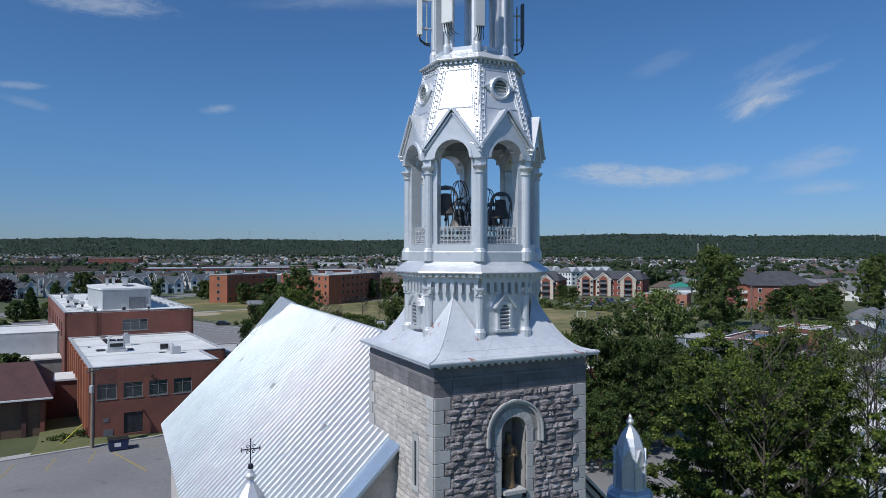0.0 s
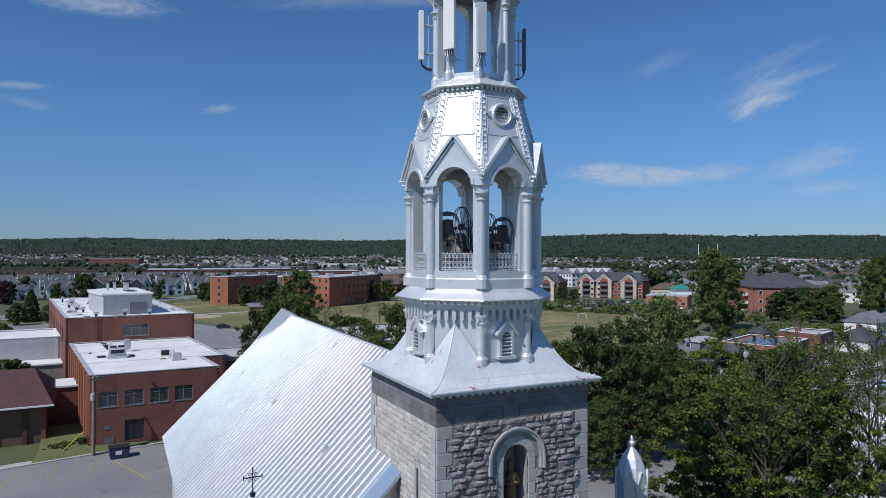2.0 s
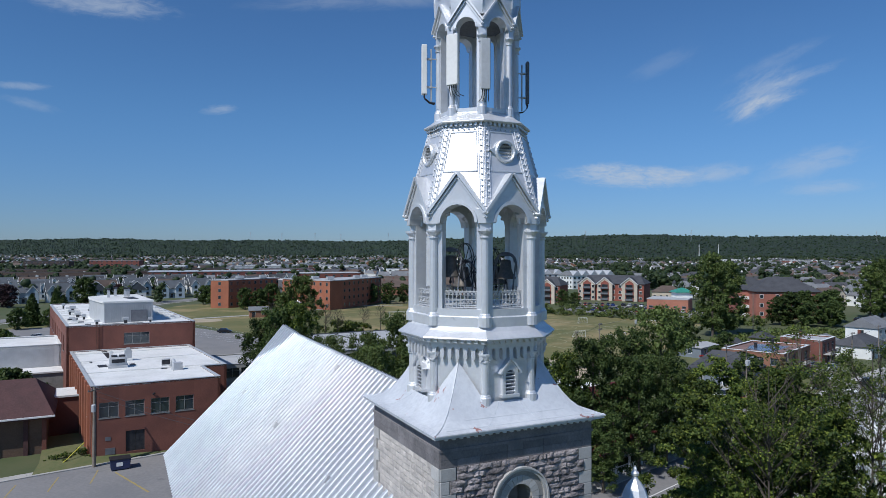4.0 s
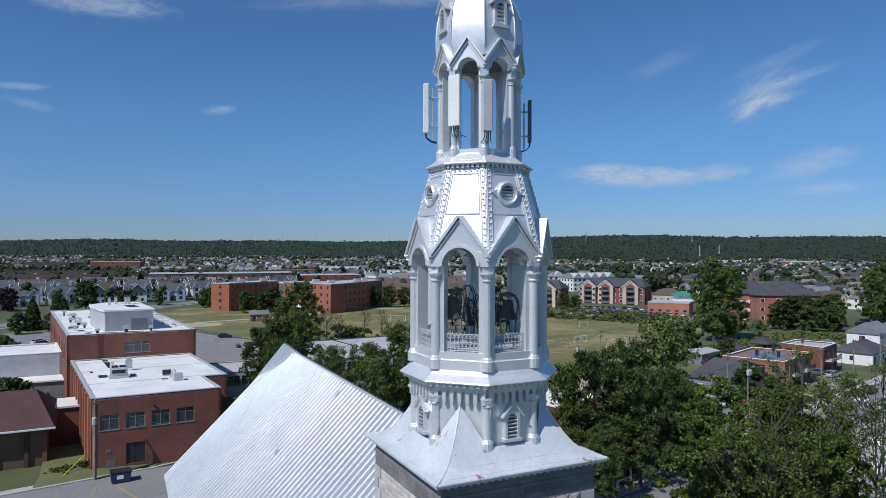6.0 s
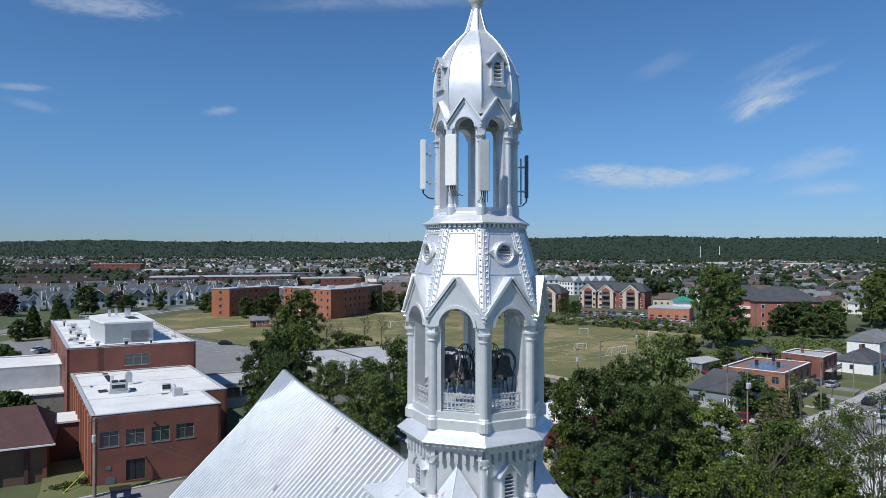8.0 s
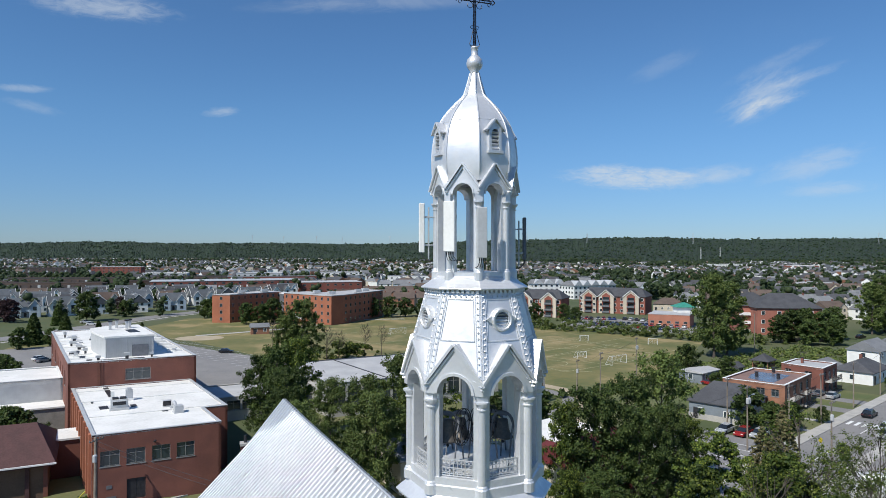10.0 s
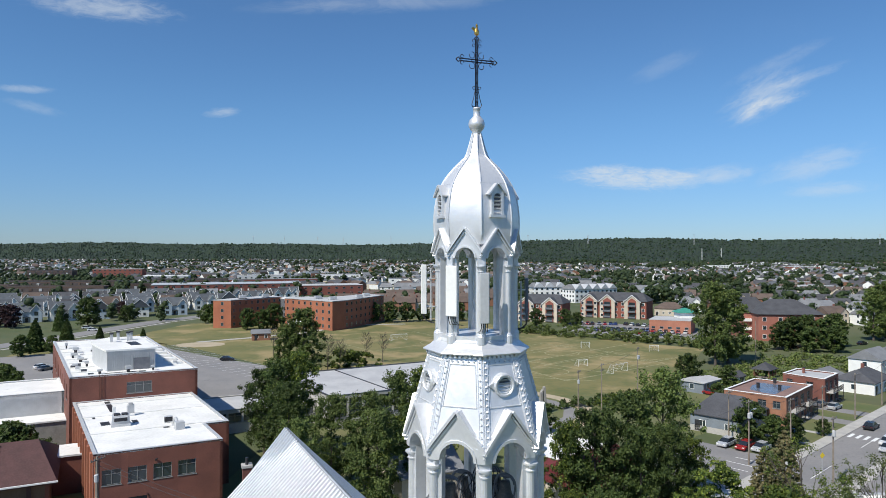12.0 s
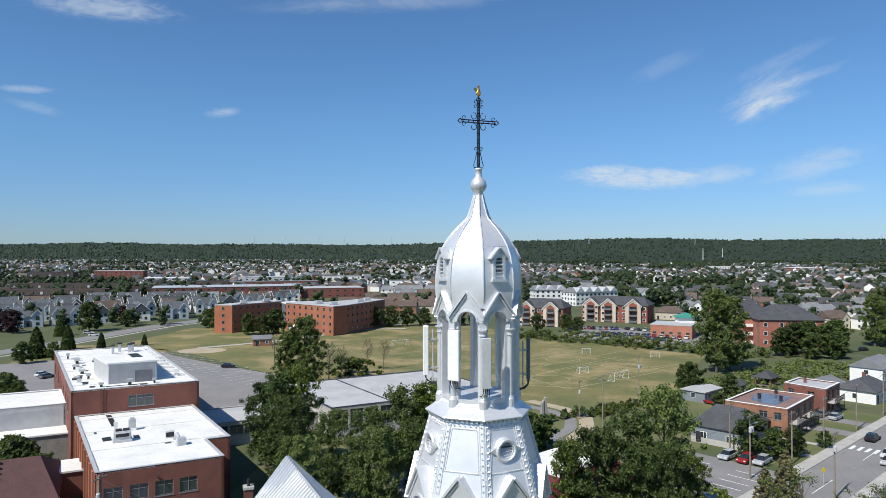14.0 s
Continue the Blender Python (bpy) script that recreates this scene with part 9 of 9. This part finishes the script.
for x0, x1, d0, d1, many in ((130, 520, 300, 640, 330), (-430, -110, 330, 640, 190)):
    for k in range(many):
        x, d, h_ = g.uniform(x0, x1), g.uniform(d0, d1), g.uniform(4.5, 10)
        if abs(x) > 0.72 * d or (x > 0 and d < 300 + 0.2 * (x - 130)):
            continue
        for q in range(5):
            nc_.append((x + g.normal(0, h_ * 0.15), d + g.normal(0, h_ * 0.15), h_ * (0.28 + 0.15 * q)))
            nr_.append(h_ * g.uniform(0.18, 0.30))
for k in range(34):
    d, h_ = g.uniform(420, 760), g.uniform(11, 16)
    x = g.uniform(0.29, 0.66) * d
    for q in range(22):
        f = g.random()
        spread = h_ * 0.30 * math.sin(math.pi * (0.2 + 0.75 * f))
        nc_.append((x + g.normal(0, spread * 0.6), d + g.normal(0, spread * 0.6), h_ * (0.22 + 0.74 * f)))
        nr_.append(h_ * g.uniform(0.09, 0.15))
far = new("garden_trees", leaf_mesh("garden_trees", nc_, [1.08 * q for q in nr_], 22, 0.50, 15, LEAFFAR, 0.9, 0.8))
tagged(far, "many green garden trees between the nearer houses", "trees", kind="stuff")
inner = new("garden_foliage", clump_mesh("garden_foliage", nc_, [0.80 * q for q in nr_], 18, LEAFFAR))
tagged(inner, "dense inner foliage of the garden trees", "trees", kind="stuff")
for k in range(5200):
    u, d = g.uniform(-0.8, 0.8), g.uniform(1150, 2900)
    x = u * d
    if u < 0.05 and d < 2000 or noise.noise((x * 0.0042, d * 0.0030, 21)) < 0.34 - 0.40 * (d - 1150) / 1750:
        continue
    h_ = g.uniform(9, 17)
    for q in range(2):
        cc_.append((x + g.normal(0, h_ * 0.2), d + g.normal(0, h_ * 0.2), h_ * (0.35 + 0.32 * q)))
        rr_.append(h_ * g.uniform(0.26, 0.40))
far = new("suburban_trees", clump_mesh("suburban_trees", cc_, rr_, 15, LEAFFAR))
tagged(far, "many distant green trees between houses", "trees", kind="stuff")

# crowns of the wooded ridge
pts = hv.reshape(-1, 3)
pick = g.choice(len(pts), 9000)
cc_ = pts[pick] + g.normal(0, 6, (len(pick), 3)) * np.array((1, 1, 0.2)) + np.array((0, 0, 1.0))
wood = new("ridge_woods", clump_mesh("ridge_woods", cc_, g.uniform(3.5, 6.5, len(pick)), 16, RIDGELEAF, 0.75))
tagged(wood, "dark green tree crowns on the far ridge", "woods", kind="stuff")

# towers and pylons on the skyline
for x, y, h, kind in ((640, 3000, 46, 0), (1115, 2900, 40, 1), (1240, 3000, 42, 1), (-1050, 3600, 60, 0), (-880, 3600, 55, 0), (-700, 3600, 55, 0), (-310, 3700, 60, 0), (430, 3500, 60, 0),
                      (1230, 3300, 60, 2), (2150, 3300, 60, 2), (-560, 3600, 50, 0)):
    k = 1.0 if kind == 1 else 1.09 if x > 300 else 1.194
    x, y, base = x * k, y * k, 20 if kind == 1 else 30 + 60 * k
    py_ = thing("transmission_pylon" if kind != 1 else "white_mast", x, y, base - 10, 0,
                "thin grey lattice pylon far on the wooded ridge" if kind != 1 else "pale slender mast rising from the woods", "pylon" if kind != 1 else "mast", "skyline pylons")
    bm = bmesh.new()
    if kind == 1:
        lathe(bm, [(1.6, 0), (1.2, h + 10)], 6)
    else:
        for s in (-1, 1):
            beam(bm, (s * 3, 0, 0), (s * 0.8, 0, h), 0.45, 4)
        for i in range(3):
            beam(bm, (-6 + i, 0, h - 4 - 7 * i), (6 - i, 0, h - 4 - 7 * i), 0.4, 4)
    part("shaft", bm, WHITE if kind == 1 else PALEGREY, py_)
